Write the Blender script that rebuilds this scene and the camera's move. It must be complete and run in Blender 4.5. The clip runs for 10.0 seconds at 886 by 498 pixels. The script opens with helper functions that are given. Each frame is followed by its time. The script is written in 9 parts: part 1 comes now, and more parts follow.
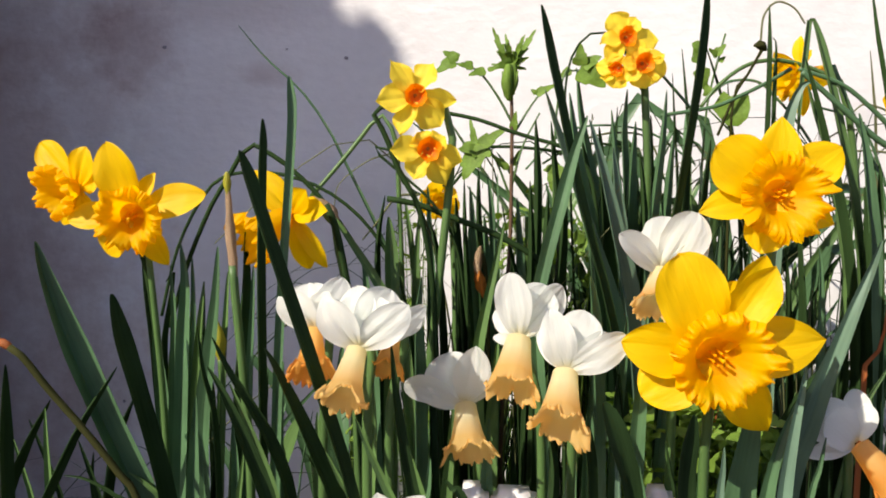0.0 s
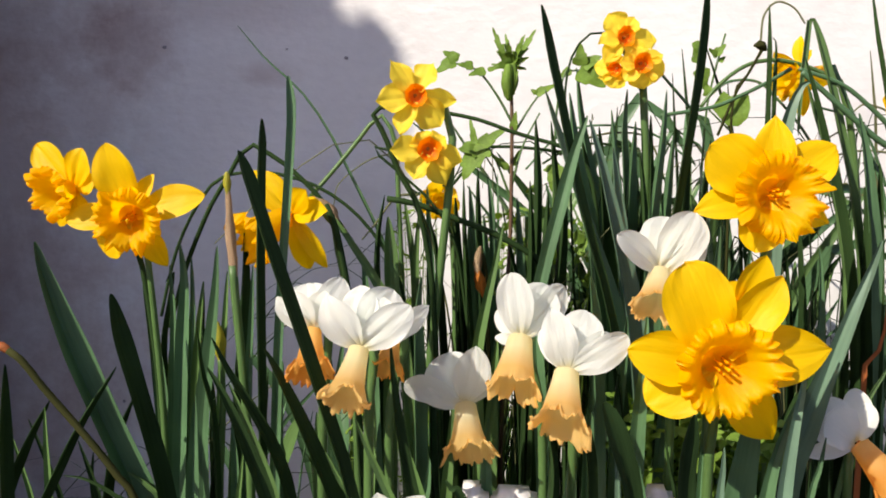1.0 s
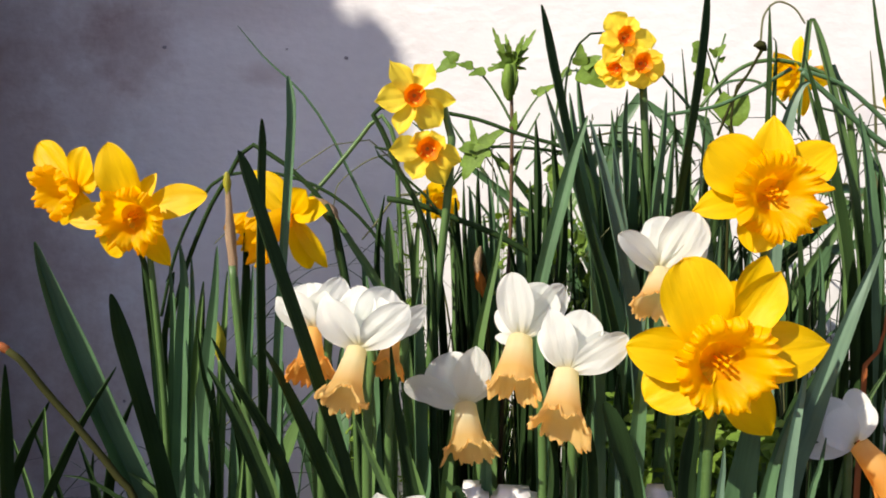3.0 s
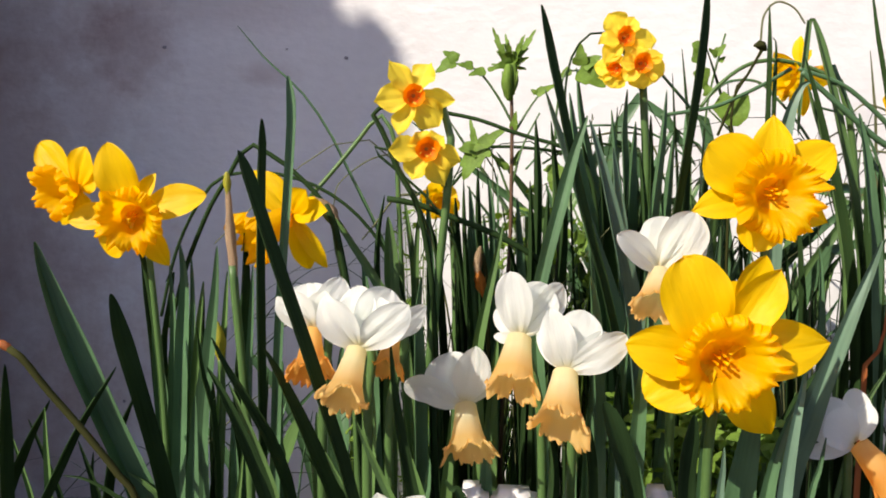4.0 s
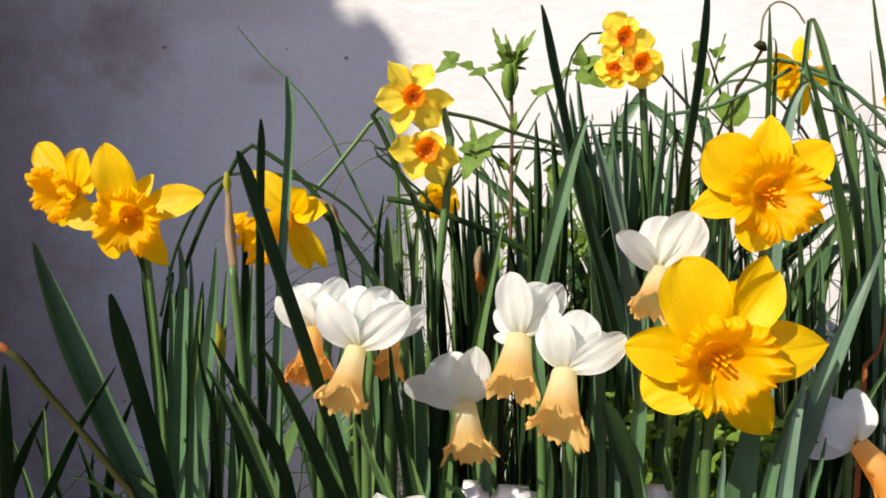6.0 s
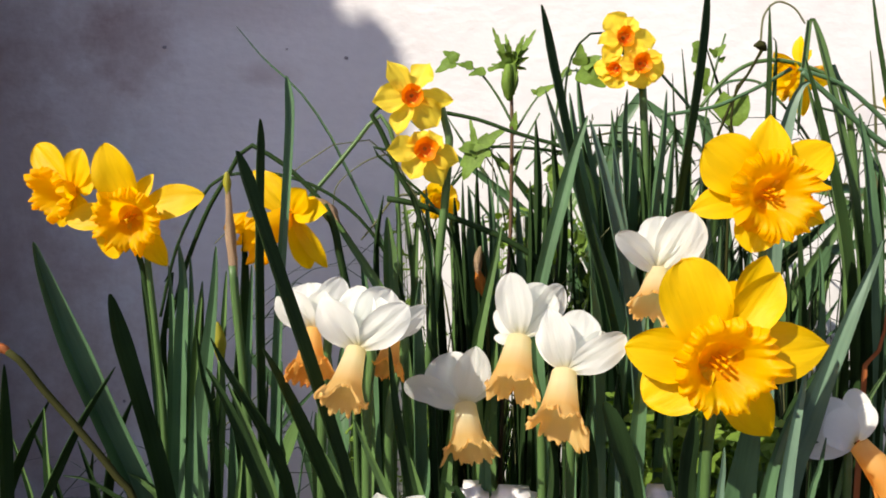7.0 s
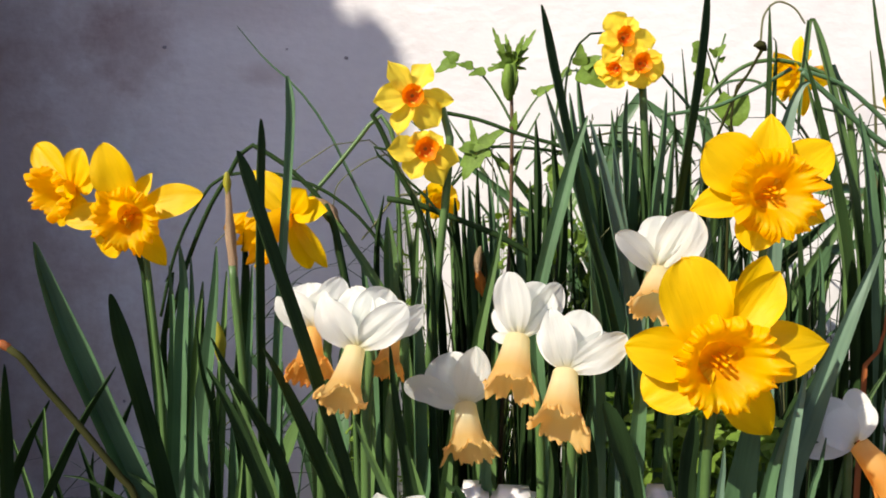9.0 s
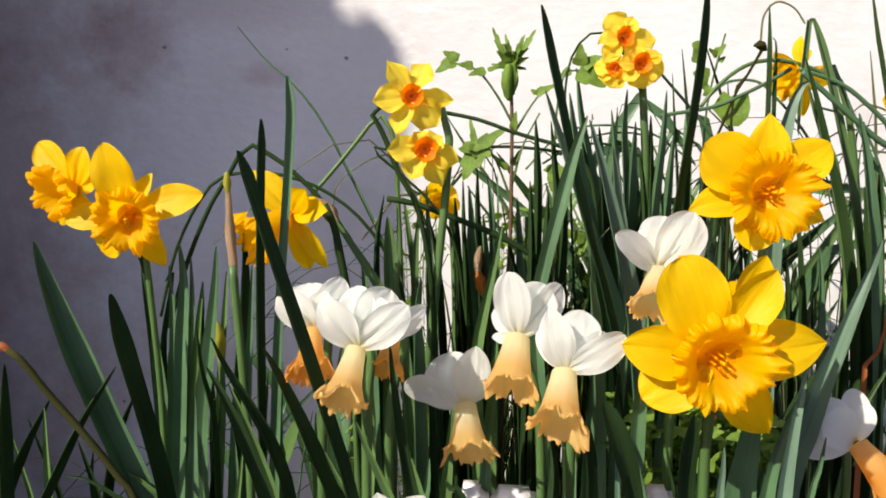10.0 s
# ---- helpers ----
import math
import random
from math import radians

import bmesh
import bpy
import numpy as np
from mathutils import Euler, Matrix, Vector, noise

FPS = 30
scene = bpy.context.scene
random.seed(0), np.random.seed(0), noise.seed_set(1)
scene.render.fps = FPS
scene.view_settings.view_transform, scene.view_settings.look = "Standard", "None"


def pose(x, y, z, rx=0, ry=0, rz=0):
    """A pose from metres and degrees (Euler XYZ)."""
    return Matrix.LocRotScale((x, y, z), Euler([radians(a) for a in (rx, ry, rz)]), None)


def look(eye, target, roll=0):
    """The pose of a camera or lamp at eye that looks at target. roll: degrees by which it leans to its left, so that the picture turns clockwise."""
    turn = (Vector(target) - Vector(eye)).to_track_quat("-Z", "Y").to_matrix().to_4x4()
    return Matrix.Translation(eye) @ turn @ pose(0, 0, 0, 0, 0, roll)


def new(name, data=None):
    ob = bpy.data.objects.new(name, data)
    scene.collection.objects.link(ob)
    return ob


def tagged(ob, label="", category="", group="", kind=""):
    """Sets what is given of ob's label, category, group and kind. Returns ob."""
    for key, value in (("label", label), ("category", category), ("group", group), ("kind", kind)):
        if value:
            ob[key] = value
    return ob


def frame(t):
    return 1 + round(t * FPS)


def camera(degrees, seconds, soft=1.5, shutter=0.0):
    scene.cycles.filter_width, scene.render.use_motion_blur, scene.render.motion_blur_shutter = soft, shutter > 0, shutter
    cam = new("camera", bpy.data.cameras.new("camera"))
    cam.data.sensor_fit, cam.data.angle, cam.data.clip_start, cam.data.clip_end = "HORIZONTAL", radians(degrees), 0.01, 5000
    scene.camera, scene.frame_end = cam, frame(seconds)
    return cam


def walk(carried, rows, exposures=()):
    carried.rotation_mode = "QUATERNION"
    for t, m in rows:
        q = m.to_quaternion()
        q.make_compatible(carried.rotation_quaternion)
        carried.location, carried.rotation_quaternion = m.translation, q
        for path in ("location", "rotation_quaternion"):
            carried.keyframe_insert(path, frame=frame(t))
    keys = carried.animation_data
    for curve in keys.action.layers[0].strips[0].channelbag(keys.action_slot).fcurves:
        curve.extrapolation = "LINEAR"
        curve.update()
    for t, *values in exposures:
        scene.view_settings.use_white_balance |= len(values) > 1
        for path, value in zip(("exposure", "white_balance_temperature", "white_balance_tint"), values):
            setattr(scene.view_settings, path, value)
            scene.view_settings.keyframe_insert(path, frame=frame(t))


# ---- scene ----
EYE = (0.0, 0.0, 0.46)
cam = camera(60, 10.0, 1.8)
walk(cam, [(0, pose(*EYE, 83, 0, 0)), (10, pose(*EYE, 83, 0, 0))], [(0, 0.30, 6950, 11.5), (10, 0.30, 6950, 11.5)])

# ---- light: a spring sun from the front left, clear sky ----
SUN_EL, SUN_AZ = 38.0, 230.0
ray = Vector((-math.sin(radians(SUN_AZ)) * math.cos(radians(SUN_EL)),
              -math.cos(radians(SUN_AZ)) * math.cos(radians(SUN_EL)), -math.sin(radians(SUN_EL))))
sun = new("sun", bpy.data.lights.new("sun", "SUN"))
sun.data.energy, sun.data.angle, sun.data.color = 5.0, radians(0.5), (1.0, 0.95, 0.87)
sun.matrix_basis = look(-ray * 20, (0, 0, 0))
world = bpy.data.worlds.new("sky")
scene.world = world
world.use_nodes = True
sky = world.node_tree.nodes.new("ShaderNodeTexSky")
sky.sky_type, sky.sun_disc = "NISHITA", False
sky.sun_elevation, sky.sun_rotation = radians(SUN_EL), radians(SUN_AZ)
sky_tone = world.node_tree.nodes.new("ShaderNodeMix")
sky_tone.data_type, sky_tone.blend_type = "RGBA", "MULTIPLY"
sky_tone.inputs[0].default_value, sky_tone.inputs[7].default_value = 1.0, (1.02, 0.94, 1.16, 1)
world.node_tree.links.new(sky.outputs[0], sky_tone.inputs[6])
world.node_tree.links.new(sky_tone.outputs[2], world.node_tree.nodes["Background"].inputs[0])
world.node_tree.nodes["Background"].inputs[1].default_value = 0.102


# ---- materials ----
def material(name, base, rough=0.5, vary=0.25, grain=(1, 1, 1), grain_scale=300, big_scale=25, bump=0.0, through_light=0.0,
             glow_colour=None, sheen=0.5, coords="Object", per_piece=0.12, second=None, second_amount=0.0, along=None, thin=0.0):
    """A surface with grain at two scales, optional light that passes through, and a shift from piece to piece."""
    m = bpy.data.materials.new(name)
    m.use_nodes = True
    nt = m.node_tree
    n, link = nt.nodes, nt.links.new
    bsdf, out = n["Principled BSDF"], n["Material Output"]
    tc = n.new("ShaderNodeTexCoord")
    mp = n.new("ShaderNodeMapping")
    mp.inputs["Scale"].default_value = grain
    link(tc.outputs[coords], mp.inputs[0])
    fine = n.new("ShaderNodeTexNoise")
    fine.inputs["Scale"].default_value, fine.inputs["Detail"].default_value = grain_scale, 5
    link(mp.outputs[0], fine.inputs["Vector"])
    big = n.new("ShaderNodeTexNoise")
    big.inputs["Scale"].default_value, big.inputs["Detail"].default_value = big_scale, 3
    link(tc.outputs[coords], big.inputs["Vector"])
    mul = n.new("ShaderNodeMath")
    mul.operation = "MULTIPLY_ADD"
    mul.inputs[1].default_value = 0.6
    link(fine.outputs[0], mul.inputs[0])
    link(big.outputs[0], mul.inputs[2])
    info = n.new("ShaderNodeObjectInfo")
    piece = n.new("ShaderNodeMath")
    piece.operation = "MULTIPLY_ADD"
    piece.inputs[1].default_value = per_piece * 2
    link(info.outputs["Random"], piece.inputs[0])
    link(mul.outputs[0], piece.inputs[2])
    ramp = n.new("ShaderNodeMapRange")
    ramp.inputs[1].default_value, ramp.inputs[2].default_value = 0.45, 1.15 + per_piece
    ramp.inputs[3].default_value, ramp.inputs[4].default_value = 1 - vary, 1 + vary
    link(piece.outputs[0], ramp.inputs[0])
    colour = n.new("ShaderNodeMix")
    colour.data_type, colour.blend_type = "RGBA", "MULTIPLY"
    colour.inputs[0].default_value = 1.0
    colour.inputs[6].default_value = (*base, 1)
    link(ramp.outputs[0], colour.inputs[7])
    top = colour.outputs[2]
    if second:
        mask = n.new("ShaderNodeTexNoise")
        mask.inputs["Scale"].default_value, mask.inputs["Detail"].default_value = big_scale * 0.7, 6
        link(tc.outputs[coords], mask.inputs["Vector"])
        edge = n.new("ShaderNodeMapRange")
        edge.inputs[1].default_value, edge.inputs[2].default_value = 0.55, 0.75
        edge.inputs[4].default_value = second_amount
        link(mask.outputs[0], edge.inputs[0])
        mix = n.new("ShaderNodeMix")
        mix.data_type = "RGBA"
        link(edge.outputs[0], mix.inputs[0])
        link(top, mix.inputs[6])
        mix.inputs[7].default_value = (*second, 1)
        top = mix.outputs[2]
    if along:
        other, near, far, axis = along
        xyz = n.new("ShaderNodeSeparateXYZ")
        link(tc.outputs["Object"], xyz.inputs[0])
        way = n.new("ShaderNodeMapRange")
        way.inputs[1].default_value, way.inputs[2].default_value = near, far
        link(xyz.outputs[axis], way.inputs[0])
        fade = n.new("ShaderNodeMix")
        fade.data_type = "RGBA"
        link(way.outputs[0], fade.inputs[0])
        link(top, fade.inputs[6])
        fade.inputs[7].default_value = (*other, 1)
        top = fade.outputs[2]
    link(top, bsdf.inputs["Base Color"])
    bsdf.inputs["Roughness"].default_value = rough
    bsdf.inputs["Specular IOR Level"].default_value = sheen
    if bump:
        bp = n.new("ShaderNodeBump")
        bp.inputs["Strength"].default_value, bp.inputs["Distance"].default_value = bump, 0.002
        link(mul.outputs[0], bp.inputs["Height"])
        link(bp.outputs[0], bsdf.inputs["Normal"])
    if through_light:
        tr = n.new("ShaderNodeBsdfTranslucent")
        if glow_colour:
            tint = n.new("ShaderNodeMix")
            tint.data_type, tint.blend_type = "RGBA", "MULTIPLY"
            tint.inputs[0].default_value = 1.0
            tint.inputs[6].default_value = (*glow_colour, 1)
            link(ramp.outputs[0], tint.inputs[7])
            link(tint.outputs[2], tr.inputs[0])
        else:
            link(top, tr.inputs[0])
        ms = n.new("ShaderNodeMixShader")
        ms.inputs[0].default_value = through_light
        link(bsdf.outputs[0], ms.inputs[1])
        link(tr.outputs[0], ms.inputs[2])
        last = ms.outputs[0]
        if thin:
            clear, pale = n.new("ShaderNodeBsdfTransparent"), n.new("ShaderNodeMixShader")
            pale.inputs[0].default_value = thin
            link(last, pale.inputs[1])
            link(clear.outputs[0], pale.inputs[2])
            last = pale.outputs[0]
        link(last, out.inputs[0])
    return m


VEIN = (0.12, 1, 1)
STRIA = (1, 0.03, 1)
M_YELLOW = material("yellow_petal", (0.86, 0.545, 0.004), 0.5, 0.14, VEIN, 420, 40, 0.5, 0.40, (0.98, 0.63, 0.005), 0.25)
M_TRUMPET = material("golden_corona", (0.94, 0.48, 0.003), 0.5, 0.10, (1, 1, 0.15), 350, 60, 0.3, 0.60, (1.0, 0.62, 0.004), 0.25, along=((0.96, 0.62, 0.004), 0.007, 0.013, 2))
M_PALE = material("pale_yellow_petal", (0.93, 0.71, 0.06), 0.5, 0.12, VEIN, 420, 50, 0.4, 0.45, (1.0, 0.76, 0.05), 0.25)
M_ORANGE = material("orange_cup", (0.90, 0.13, 0.002), 0.5, 0.15, (1, 1, 0.15), 350, 90, 0.2, 0.40, (1.0, 0.28, 0.003), 0.25, along=((0.95, 0.33, 0.005), 0.0015, 0.0052, 2))
M_WHITE = material("white_petal", (0.84, 0.74, 0.40), 0.5, 0.06, VEIN, 420, 40, 0.6, 0.42, (0.91, 0.96, 0.89), 0.25, along=((0.89, 0.90, 0.84), 0.001, 0.008, 0), thin=0.10)
M_APRICOT = material("apricot_corona", (0.98, 0.91, 0.60), 0.5, 0.08, (1, 1, 0.12), 320, 60, 0.4, 0.68, None, 0.25, along=((1.0, 0.68, 0.25), 0.010, 0.025, 2))
M_APRICOT_DEEP = material("deep_apricot_corona", (0.98, 0.70, 0.26), 0.5, 0.10, (1, 1, 0.12), 320, 60, 0.4, 0.68, None, 0.25, along=((0.99, 0.48, 0.10), 0.006, 0.024, 2))
M_LEAF = material("blue_green_leaf", (0.076, 0.158, 0.070), 0.42, 0.55, STRIA, 620, 14, 0.25, 0.10, (0.10, 0.22, 0.05), 0.45, "UV")
M_GLAUCOUS = material("pale_bloomed_leaf", (0.114, 0.194, 0.128), 0.48, 0.40, STRIA, 620, 14, 0.25, 0.10, (0.14, 0.26, 0.09), 0.4, "UV")
M_GREEN = material("fresh_green_leaf", (0.100, 0.185, 0.056), 0.42, 0.45, STRIA, 620, 14, 0.25, 0.14, (0.14, 0.26, 0.04), 0.45, "UV")
# The leaf green again, darkened and dulled: shade is put into the colour.
M_SHADED_GREEN = material("shaded_green_leaf", (0.024, 0.049, 0.016), 0.55, 0.50, STRIA, 620, 14, 0.25, 0.06, (0.05, 0.11, 0.02), 0.05, "UV")
M_STEM = material("flower_stem", (0.082, 0.158, 0.046), 0.40, 0.25, STRIA, 1200, 18, 0.2, 0.08, (0.15, 0.25, 0.04), 0.45, "UV")
M_DRYGRASS = material("olive_grass", (0.135, 0.145, 0.060), 0.6, 0.35, STRIA, 1200, 20, 0.2, 0.08, None, 0.3, "UV")
M_BROWN = material("brown_stalk", (0.034, 0.036, 0.010), 0.8, 0.35, STRIA, 900, 24, 0.3, 0.0, None, 0.1, "UV")
M_PAPER = material("dry_spathe", (0.60, 0.43, 0.26), 0.7, 0.85, STRIA, 1500, 420, 0.8, 0.25, (0.6, 0.36, 0.14), 0.2, "UV", second=(0.20, 0.10, 0.05), second_amount=0.8)
M_RUST = material("withered_petal", (0.55, 0.19, 0.03), 0.7, 0.35, (1, 1, 0.3), 400, 80, 0.5, 0.25, (0.7, 0.22, 0.02), 0.2)
M_RUSTLEAF = material("rust_leaf", (0.36, 0.11, 0.03), 0.6, 0.35, STRIA, 900, 30, 0.3, 0.15, (0.5, 0.16, 0.02), 0.3, "UV")
M_BUD = material("green_yellow_bud", (0.36, 0.34, 0.03), 0.5, 0.3, STRIA, 600, 60, 0.3, 0.2, (0.6, 0.5, 0.02), 0.3, "UV", second=(0.08, 0.11, 0.02), second_amount=0.8)
M_WEED = material("weed_leaf", (0.150, 0.250, 0.040), 0.55, 0.40, (1, 1, 1), 500, 60, 0.4, 0.25, (0.25, 0.42, 0.03), 0.2)
M_WEEDSTEM = material("reddish_weed_stem", (0.13, 0.075, 0.045), 0.5, 0.3, STRIA, 900, 40, 0.2, 0.0, None, 0.3, "UV", second=(0.12, 0.17, 0.05), second_amount=0.8)
M_WALL = material("white_render", (0.80, 0.785, 0.765), 0.9, 0.08, (1, 1, 1.6), 60, 9, 1.0, 0.0, None, 0.12, second=(0.50, 0.43, 0.40), second_amount=0.40)


def stained_and_shaded(m, spots, tone):
    """Lays brown patches, stains and painted shade, over a surface: x, z, half width, half height, strength, each with
    a ragged edge.
    """
    n, link = m.node_tree.nodes, m.node_tree.links.new
    bsdf = n["Principled BSDF"]
    top = bsdf.inputs["Base Color"].links[0].from_socket
    tc = n.new("ShaderNodeTexCoord")
    rag = n.new("ShaderNodeTexNoise")
    rag.inputs["Scale"].default_value, rag.inputs["Detail"].default_value, rag.inputs["Roughness"].default_value = 9, 8, 0.7
    link(tc.outputs["Object"], rag.inputs["Vector"])
    for x, z, w, h, strength in spots:
        mp = n.new("ShaderNodeMapping")
        mp.inputs["Location"].default_value = (-x / w, 0, -z / h)
        mp.inputs["Scale"].default_value = (1 / w, 0, 1 / h)
        link(tc.outputs["Object"], mp.inputs[0])
        far = n.new("ShaderNodeVectorMath")
        far.operation = "LENGTH"
        link(mp.outputs[0], far.inputs[0])
        mix = n.new("ShaderNodeMath")
        mix.operation = "MULTIPLY_ADD"
        mix.inputs[1].default_value = -2.4
        link(rag.outputs[0], mix.inputs[0])
        link(far.outputs["Value"], mix.inputs[2])
        soft = n.new("ShaderNodeMapRange")
        soft.inputs[1].default_value, soft.inputs[2].default_value = 0.1, -0.9
        soft.inputs[4].default_value = strength
        link(mix.outputs[0], soft.inputs[0])
        lay = n.new("ShaderNodeMix")
        lay.data_type, lay.blend_type = "RGBA", "MULTIPLY"
        link(soft.outputs[0], lay.inputs[0])
        link(top, lay.inputs[6])
        lay.inputs[7].default_value = (*tone, 1)
        top = lay.outputs[2]
    link(top, bsdf.inputs["Base Color"])


# Wide patches at the left paint the light's falloff; the small ones are stains.
stained_and_shaded(M_WALL, ((-0.62, 0.42, 0.22, 0.6, 0.75), (-0.60, 0.62, 0.16, 0.10, 0.6), (-0.37, 0.60, 0.05, 0.05, 0.45), (-0.215, 0.555, 0.035, 0.016, 0.45), (-0.60, 0.14, 0.24, 0.2, 0.6), (-0.26, 0.64, 0.12, 0.03, 0.3)), (0.62, 0.50, 0.47))
M_SPECK = material("dark_speck", (0.28, 0.25, 0.26), 0.9, 0.25, (1, 1, 1), 200, 40, 0.3)
M_SOIL = material("dark_soil", (0.048, 0.035, 0.025), 0.95, 0.45, (1, 1, 1), 120, 12, 1.0, 0.0, None, 0.15)
M_STONE = material("white_painted_stone", (0.78, 0.77, 0.74), 0.75, 0.12, (1, 1, 1), 90, 25, 0.6, 0.0, None, 0.25, second=(0.45, 0.42, 0.38), second_amount=0.35)
# Dark, so that the added walls out of view bounce little light.
M_UNSEEN_WALL = material("unseen_wall_render", (0.10, 0.085, 0.08), 0.9, 0.12, (1, 1, 1), 30, 3, 0.5)


# ---- mesh helpers ----
def mesh_of(name, verts, faces, mat, uvs=None, smooth=True):
    me = bpy.data.meshes.new(name)
    me.from_pydata([tuple(v) for v in verts], [], faces)
    me.materials.append(mat)
    if uvs is not None:
        layer = me.uv_layers.new(name="uv")
        for loop in me.loops:
            layer.data[loop.index].uv = uvs[loop.vertex_index]
    if smooth:
        me.polygons.foreach_set("use_smooth", [True] * len(me.polygons))
    me.update()
    return me


def spindle_mesh(points, radius, mat, origin=(0, 0, 0), start=0.35, finish=0.05, belly=0.5, sides=10, count=16, ridges=0.0):
    """A bud or sheath: a round body along a curve, widest at the belly."""
    me = tube_mesh(points, 1.0, mat, count, sides, 1.0, origin)
    ps, _ = glide(points, count)
    for i, q in enumerate(ps):
        s = i / (count - 1)
        f = start + (1 - start) * math.sin(0.5 * math.pi * s / belly) if s < belly else finish + (1 - finish) * math.cos(0.5 * math.pi * (s - belly) / (1 - belly))
        for k in range(sides):
            v = me.vertices[i * sides + k]
            c = q - Vector(origin)
            v.co = c + (v.co - c) * (radius * f * (1 + ridges * math.sin(k * 2.5 + s * 9)))
    return me


def part(name, me, parent, label="", place=None):
    ob = new(name, me)
    ob.parent = parent
    if place is not None:
        ob.matrix_basis = place
    return tagged(ob, label)


def thing(name, at, label, category, group="", kind=""):
    ob = new(name)
    ob.empty_display_size = 0.02
    ob.matrix_basis = Matrix.Translation(at)
    return tagged(ob, label, category, group, kind)


def glide(points, count, dense_end=1.0):
    """Points spread evenly along a smooth curve through the given ones."""
    p = [Vector(q) for q in points]
    p = [p[0] * 2 - p[1]] + p + [p[-1] * 2 - p[-2]]
    dense = []
    for i in range(1, len(p) - 2):
        a, b, c, d = p[i - 1:i + 3]
        for k in range(12):
            t = k / 12
            dense.append(0.5 * (2 * b + (c - a) * t + (2 * a - 5 * b + 4 * c - d) * t * t + (3 * b - a - 3 * c + d) * t ** 3))
    dense.append(p[-2])
    run = [0.0]
    for a, b in zip(dense, dense[1:]):
        run.append(run[-1] + (b - a).length)
    out, j = [], 0
    for k in range(count):
        want = run[-1] * (1 - (1 - k / (count - 1)) ** dense_end)
        while j < len(run) - 2 and run[j + 1] < want:
            j += 1
        f = (want - run[j]) / max(run[j + 1] - run[j], 1e-9)
        out.append(dense[j].lerp(dense[j + 1], f))
    return out, run[-1]


def blade_mesh(points, width, face=0.0, mat=None, fold=0.22, tip=0.22, thick=0.0012, count=18, twist=0.0, origin=(0, 0, 0), blunt=0.6):
    """A strap leaf from base to tip: channelled section, real thickness. face: degrees its front turns from -y towards +x."""
    ps, length = glide(points, count, 2.0)
    origin = Vector(origin)
    verts, faces, uvs = [], [], []
    across = (-1, -0.5, 0, 0.5, 1)
    for i, q in enumerate(ps):
        s = 1 - (1 - i / (count - 1)) ** 2.0
        t = (ps[min(i + 1, count - 1)] - ps[max(i - 1, 0)]).normalized()
        a = radians(face + twist * s)
        side = t.cross(Vector((math.sin(a), -math.cos(a), 0)))
        side = side.normalized() if side.length > 1e-4 else Vector((1, 0, 0))
        nrm = side.cross(t)
        w = 0.5 * width * (0.72 + 0.28 * min(1, s * 2.5)) * max(min(1, (1 - s) / tip), 0.0) ** blunt + 0.00025
        w *= 1 + 0.04 * math.sin(s * 17 + width * 4000)
        for u in across:
            verts.append(q - origin - side * (u * w) + nrm * (fold * w * (abs(u) ** 1.25 - 0.4)))
            uvs.append((u * w, s * length))
        for u in reversed(across):
            verts.append(q - origin - side * (u * w * 0.98) + nrm * (fold * w * (abs(u) ** 1.25 - 0.4) - thick * (1.1 - 0.8 * u * u) * min(1, (1 - s) * 12 + 0.2)))
            uvs.append((u * w + 0.03, s * length))
    for i in range(count - 1):
        for k in range(10):
            a, b = i * 10 + k, i * 10 + (k + 1) % 10
            faces.append((a, b, b + 10, a + 10))
    faces.append(tuple(reversed(range(10))))
    faces.append(tuple(range((count - 1) * 10, count * 10)))
    me = mesh_of("leaf", verts, faces, mat, uvs)
    me.set_sharp_from_angle(angle=radians(38))
    return me


def tube_mesh(points, radius, mat, count=16, sides=8, end=None, origin=(0, 0, 0), lumps=0.0):
    ps, length = glide(points, count)
    origin = Vector(origin)
    end = radius if end is None else end
    verts, faces, uvs = [], [], []
    ref = None
    for i, q in enumerate(ps):
        s = i / (count - 1)
        t = (ps[min(i + 1, count - 1)] - ps[max(i - 1, 0)]).normalized()
        if ref is None:
            ref = t.orthogonal()
        ref = (ref - t * ref.dot(t)).normalized()
        other = t.cross(ref)
        r = radius + (end - radius) * s
        r *= 1 + lumps * math.sin(s * 37 + 1.3) * math.cos(s * 13)
        for k in range(sides):
            a = 2 * math.pi * k / sides
            verts.append(q - origin + ref * (r * math.cos(a)) + other * (r * math.sin(a)))
            uvs.append((a * r, s * length))
    for i in range(count - 1):
        for k in range(sides):
            a, b = i * sides + k, i * sides + (k + 1) % sides
            faces.append((a, b, b + sides, a + sides))
    faces.append(tuple(reversed(range(sides))))
    faces.append(tuple(range((count - 1) * sides, count * sides)))
    return mesh_of("stem", verts, faces, mat, uvs)


def shell(verts, faces, thick):
    """An open sheet; with a thickness it gets a second skin and a rim."""
    bm = bmesh.new()
    vs = [bm.verts.new(v) for v in verts]
    fs = [bm.faces.new([vs[i] for i in f]) for f in faces]
    bmesh.ops.recalc_face_normals(bm, faces=fs)
    if thick:
        bmesh.ops.solidify(bm, geom=fs, thickness=thick)
    return bm


def sheet_mesh(name, verts, faces, mat, thick=0.0005):
    bm = shell(verts, faces, thick)
    me = bpy.data.meshes.new(name)
    bm.to_mesh(me)
    bm.free()
    me.materials.append(mat)
    me.polygons.foreach_set("use_smooth", [True] * len(me.polygons))
    me.set_sharp_from_angle(angle=radians(48))
    return me


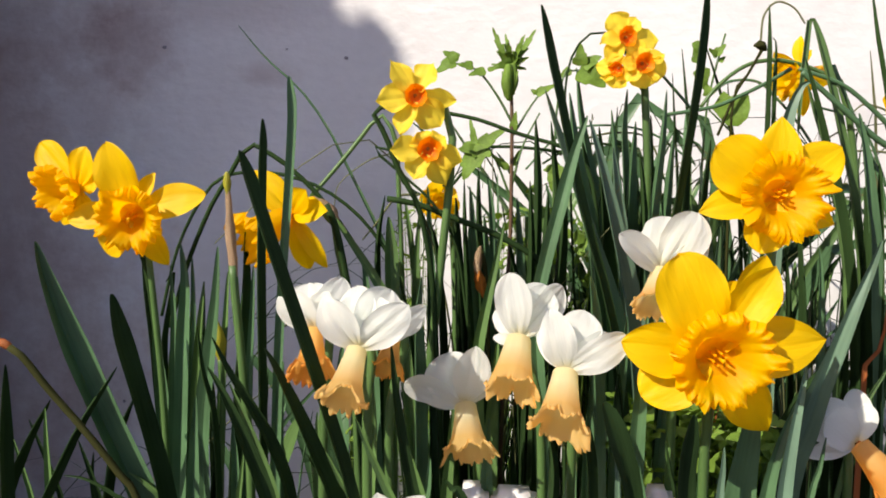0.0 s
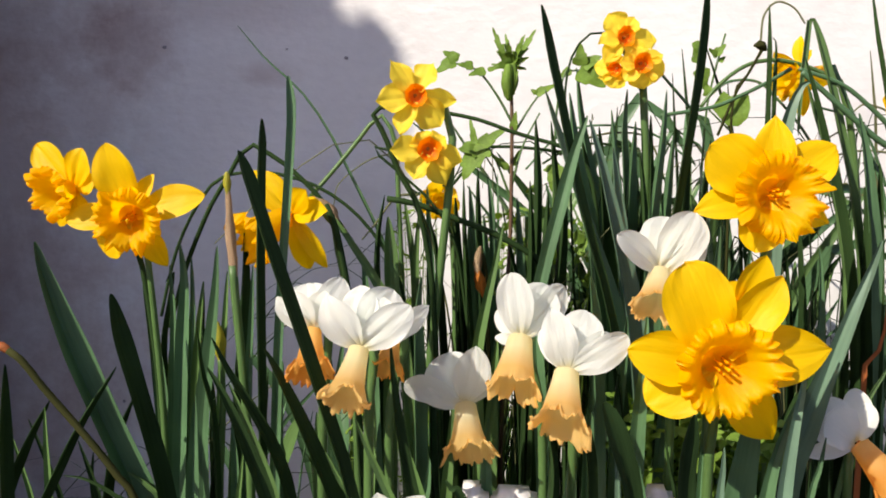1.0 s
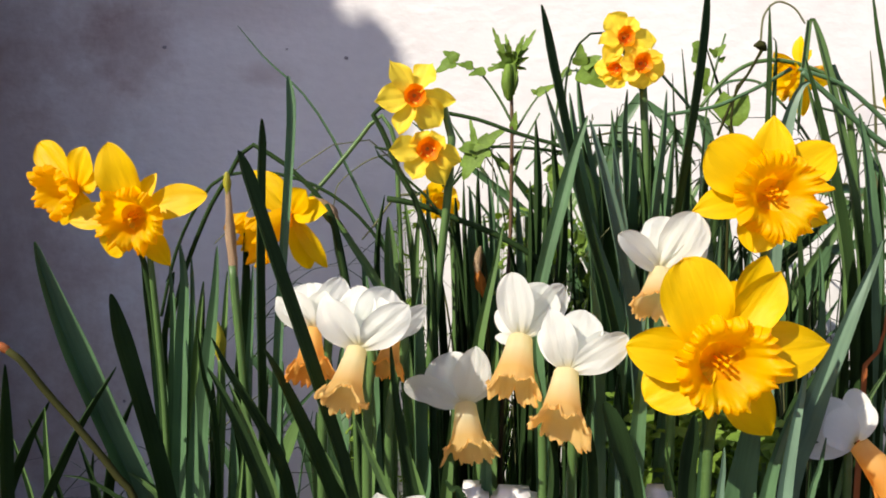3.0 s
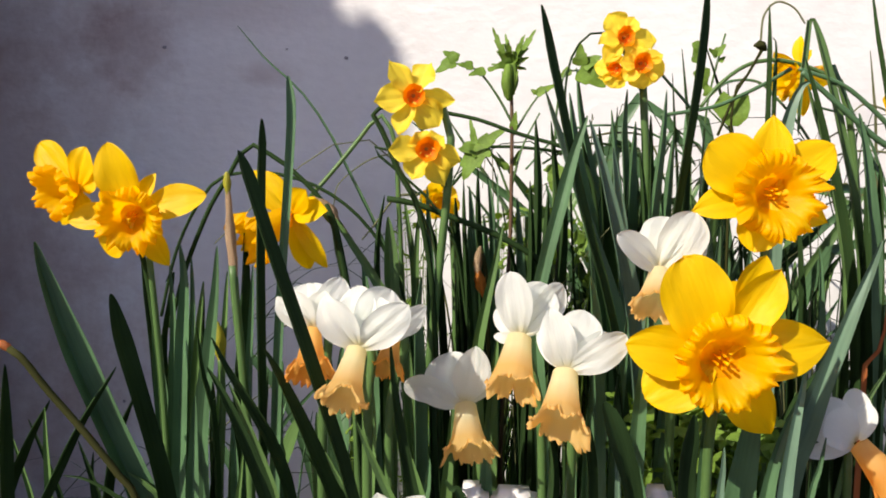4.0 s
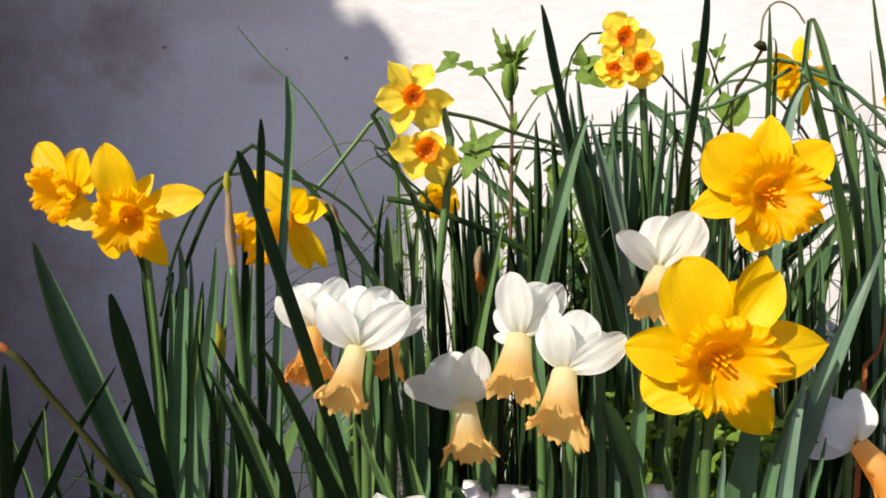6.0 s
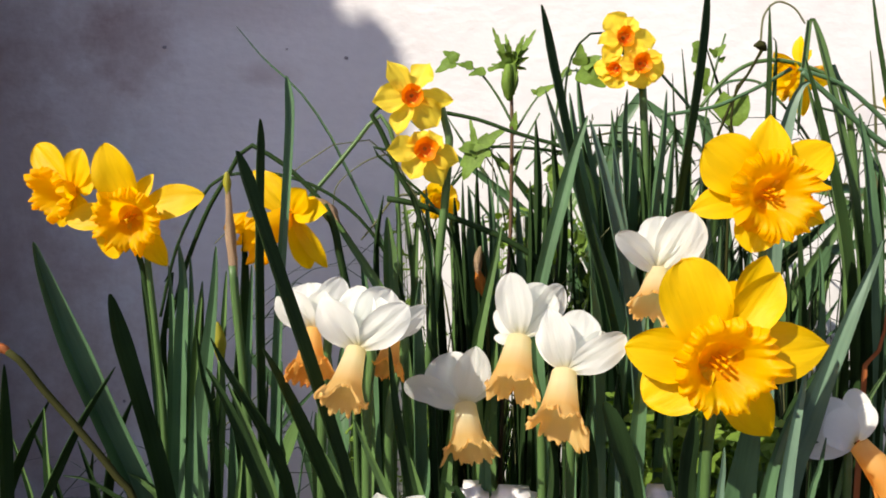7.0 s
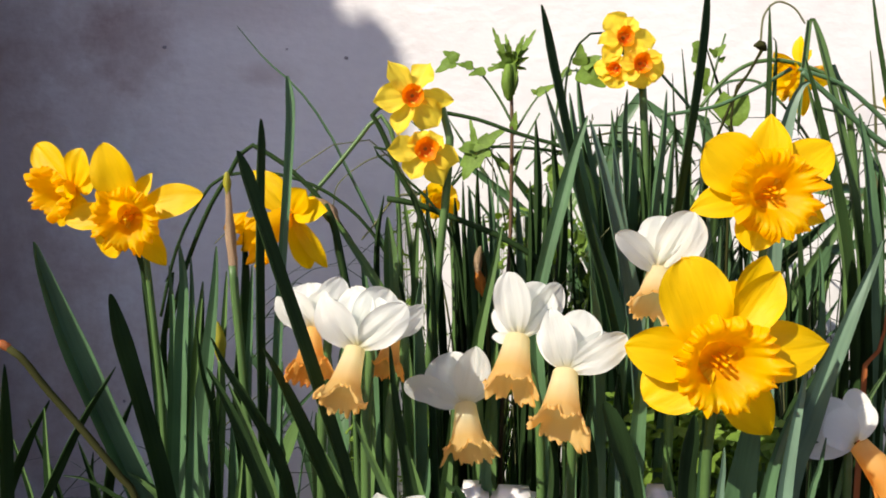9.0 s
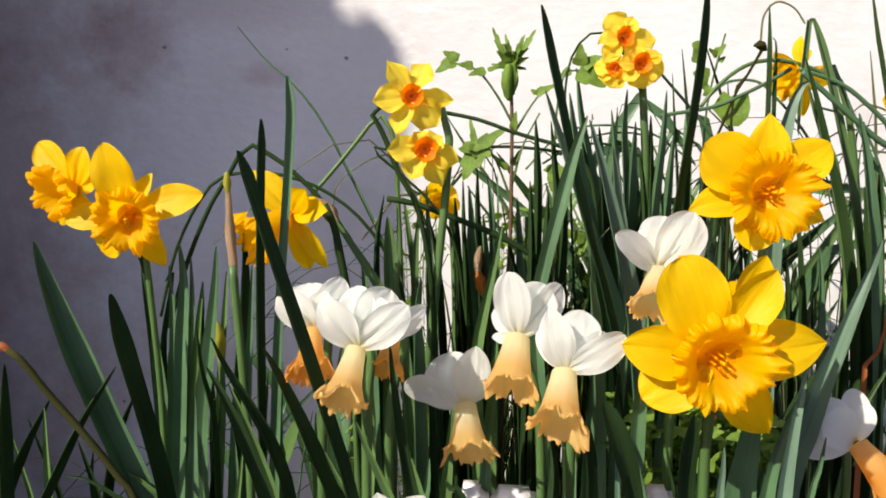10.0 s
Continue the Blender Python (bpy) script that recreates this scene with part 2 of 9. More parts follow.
def tepal_mesh(length, width, arc, twist, mat, rng, start=0.0, widest=0.5, point=0.75, base=0.34, cup=0.25, wave=1.0):
    """One petal along +x, its tip on the axis; arc bows it, cup lifts its margins, a groove runs along its middle."""
    nu, nv = 17, 11
    verts, faces = [], []
    ph, ph2, amp = rng.uniform(0, 6), rng.uniform(0, 6), rng.uniform(0.5, 1.0) * wave
    lop = rng.uniform(-0.06, 0.06)
    for i in range(nu):
        s = i / (nu - 1)
        if s < widest:
            k = s / widest
            f = base + (1 - base) * math.sin(k * math.pi / 2) ** 0.9
        else:
            k = (s - widest) / (1 - widest)
            f = max(1 - k ** 2.2, 0.0) ** point
        w = 0.5 * width * f * (1 + 0.025 * amp * math.sin(s * 13 + ph2)) + 0.0004
        tw = radians(twist) * s
        for j in range(nv):
            u = 2 * j / (nv - 1) - 1
            y = w * u * (1 + lop * u)
            z = cup * w * u * u - 0.035 * width * math.exp(-(u / 0.16) ** 2) * (1 - s * 0.5)
            z += amp * 0.03 * width * math.sin(s * 7 + ph + u * 2.2) * abs(u) ** 1.5
            z += 0.013 * (0.4 + 0.6 * wave) * width * math.sin(u * 8 + ph2 + s * 1.5) * (1 - 0.5 * s) + 0.007 * width * math.sin(u * 19 + ph) * (1 - s)
            yy = y * math.cos(tw) - z * math.sin(tw)
            zz = y * math.sin(tw) + z * math.cos(tw)
            verts.append((start + (length - start) * s, yy, zz + arc * length * 4 * s * (1 - s)))
    for i in range(nu - 1):
        for j in range(nv - 1):
            a = i * nv + j
            faces.append((a, a + nv, a + nv + 1, a + 1))
    return sheet_mesh("tepal", verts, faces, mat, 0)


def corona_mesh(length, r0, r1, mat, rng, lobes=12, frill=0.12, flare=5.0, belly=0.2, lip=0.25, heave=0.8, onset=0.45, teeth=0.12, flange=0.0, reach=0.66):
    """A trumpet along +z from the throat to a ruffled, notched rim that rolls outwards."""
    nu, nv = 22, 144
    ph = [rng.uniform(0, 6.28) for _ in range(7)]
    deep = [rng.uniform(0.25, 1.4) for _ in range(lobes)]
    verts, faces = [], []
    for i in range(nu):
        s = (i / (nu - 1)) ** 0.8
        k = belly * s + (1 - belly) * s ** flare
        shut = min(1.0, 0.12 + s * 9)
        edge = max(0.0, (s - onset) / (1 - onset)) ** 1.5
        rise = length * (s - lip * max(0.0, s - 0.7) ** 2 * 5)
        if flange:
            q = min(1.0, s / flange)
            u = max(0.0, (s - flange) / (1 - flange))
            k = belly * q ** 1.4 + (1 - belly) * u ** 1.15
            rise = length * (reach * q + (1 - reach) * math.sin(1.5708 * u) - lip * u ** 2.5)
            edge = max(0.0, (s - onset) / (1 - onset)) ** 1.2
        for j in range(nv):
            a = 2 * math.pi * j / nv
            b = lobes * a + ph[0] + 1.3 * math.sin(2 * a + ph[1]) + 0.6 * math.sin(5 * a + ph[5])
            w = deep[int(b / 6.2832) % lobes]
            ruff = (1 - 2 * (1 - abs(math.sin(b / 2))) ** 3) * w if flange else math.copysign(abs(math.sin(b)) ** 0.7, math.sin(b)) * w
            fine = math.sin(lobes * 2.0 * a + ph[2] + 1.8 * math.sin(3 * a + ph[3])) * (0.55 + 0.55 * math.sin(4 * a + ph[6]))
            tiny = math.sin(lobes * 4.0 * a + ph[6] + 2 * math.sin(5 * a + ph[4]))
            slow = math.sin(3 * a + ph[4]) + 0.6 * math.sin(2 * a + ph[5])
            rr = r0 + (r1 - r0) * k
            rr *= 1 + 0.05 * math.sin(math.pi * s) * slow
            rr *= 1 + edge * frill * (0.5 * ruff + 0.3 * fine + 0.35 * slow + teeth * tiny * s ** 6) + 0.02 * s * math.sin(6 * a + ph[1])
            z = rise + r1 * edge * frill * (heave * (math.cos(b + 0.7) * w + 0.6 * fine * s + 0.25 * tiny * s ** 6))
            verts.append((rr * shut * math.cos(a), rr * shut * math.sin(a), z))
    for i in range(nu - 1):
        for j in range(nv):
            a, b = i * nv + j, i * nv + (j + 1) % nv
            faces.append((a, b, b + nv, a + nv))
    return sheet_mesh("corona", verts, faces, mat, 0)


def head_pose(centre, axis, towards):
    z = Vector(axis).normalized()
    y = Vector(towards)
    y = (y - z * y.dot(z)).normalized()
    x = y.cross(z)
    m = Matrix((x, y, z)).transposed().to_4x4()
    m.translation = centre
    return m


def narcissus(name, base, stem, centre, axis, towards, tepals, petal, cup_mat, cup_size, label, seed, stem_r=0.0032, lobes=12,
              frill=0.12, flare=5.0, pistil=0.012, cup=0.25, point=0.9, widest=0.5, stem_mat=None, neck=0.018, belly=0.2, spathe=False, group="", lip=0.25, heave=0.6, wave=1.2, hollow=0.8, tube=0.5, foot=0.34, onset=0.45, teeth=0.12, flange=0.0, reach=0.66, onto=None):
    """A flowering narcissus stem: stem, six tepals, corona, stamens, floral tube, spathe. tepals: rows of turn, lean back, length, width, arc, twist, roll."""
    rng = random.Random(seed)
    plant = onto or thing(name, base, label, "flower", group)
    origin = plant.location.copy()
    m = head_pose(Vector(centre) - origin, axis, towards)
    c, ax = Vector(centre), Vector(axis).normalized()
    heel = c - ax * neck
    part("pedicel" if onto else "stem", tube_mesh(stem, stem_r * 1.1, stem_mat or M_STEM, 22, 10, stem_r * 0.85, origin), plant, "smooth green flower stem")
    part("floral_tube", tube_mesh([Vector(stem[-1]), heel.lerp(Vector(stem[-1]), 0.35), heel, c - ax * 0.0005], stem_r * 0.8, petal, 10, 10, cup_size[1] * tube, origin), plant)
    if spathe:
        top = Vector(stem[-1])
        part("spathe", blade_mesh([top - Vector((0, 0, 0.012)), top + Vector((0.003, -0.001, 0.006)), top + Vector((0.008, 0, 0.022))], 0.007, 20, M_PAPER, 0.6, 0.5, 0.0004, 10, 0, origin), plant, "brown papery spathe")
    for turn, lean, length, width, arc, twist, roll in tepals:
        q = m @ Matrix.Rotation(radians(turn), 4, "Z") @ Matrix.Rotation(radians(lean), 4, "Y") @ Matrix.Rotation(radians(roll), 4, "X")
        part("tepal", tepal_mesh(length, width, arc, twist, petal, rng, cup_size[1] * hollow, widest, point, foot, cup, wave), plant, "", q)
    length, r0, r1 = cup_size
    corona = part("corona", corona_mesh(length, r0, r1, cup_mat, rng, lobes, frill, flare, belly, lip, heave, onset, teeth, flange, reach), plant, "ruffled trumpet", m)
    for k in range(6):
        a = k * math.pi / 3 + 0.3
        root = Vector((0.3 * r0 * math.cos(a), 0.3 * r0 * math.sin(a), 0.0))
        tip_at = Vector((0.25 * r0 * math.cos(a), 0.25 * r0 * math.sin(a), pistil * 0.25))
        part("stamen", tube_mesh([root, root.lerp(tip_at, 0.6), tip_at, tip_at * 1.06 + Vector((0, 0, pistil * 0.1))], 0.0005, M_YELLOW if pistil > 0.003 else M_RUST, 8, 6, 0.0007 if pistil > 0.003 else 0.0006), corona)
    part("pistil", tube_mesh([(0, 0, 0), (0.0003, 0, pistil * 0.6), (0.0006, 0.0003, pistil * 1.15)], 0.0006, M_PALE if pistil > 0.003 else M_RUST, 8, 6, 0.0013 if pistil > 0.003 else 0.0006), corona)
    return plant


def petal_mesh(length, width, mat, rng, arc, cup, point, twist, widest, start=0.0, base=0.36, wave=1.0):
    """One petal along +x with its face to +z: a midrib groove, soft pleats, an uneven margin and a small tip."""
    nu, nv = 25, 17
    ph = [rng.uniform(0, 6.28) for _ in range(6)]
    seed = rng.uniform(0, 90)
    lop, hook = rng.uniform(-0.08, 0.08), rng.uniform(-0.10, 0.05)
    verts, faces = [], []
    for i in range(nu):
        s = 1 - (1 - i / (nu - 1)) ** 1.25
        if s < widest:
            f = base + (1 - base) * math.sin(s / widest * math.pi / 2) ** 0.95
        else:
            f = max(1 - ((s - widest) / (1 - widest)) ** 2.1, 0.0) ** point
        w = 0.5 * width * f + 0.0004
        tw = radians(twist) * s ** 1.3
        for j in range(nv):
            u = 2 * j / (nv - 1) - 1
            rim = 1 + 0.05 * wave * noise.noise((s * 5 + seed, math.copysign(3, u) + seed, 0))
            y = w * u * (1 + lop * u) * (rim if abs(u) > 0.5 else 1)
            z = cup * w * u * u - 0.030 * width * math.exp(-(u / 0.14) ** 2) * (1 - 0.6 * s)
            z += 0.045 * wave * width * noise.noise((s * 3.2 + seed, u * 1.6, seed)) * (0.3 + 0.7 * u * u)
            z += width * (0.012 * math.sin(u * 9 + ph[0] + s) + 0.008 * math.sin(u * 21 + ph[1])) * (1 - 0.55 * s)
            z += 0.03 * wave * width * math.sin(s * 9 + ph[2] + u) * abs(u) ** 3
            yy, zz = y * math.cos(tw) - z * math.sin(tw), y * math.sin(tw) + z * math.cos(tw)
            nib = 0.02 * length * math.exp(-(u / 0.12) ** 2) * s ** 14
            dent = -0.012 * length * wave * noise.noise((u * 3 + seed, seed, 2)) * s ** 6
            verts.append((start + (length - start) * s + nib + dent, yy, zz + length * (arc * 4 * s * (1 - s) + hook * max(0, s - 0.75) ** 2 * 4)))
    for i in range(nu - 1):
        for j in range(nv - 1):
            a = i * nv + j
            faces.append((a, a + nv, a + nv + 1, a + 1))
    return sheet_mesh("tepal", verts, faces, mat, 0)


def ruffled_mesh(style, length, r0, r1, mat, rng, lobes):
    """A corona along +z. trumpet: an open bowl with a broad crinkled brim; bell: a ribbed tube with a frilled lip; cup: a short pleated cup."""
    nu, nv = (34, 216) if style != "cup" else (20, 120)
    seed = rng.uniform(0, 90)
    k = lobes / math.pi

    def ring(a, m, z):
        return noise.noise((math.cos(a) * k * m + seed, math.sin(a) * k * m + seed, z + seed * 0.37))

    verts, faces = [], []
    for i in range(nu):
        s = i / (nu - 1)
        shut = min(1.0, 0.10 + s * (45 if style == "bell" else 10))
        turn = {"trumpet": 0.46, "bell": 0.62, "cup": 0.3}[style]
        q, u = min(1.0, s / turn), max(0.0, (s - turn) / (1 - turn))
        for j in range(nv):
            a = 2 * math.pi * j / nv
            big, mid, fine = ring(a, 0.75, s * 0.6), ring(a, 1.7, 3 + s), ring(a, 3.6, 7 + s)
            edge = u ** 1.15
            b = 0.5 * lobes * a + 1.5 * ring(a, 0.4, 5) + seed
            lobe = abs(math.sin(b)) ** 0.8 * (0.75 + 0.9 * ring(a, 0.5, 9))
            if style == "trumpet":
                r = r0 * (0.60 + 0.44 * q ** 1.2) + (r1 * 0.97 - r0 * 1.04) * u ** 1.05
                z = length * (0.9 * q ** 0.9 + 0.45 * math.sin(2.6 * u) * (1 + 0.9 * big))
                r *= 1 + edge * (0.10 * big + 0.17 * u * (lobe - 0.55) + 0.08 * mid + 0.05 * fine)
                z += r1 * u ** 1.4 * (0.24 * (lobe - 0.6) + 0.26 * mid + 0.13 * fine * u)
                z += r1 * 0.04 * q * (1 - u) * big
            elif style == "bell":
                r = r0 * (1 + 0.55 * q ** 1.3) + (r1 - r0 * 1.55) * u ** 0.85
                z = length * (0.74 * q + 0.30 * math.sin(2.0 * u) * (1 + 0.5 * big))
                r *= 1 + 0.02 * math.cos(6 * a + seed) * q * (1 - u) + edge * (0.10 * big + 0.20 * (lobe - 0.5) + 0.16 * mid + 0.09 * fine)
                z += r1 * edge * (0.22 * big + 0.24 * (lobe - 0.5) + 0.30 * mid + 0.18 * fine)
            else:
                r = r0 + (r1 - r0) * s ** 0.9
                z = length * s
                r *= 1 + 0.12 * s * (big + 0.6 * mid) + 0.06 * s * (lobe - 0.5)
                z += r1 * s * s * (0.12 * big + 0.14 * mid)
            verts.append((r * shut * math.cos(a), r * shut * math.sin(a), z))
    for i in range(nu - 1):
        for j in range(nv):
            a, b = i * nv + j, i * nv + (j + 1) % nv
            faces.append((a, b, b + nv, a + nv))
    return sheet_mesh("corona", verts, faces, mat, 0)


def bloom(name, base, stem, centre, axis, petals, petal, cup_mat, cup_size, label, seed, lobes=11, style="trumpet", stem_r=0.0032, pistil=0.011,
          neck=None, stem_mat=None, wave=1.0, onto=None):
    """A flowering narcissus. petals: rows of the tip seen from the throat, width, roll, bow, cup, point, twist, where it is widest. axis: the way the corona points."""
    rng = random.Random(seed)
    plant = onto or thing(name, base, label, "flower")
    origin = plant.location.copy()
    c, ax = Vector(centre), Vector(axis).normalized()
    length, r0, r1 = cup_size
    neck = neck or (0.003 if style == "bell" else 0.018)
    heel = c - ax * neck
    part("pedicel" if onto else "stem", tube_mesh(stem, stem_r * 1.1, stem_mat or M_STEM, 22, 10, stem_r * 0.85, origin), plant, "smooth green flower stem")
    part("floral_tube", tube_mesh([Vector(stem[-1]), heel.lerp(Vector(stem[-1]), 0.35), heel, c - ax * 0.0015], stem_r * 0.8, petal, 10, 10, r0 * 0.45, origin), plant)
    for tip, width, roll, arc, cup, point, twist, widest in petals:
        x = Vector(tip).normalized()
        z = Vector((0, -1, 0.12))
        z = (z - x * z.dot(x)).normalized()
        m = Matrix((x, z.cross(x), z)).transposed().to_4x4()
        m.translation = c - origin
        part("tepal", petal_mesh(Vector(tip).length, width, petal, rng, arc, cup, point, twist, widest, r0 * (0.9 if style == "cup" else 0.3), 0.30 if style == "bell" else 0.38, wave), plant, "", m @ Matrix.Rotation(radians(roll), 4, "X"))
    up = (Vector((0, 0, 1)) - ax * ax.z).normalized()
    m = Matrix((up.cross(ax), up, ax)).transposed().to_4x4()
    m.translation = c - origin
    corona = part("corona", ruffled_mesh(style, length, r0, r1, cup_mat, rng, lobes), plant, "ruffled corona", m)
    big = style != "cup"
    for n in range(6):
        a = n * math.pi / 3 + 0.3
        root = Vector((0.25 * r0 * math.cos(a), 0.25 * r0 * math.sin(a), 0.0))
        tip_at = Vector((0.20 * r0 * math.cos(a), 0.20 * r0 * math.sin(a), pistil * 0.55))
        part("stamen", tube_mesh([root, root.lerp(tip_at, 0.6), tip_at, tip_at * 1.06 + Vector((0, 0, pistil * 0.25))], 0.0004, cup_mat if big else M_RUST, 8, 6, 0.0008 if big else 0.0006), corona)
    part("pistil", tube_mesh([(0, 0, 0), (0.0003, 0, pistil * 0.6), (0.0006, 0.0003, pistil * 1.15)], 0.0005, M_YELLOW if big else M_RUST, 8, 6, 0.0011 if big else 0.0006), corona)
    return plant


# ---- the setting ----
def box_mesh(name, x0, x1, y0, y1, z0, z1, mat, bevel=0.004, cuts=0):
    bm = bmesh.new()
    bmesh.ops.create_cube(bm, size=1)
    for v in bm.verts:
        v.co = Vector(((x0 + x1) / 2 + v.co.x * (x1 - x0), (y0 + y1) / 2 + v.co.y * (y1 - y0), (z0 + z1) / 2 + v.co.z * (z1 - z0)))
    bmesh.ops.bevel(bm, geom=bm.edges[:], offset=bevel, segments=2, affect="EDGES")
    me = bpy.data.meshes.new(name)
    bm.to_mesh(me)
    bm.free()
    me.materials.append(mat)
    return me


WALL_Y = 0.95
wall_north = tagged(new("wall_north", box_mesh("wall_north", -4, 5, WALL_Y, WALL_Y + 0.22, -0.1, 2.7, M_WALL)),
                    "white rendered garden wall with faint stains, half in shade", "wall", "", "structure")
ground_verts = [(x, y, 0.006 * noise.noise((x * 9, y * 9, 0)) - 0.004 if abs(x) < 1.49 and y > -0.49 else -0.013) for y in np.linspace(-0.5, 0.96, 60) for x in np.linspace(-1.5, 1.5, 100)]
ground_faces = [(j * 100 + i, j * 100 + i + 1, j * 100 + i + 101, j * 100 + i + 100) for j in range(59) for i in range(99)]
k0 = len(ground_verts)
ground_verts += [(x, y, -0.012) for x, y in ((-3000, -3000), (3000, -3000), (3000, 3000), (-3000, 3000))]
ground_faces += [(k0, k0 + 1, k0 + 2, k0 + 3)]
tagged(new("ground", mesh_of("ground", ground_verts, ground_faces, M_SOIL)), "dark crumbly soil of a flower bed", "ground", "", "structure")

# An added, unseen caster to the left; its outline is shaped to the wall's shadow.
def prism_mesh(name, outline, y0, y1, mat):
    """An upright slab with the given outline in x and z."""
    n = len(outline)
    verts = [(x, y0, z) for x, z in outline] + [(x, y1, z) for x, z in outline]
    faces = [tuple(range(n)), tuple(reversed(range(n, 2 * n)))] + [(k, k + n, (k + 1) % n + n, (k + 1) % n) for k in range(n)]
    return mesh_of(name, verts, faces, mat, None, False)


shadow_wall = tagged(new("wall_south", box_mesh("wall_south", -6, -1.520, -0.219, -0.06, 0, 4.5, M_UNSEEN_WALL)), "unseen plain wall added to cast the shadow, with a thin shaped edge", "wall", "", "structure")
part("ledge", prism_mesh("ledge", [(-1.520, 0.000), (-1.439, 0.000), (-1.439, 1.481), (-1.437, 1.965), (-1.439, 1.988), (-1.445, 2.008), (-1.453, 2.023), (-1.463, 2.031), (-1.475, 2.025), (-1.485, 2.021), (-1.504, 2.021), (-1.511, 2.026), (-1.516, 2.042), (-1.520, 2.072)], -0.22, -0.2, M_UNSEEN_WALL), shadow_wall)
# An added wall out of view that keeps sky light off the left side.
tagged(new("wall_west", box_mesh("wall_west", -0.86, -0.57, 0.585, 0.945, -0.1, 2.7, M_UNSEEN_WALL)), "unseen plain wall added to block sky light at the left", "wall", "", "structure")


def wall_mark(name, x, z, w, h, mat, label, seed):
    rng = random.Random(seed)
    n = 18
    rim = [(x + 0.5 * w * math.cos(6.283 * k / n) * rng.uniform(0.6, 1.1), WALL_Y - 0.0012, z + 0.5 * h * math.sin(6.283 * k / n) * rng.uniform(0.6, 1.1)) for k in range(n)]
    verts = rim + [(x, WALL_Y - 0.002, z)] + [(a, WALL_Y + 0.001, c) for a, b, c in rim]
    faces = [(k, (k + 1) % n, n) for k in range(n)] + [(k, n + 1 + k, n + 1 + (k + 1) % n, (k + 1) % n) for k in range(n)]
    tagged(new(name, mesh_of(name, verts, faces, mat)), label, "stain")


def edging_stone(x, y, w, top, seed):
    """A white-painted edging stone, worn round."""
    rng = random.Random(seed)
    bm = bmesh.new()
    bmesh.ops.create_cube(bm, size=1)
    for v in bm.verts:
        v.co = Vector((v.co.x * w, v.co.y * 0.025, (v.co.z + 0.5) * top + 0))
    bmesh.ops.bevel(bm, geom=bm.edges[:], offset=0.005, segments=3, affect="EDGES")
    for v in bm.verts:
        v.co += 0.0012 * Vector((rng.uniform(-1, 1), rng.uniform(-1, 1), rng.uniform(-0.6, 0.3)))
    me = bpy.data.meshes.new("edging_stone")
    bm.to_mesh(me)
    bm.free()
    me.materials.append(M_STONE)
    me.polygons.foreach_set("use_smooth", [True] * len(me.polygons))
    ob = tagged(new("edging_stone", me), "white-painted edging stone bedded in soil", "stone", "bed edging")
    ob.matrix_basis = pose(x, y, -0.005, 0, 0, rng.uniform(-4, 4))
    return ob


edging_stone(-0.0893, 0.5925, 0.0250, 0.2084, 3)
edging_stone(-0.0464, 0.5925, 0.0223, 0.2084, 4)
edging_stone(0.0182, 0.4575, 0.0200, 0.2605, 5)
edging_stone(0.0445, 0.4575, 0.0285, 0.2580, 6)
edging_stone(0.1419, 0.5725, 0.0238, 0.2071, 7)
edging_stone(0.1299, 0.4425, 0.0196, 0.2651, 8)
wall_mark("wall_speck", -0.3359, 0.5889, 0.0056, 0.0049, M_SPECK, "small dark speck on the white wall", 40)
wall_mark("wall_speck", -0.1170, 0.5763, 0.0063, 0.0042, M_SPECK, "small dark speck on the white wall", 41)
wall_mark("wall_speck", -0.1885, 0.5869, 0.0028, 0.0028, M_SPECK, "small dark speck on the white wall", 42)
wall_mark("wall_speck", -0.2448, 0.2666, 0.0035, 0.0035, M_SPECK, "small dark speck on the white wall", 43)
wall_mark("wall_speck", -0.4074, 0.1476, 0.0042, 0.0042, M_SPECK, "small dark speck on the white wall", 44)
wall_mark("wall_speck", -0.4677, 0.2288, 0.0035, 0.0028, M_SPECK, "small dark speck on the white wall", 45)

# ---- leaves ----
def leaf(clump, points, width, face, mat, fold=0.7, tip=0.22, twist=0.0, blunt=0.6, label=""):
    part("leaf", blade_mesh(points, width, face, mat, fold, tip, 0.0012, 24, twist, clump.location, blunt), clump, label)


def stalk(clump, points, radius, mat, end=None, label="", name="stalk"):
    part(name, tube_mesh(points, radius, mat, 48, 8, end, clump.location), clump, label)


clump_aa = thing("daffodil_plant", (-0.3013, 0.56, 0), "upright daffodil leaves, part sunlit, part in shade", "plant", "narcissus plants")
leaf(clump_aa, [(-0.3013, 0.56, -0.004), (-0.3014, 0.56, 0.0977), (-0.3014, 0.56, 0.1953), (-0.3015, 0.56, 0.2359), (-0.3009, 0.56, 0.2714)], 0.0050, 10, M_GREEN)
clump_ab = thing("daffodil_plant", (-0.3498, 0.615, 0), "long narcissus leaves and bent stalks before the wall", "plant", "narcissus plants")
leaf(clump_ab, [(-0.3861, 0.6, -0.004), (-0.3805, 0.6, 0.0882), (-0.3601, 0.6, 0.1764), (-0.3397, 0.6, 0.2247), (-0.3175, 0.6, 0.2636)], 0.0114, 70, M_SHADED_GREEN, fold=.45)
leaf(clump_ab, [(-0.3489, 0.58, -0.004), (-0.3483, 0.58, 0.0929), (-0.3463, 0.58, 0.1859), (-0.3439, 0.58, 0.2464), (-0.3402, 0.58, 0.2987)], 0.0125, 70, M_SHADED_GREEN, fold=.45)
leaf(clump_ab, [(-0.3165, 0.64, -0.004), (-0.3202, 0.64, 0.0788), (-0.3336, 0.64, 0.1575), (-0.348, 0.64, 0.2039), (-0.3583, 0.64, 0.2334)], 0.0040, 40, M_SHADED_GREEN, fold=.45)
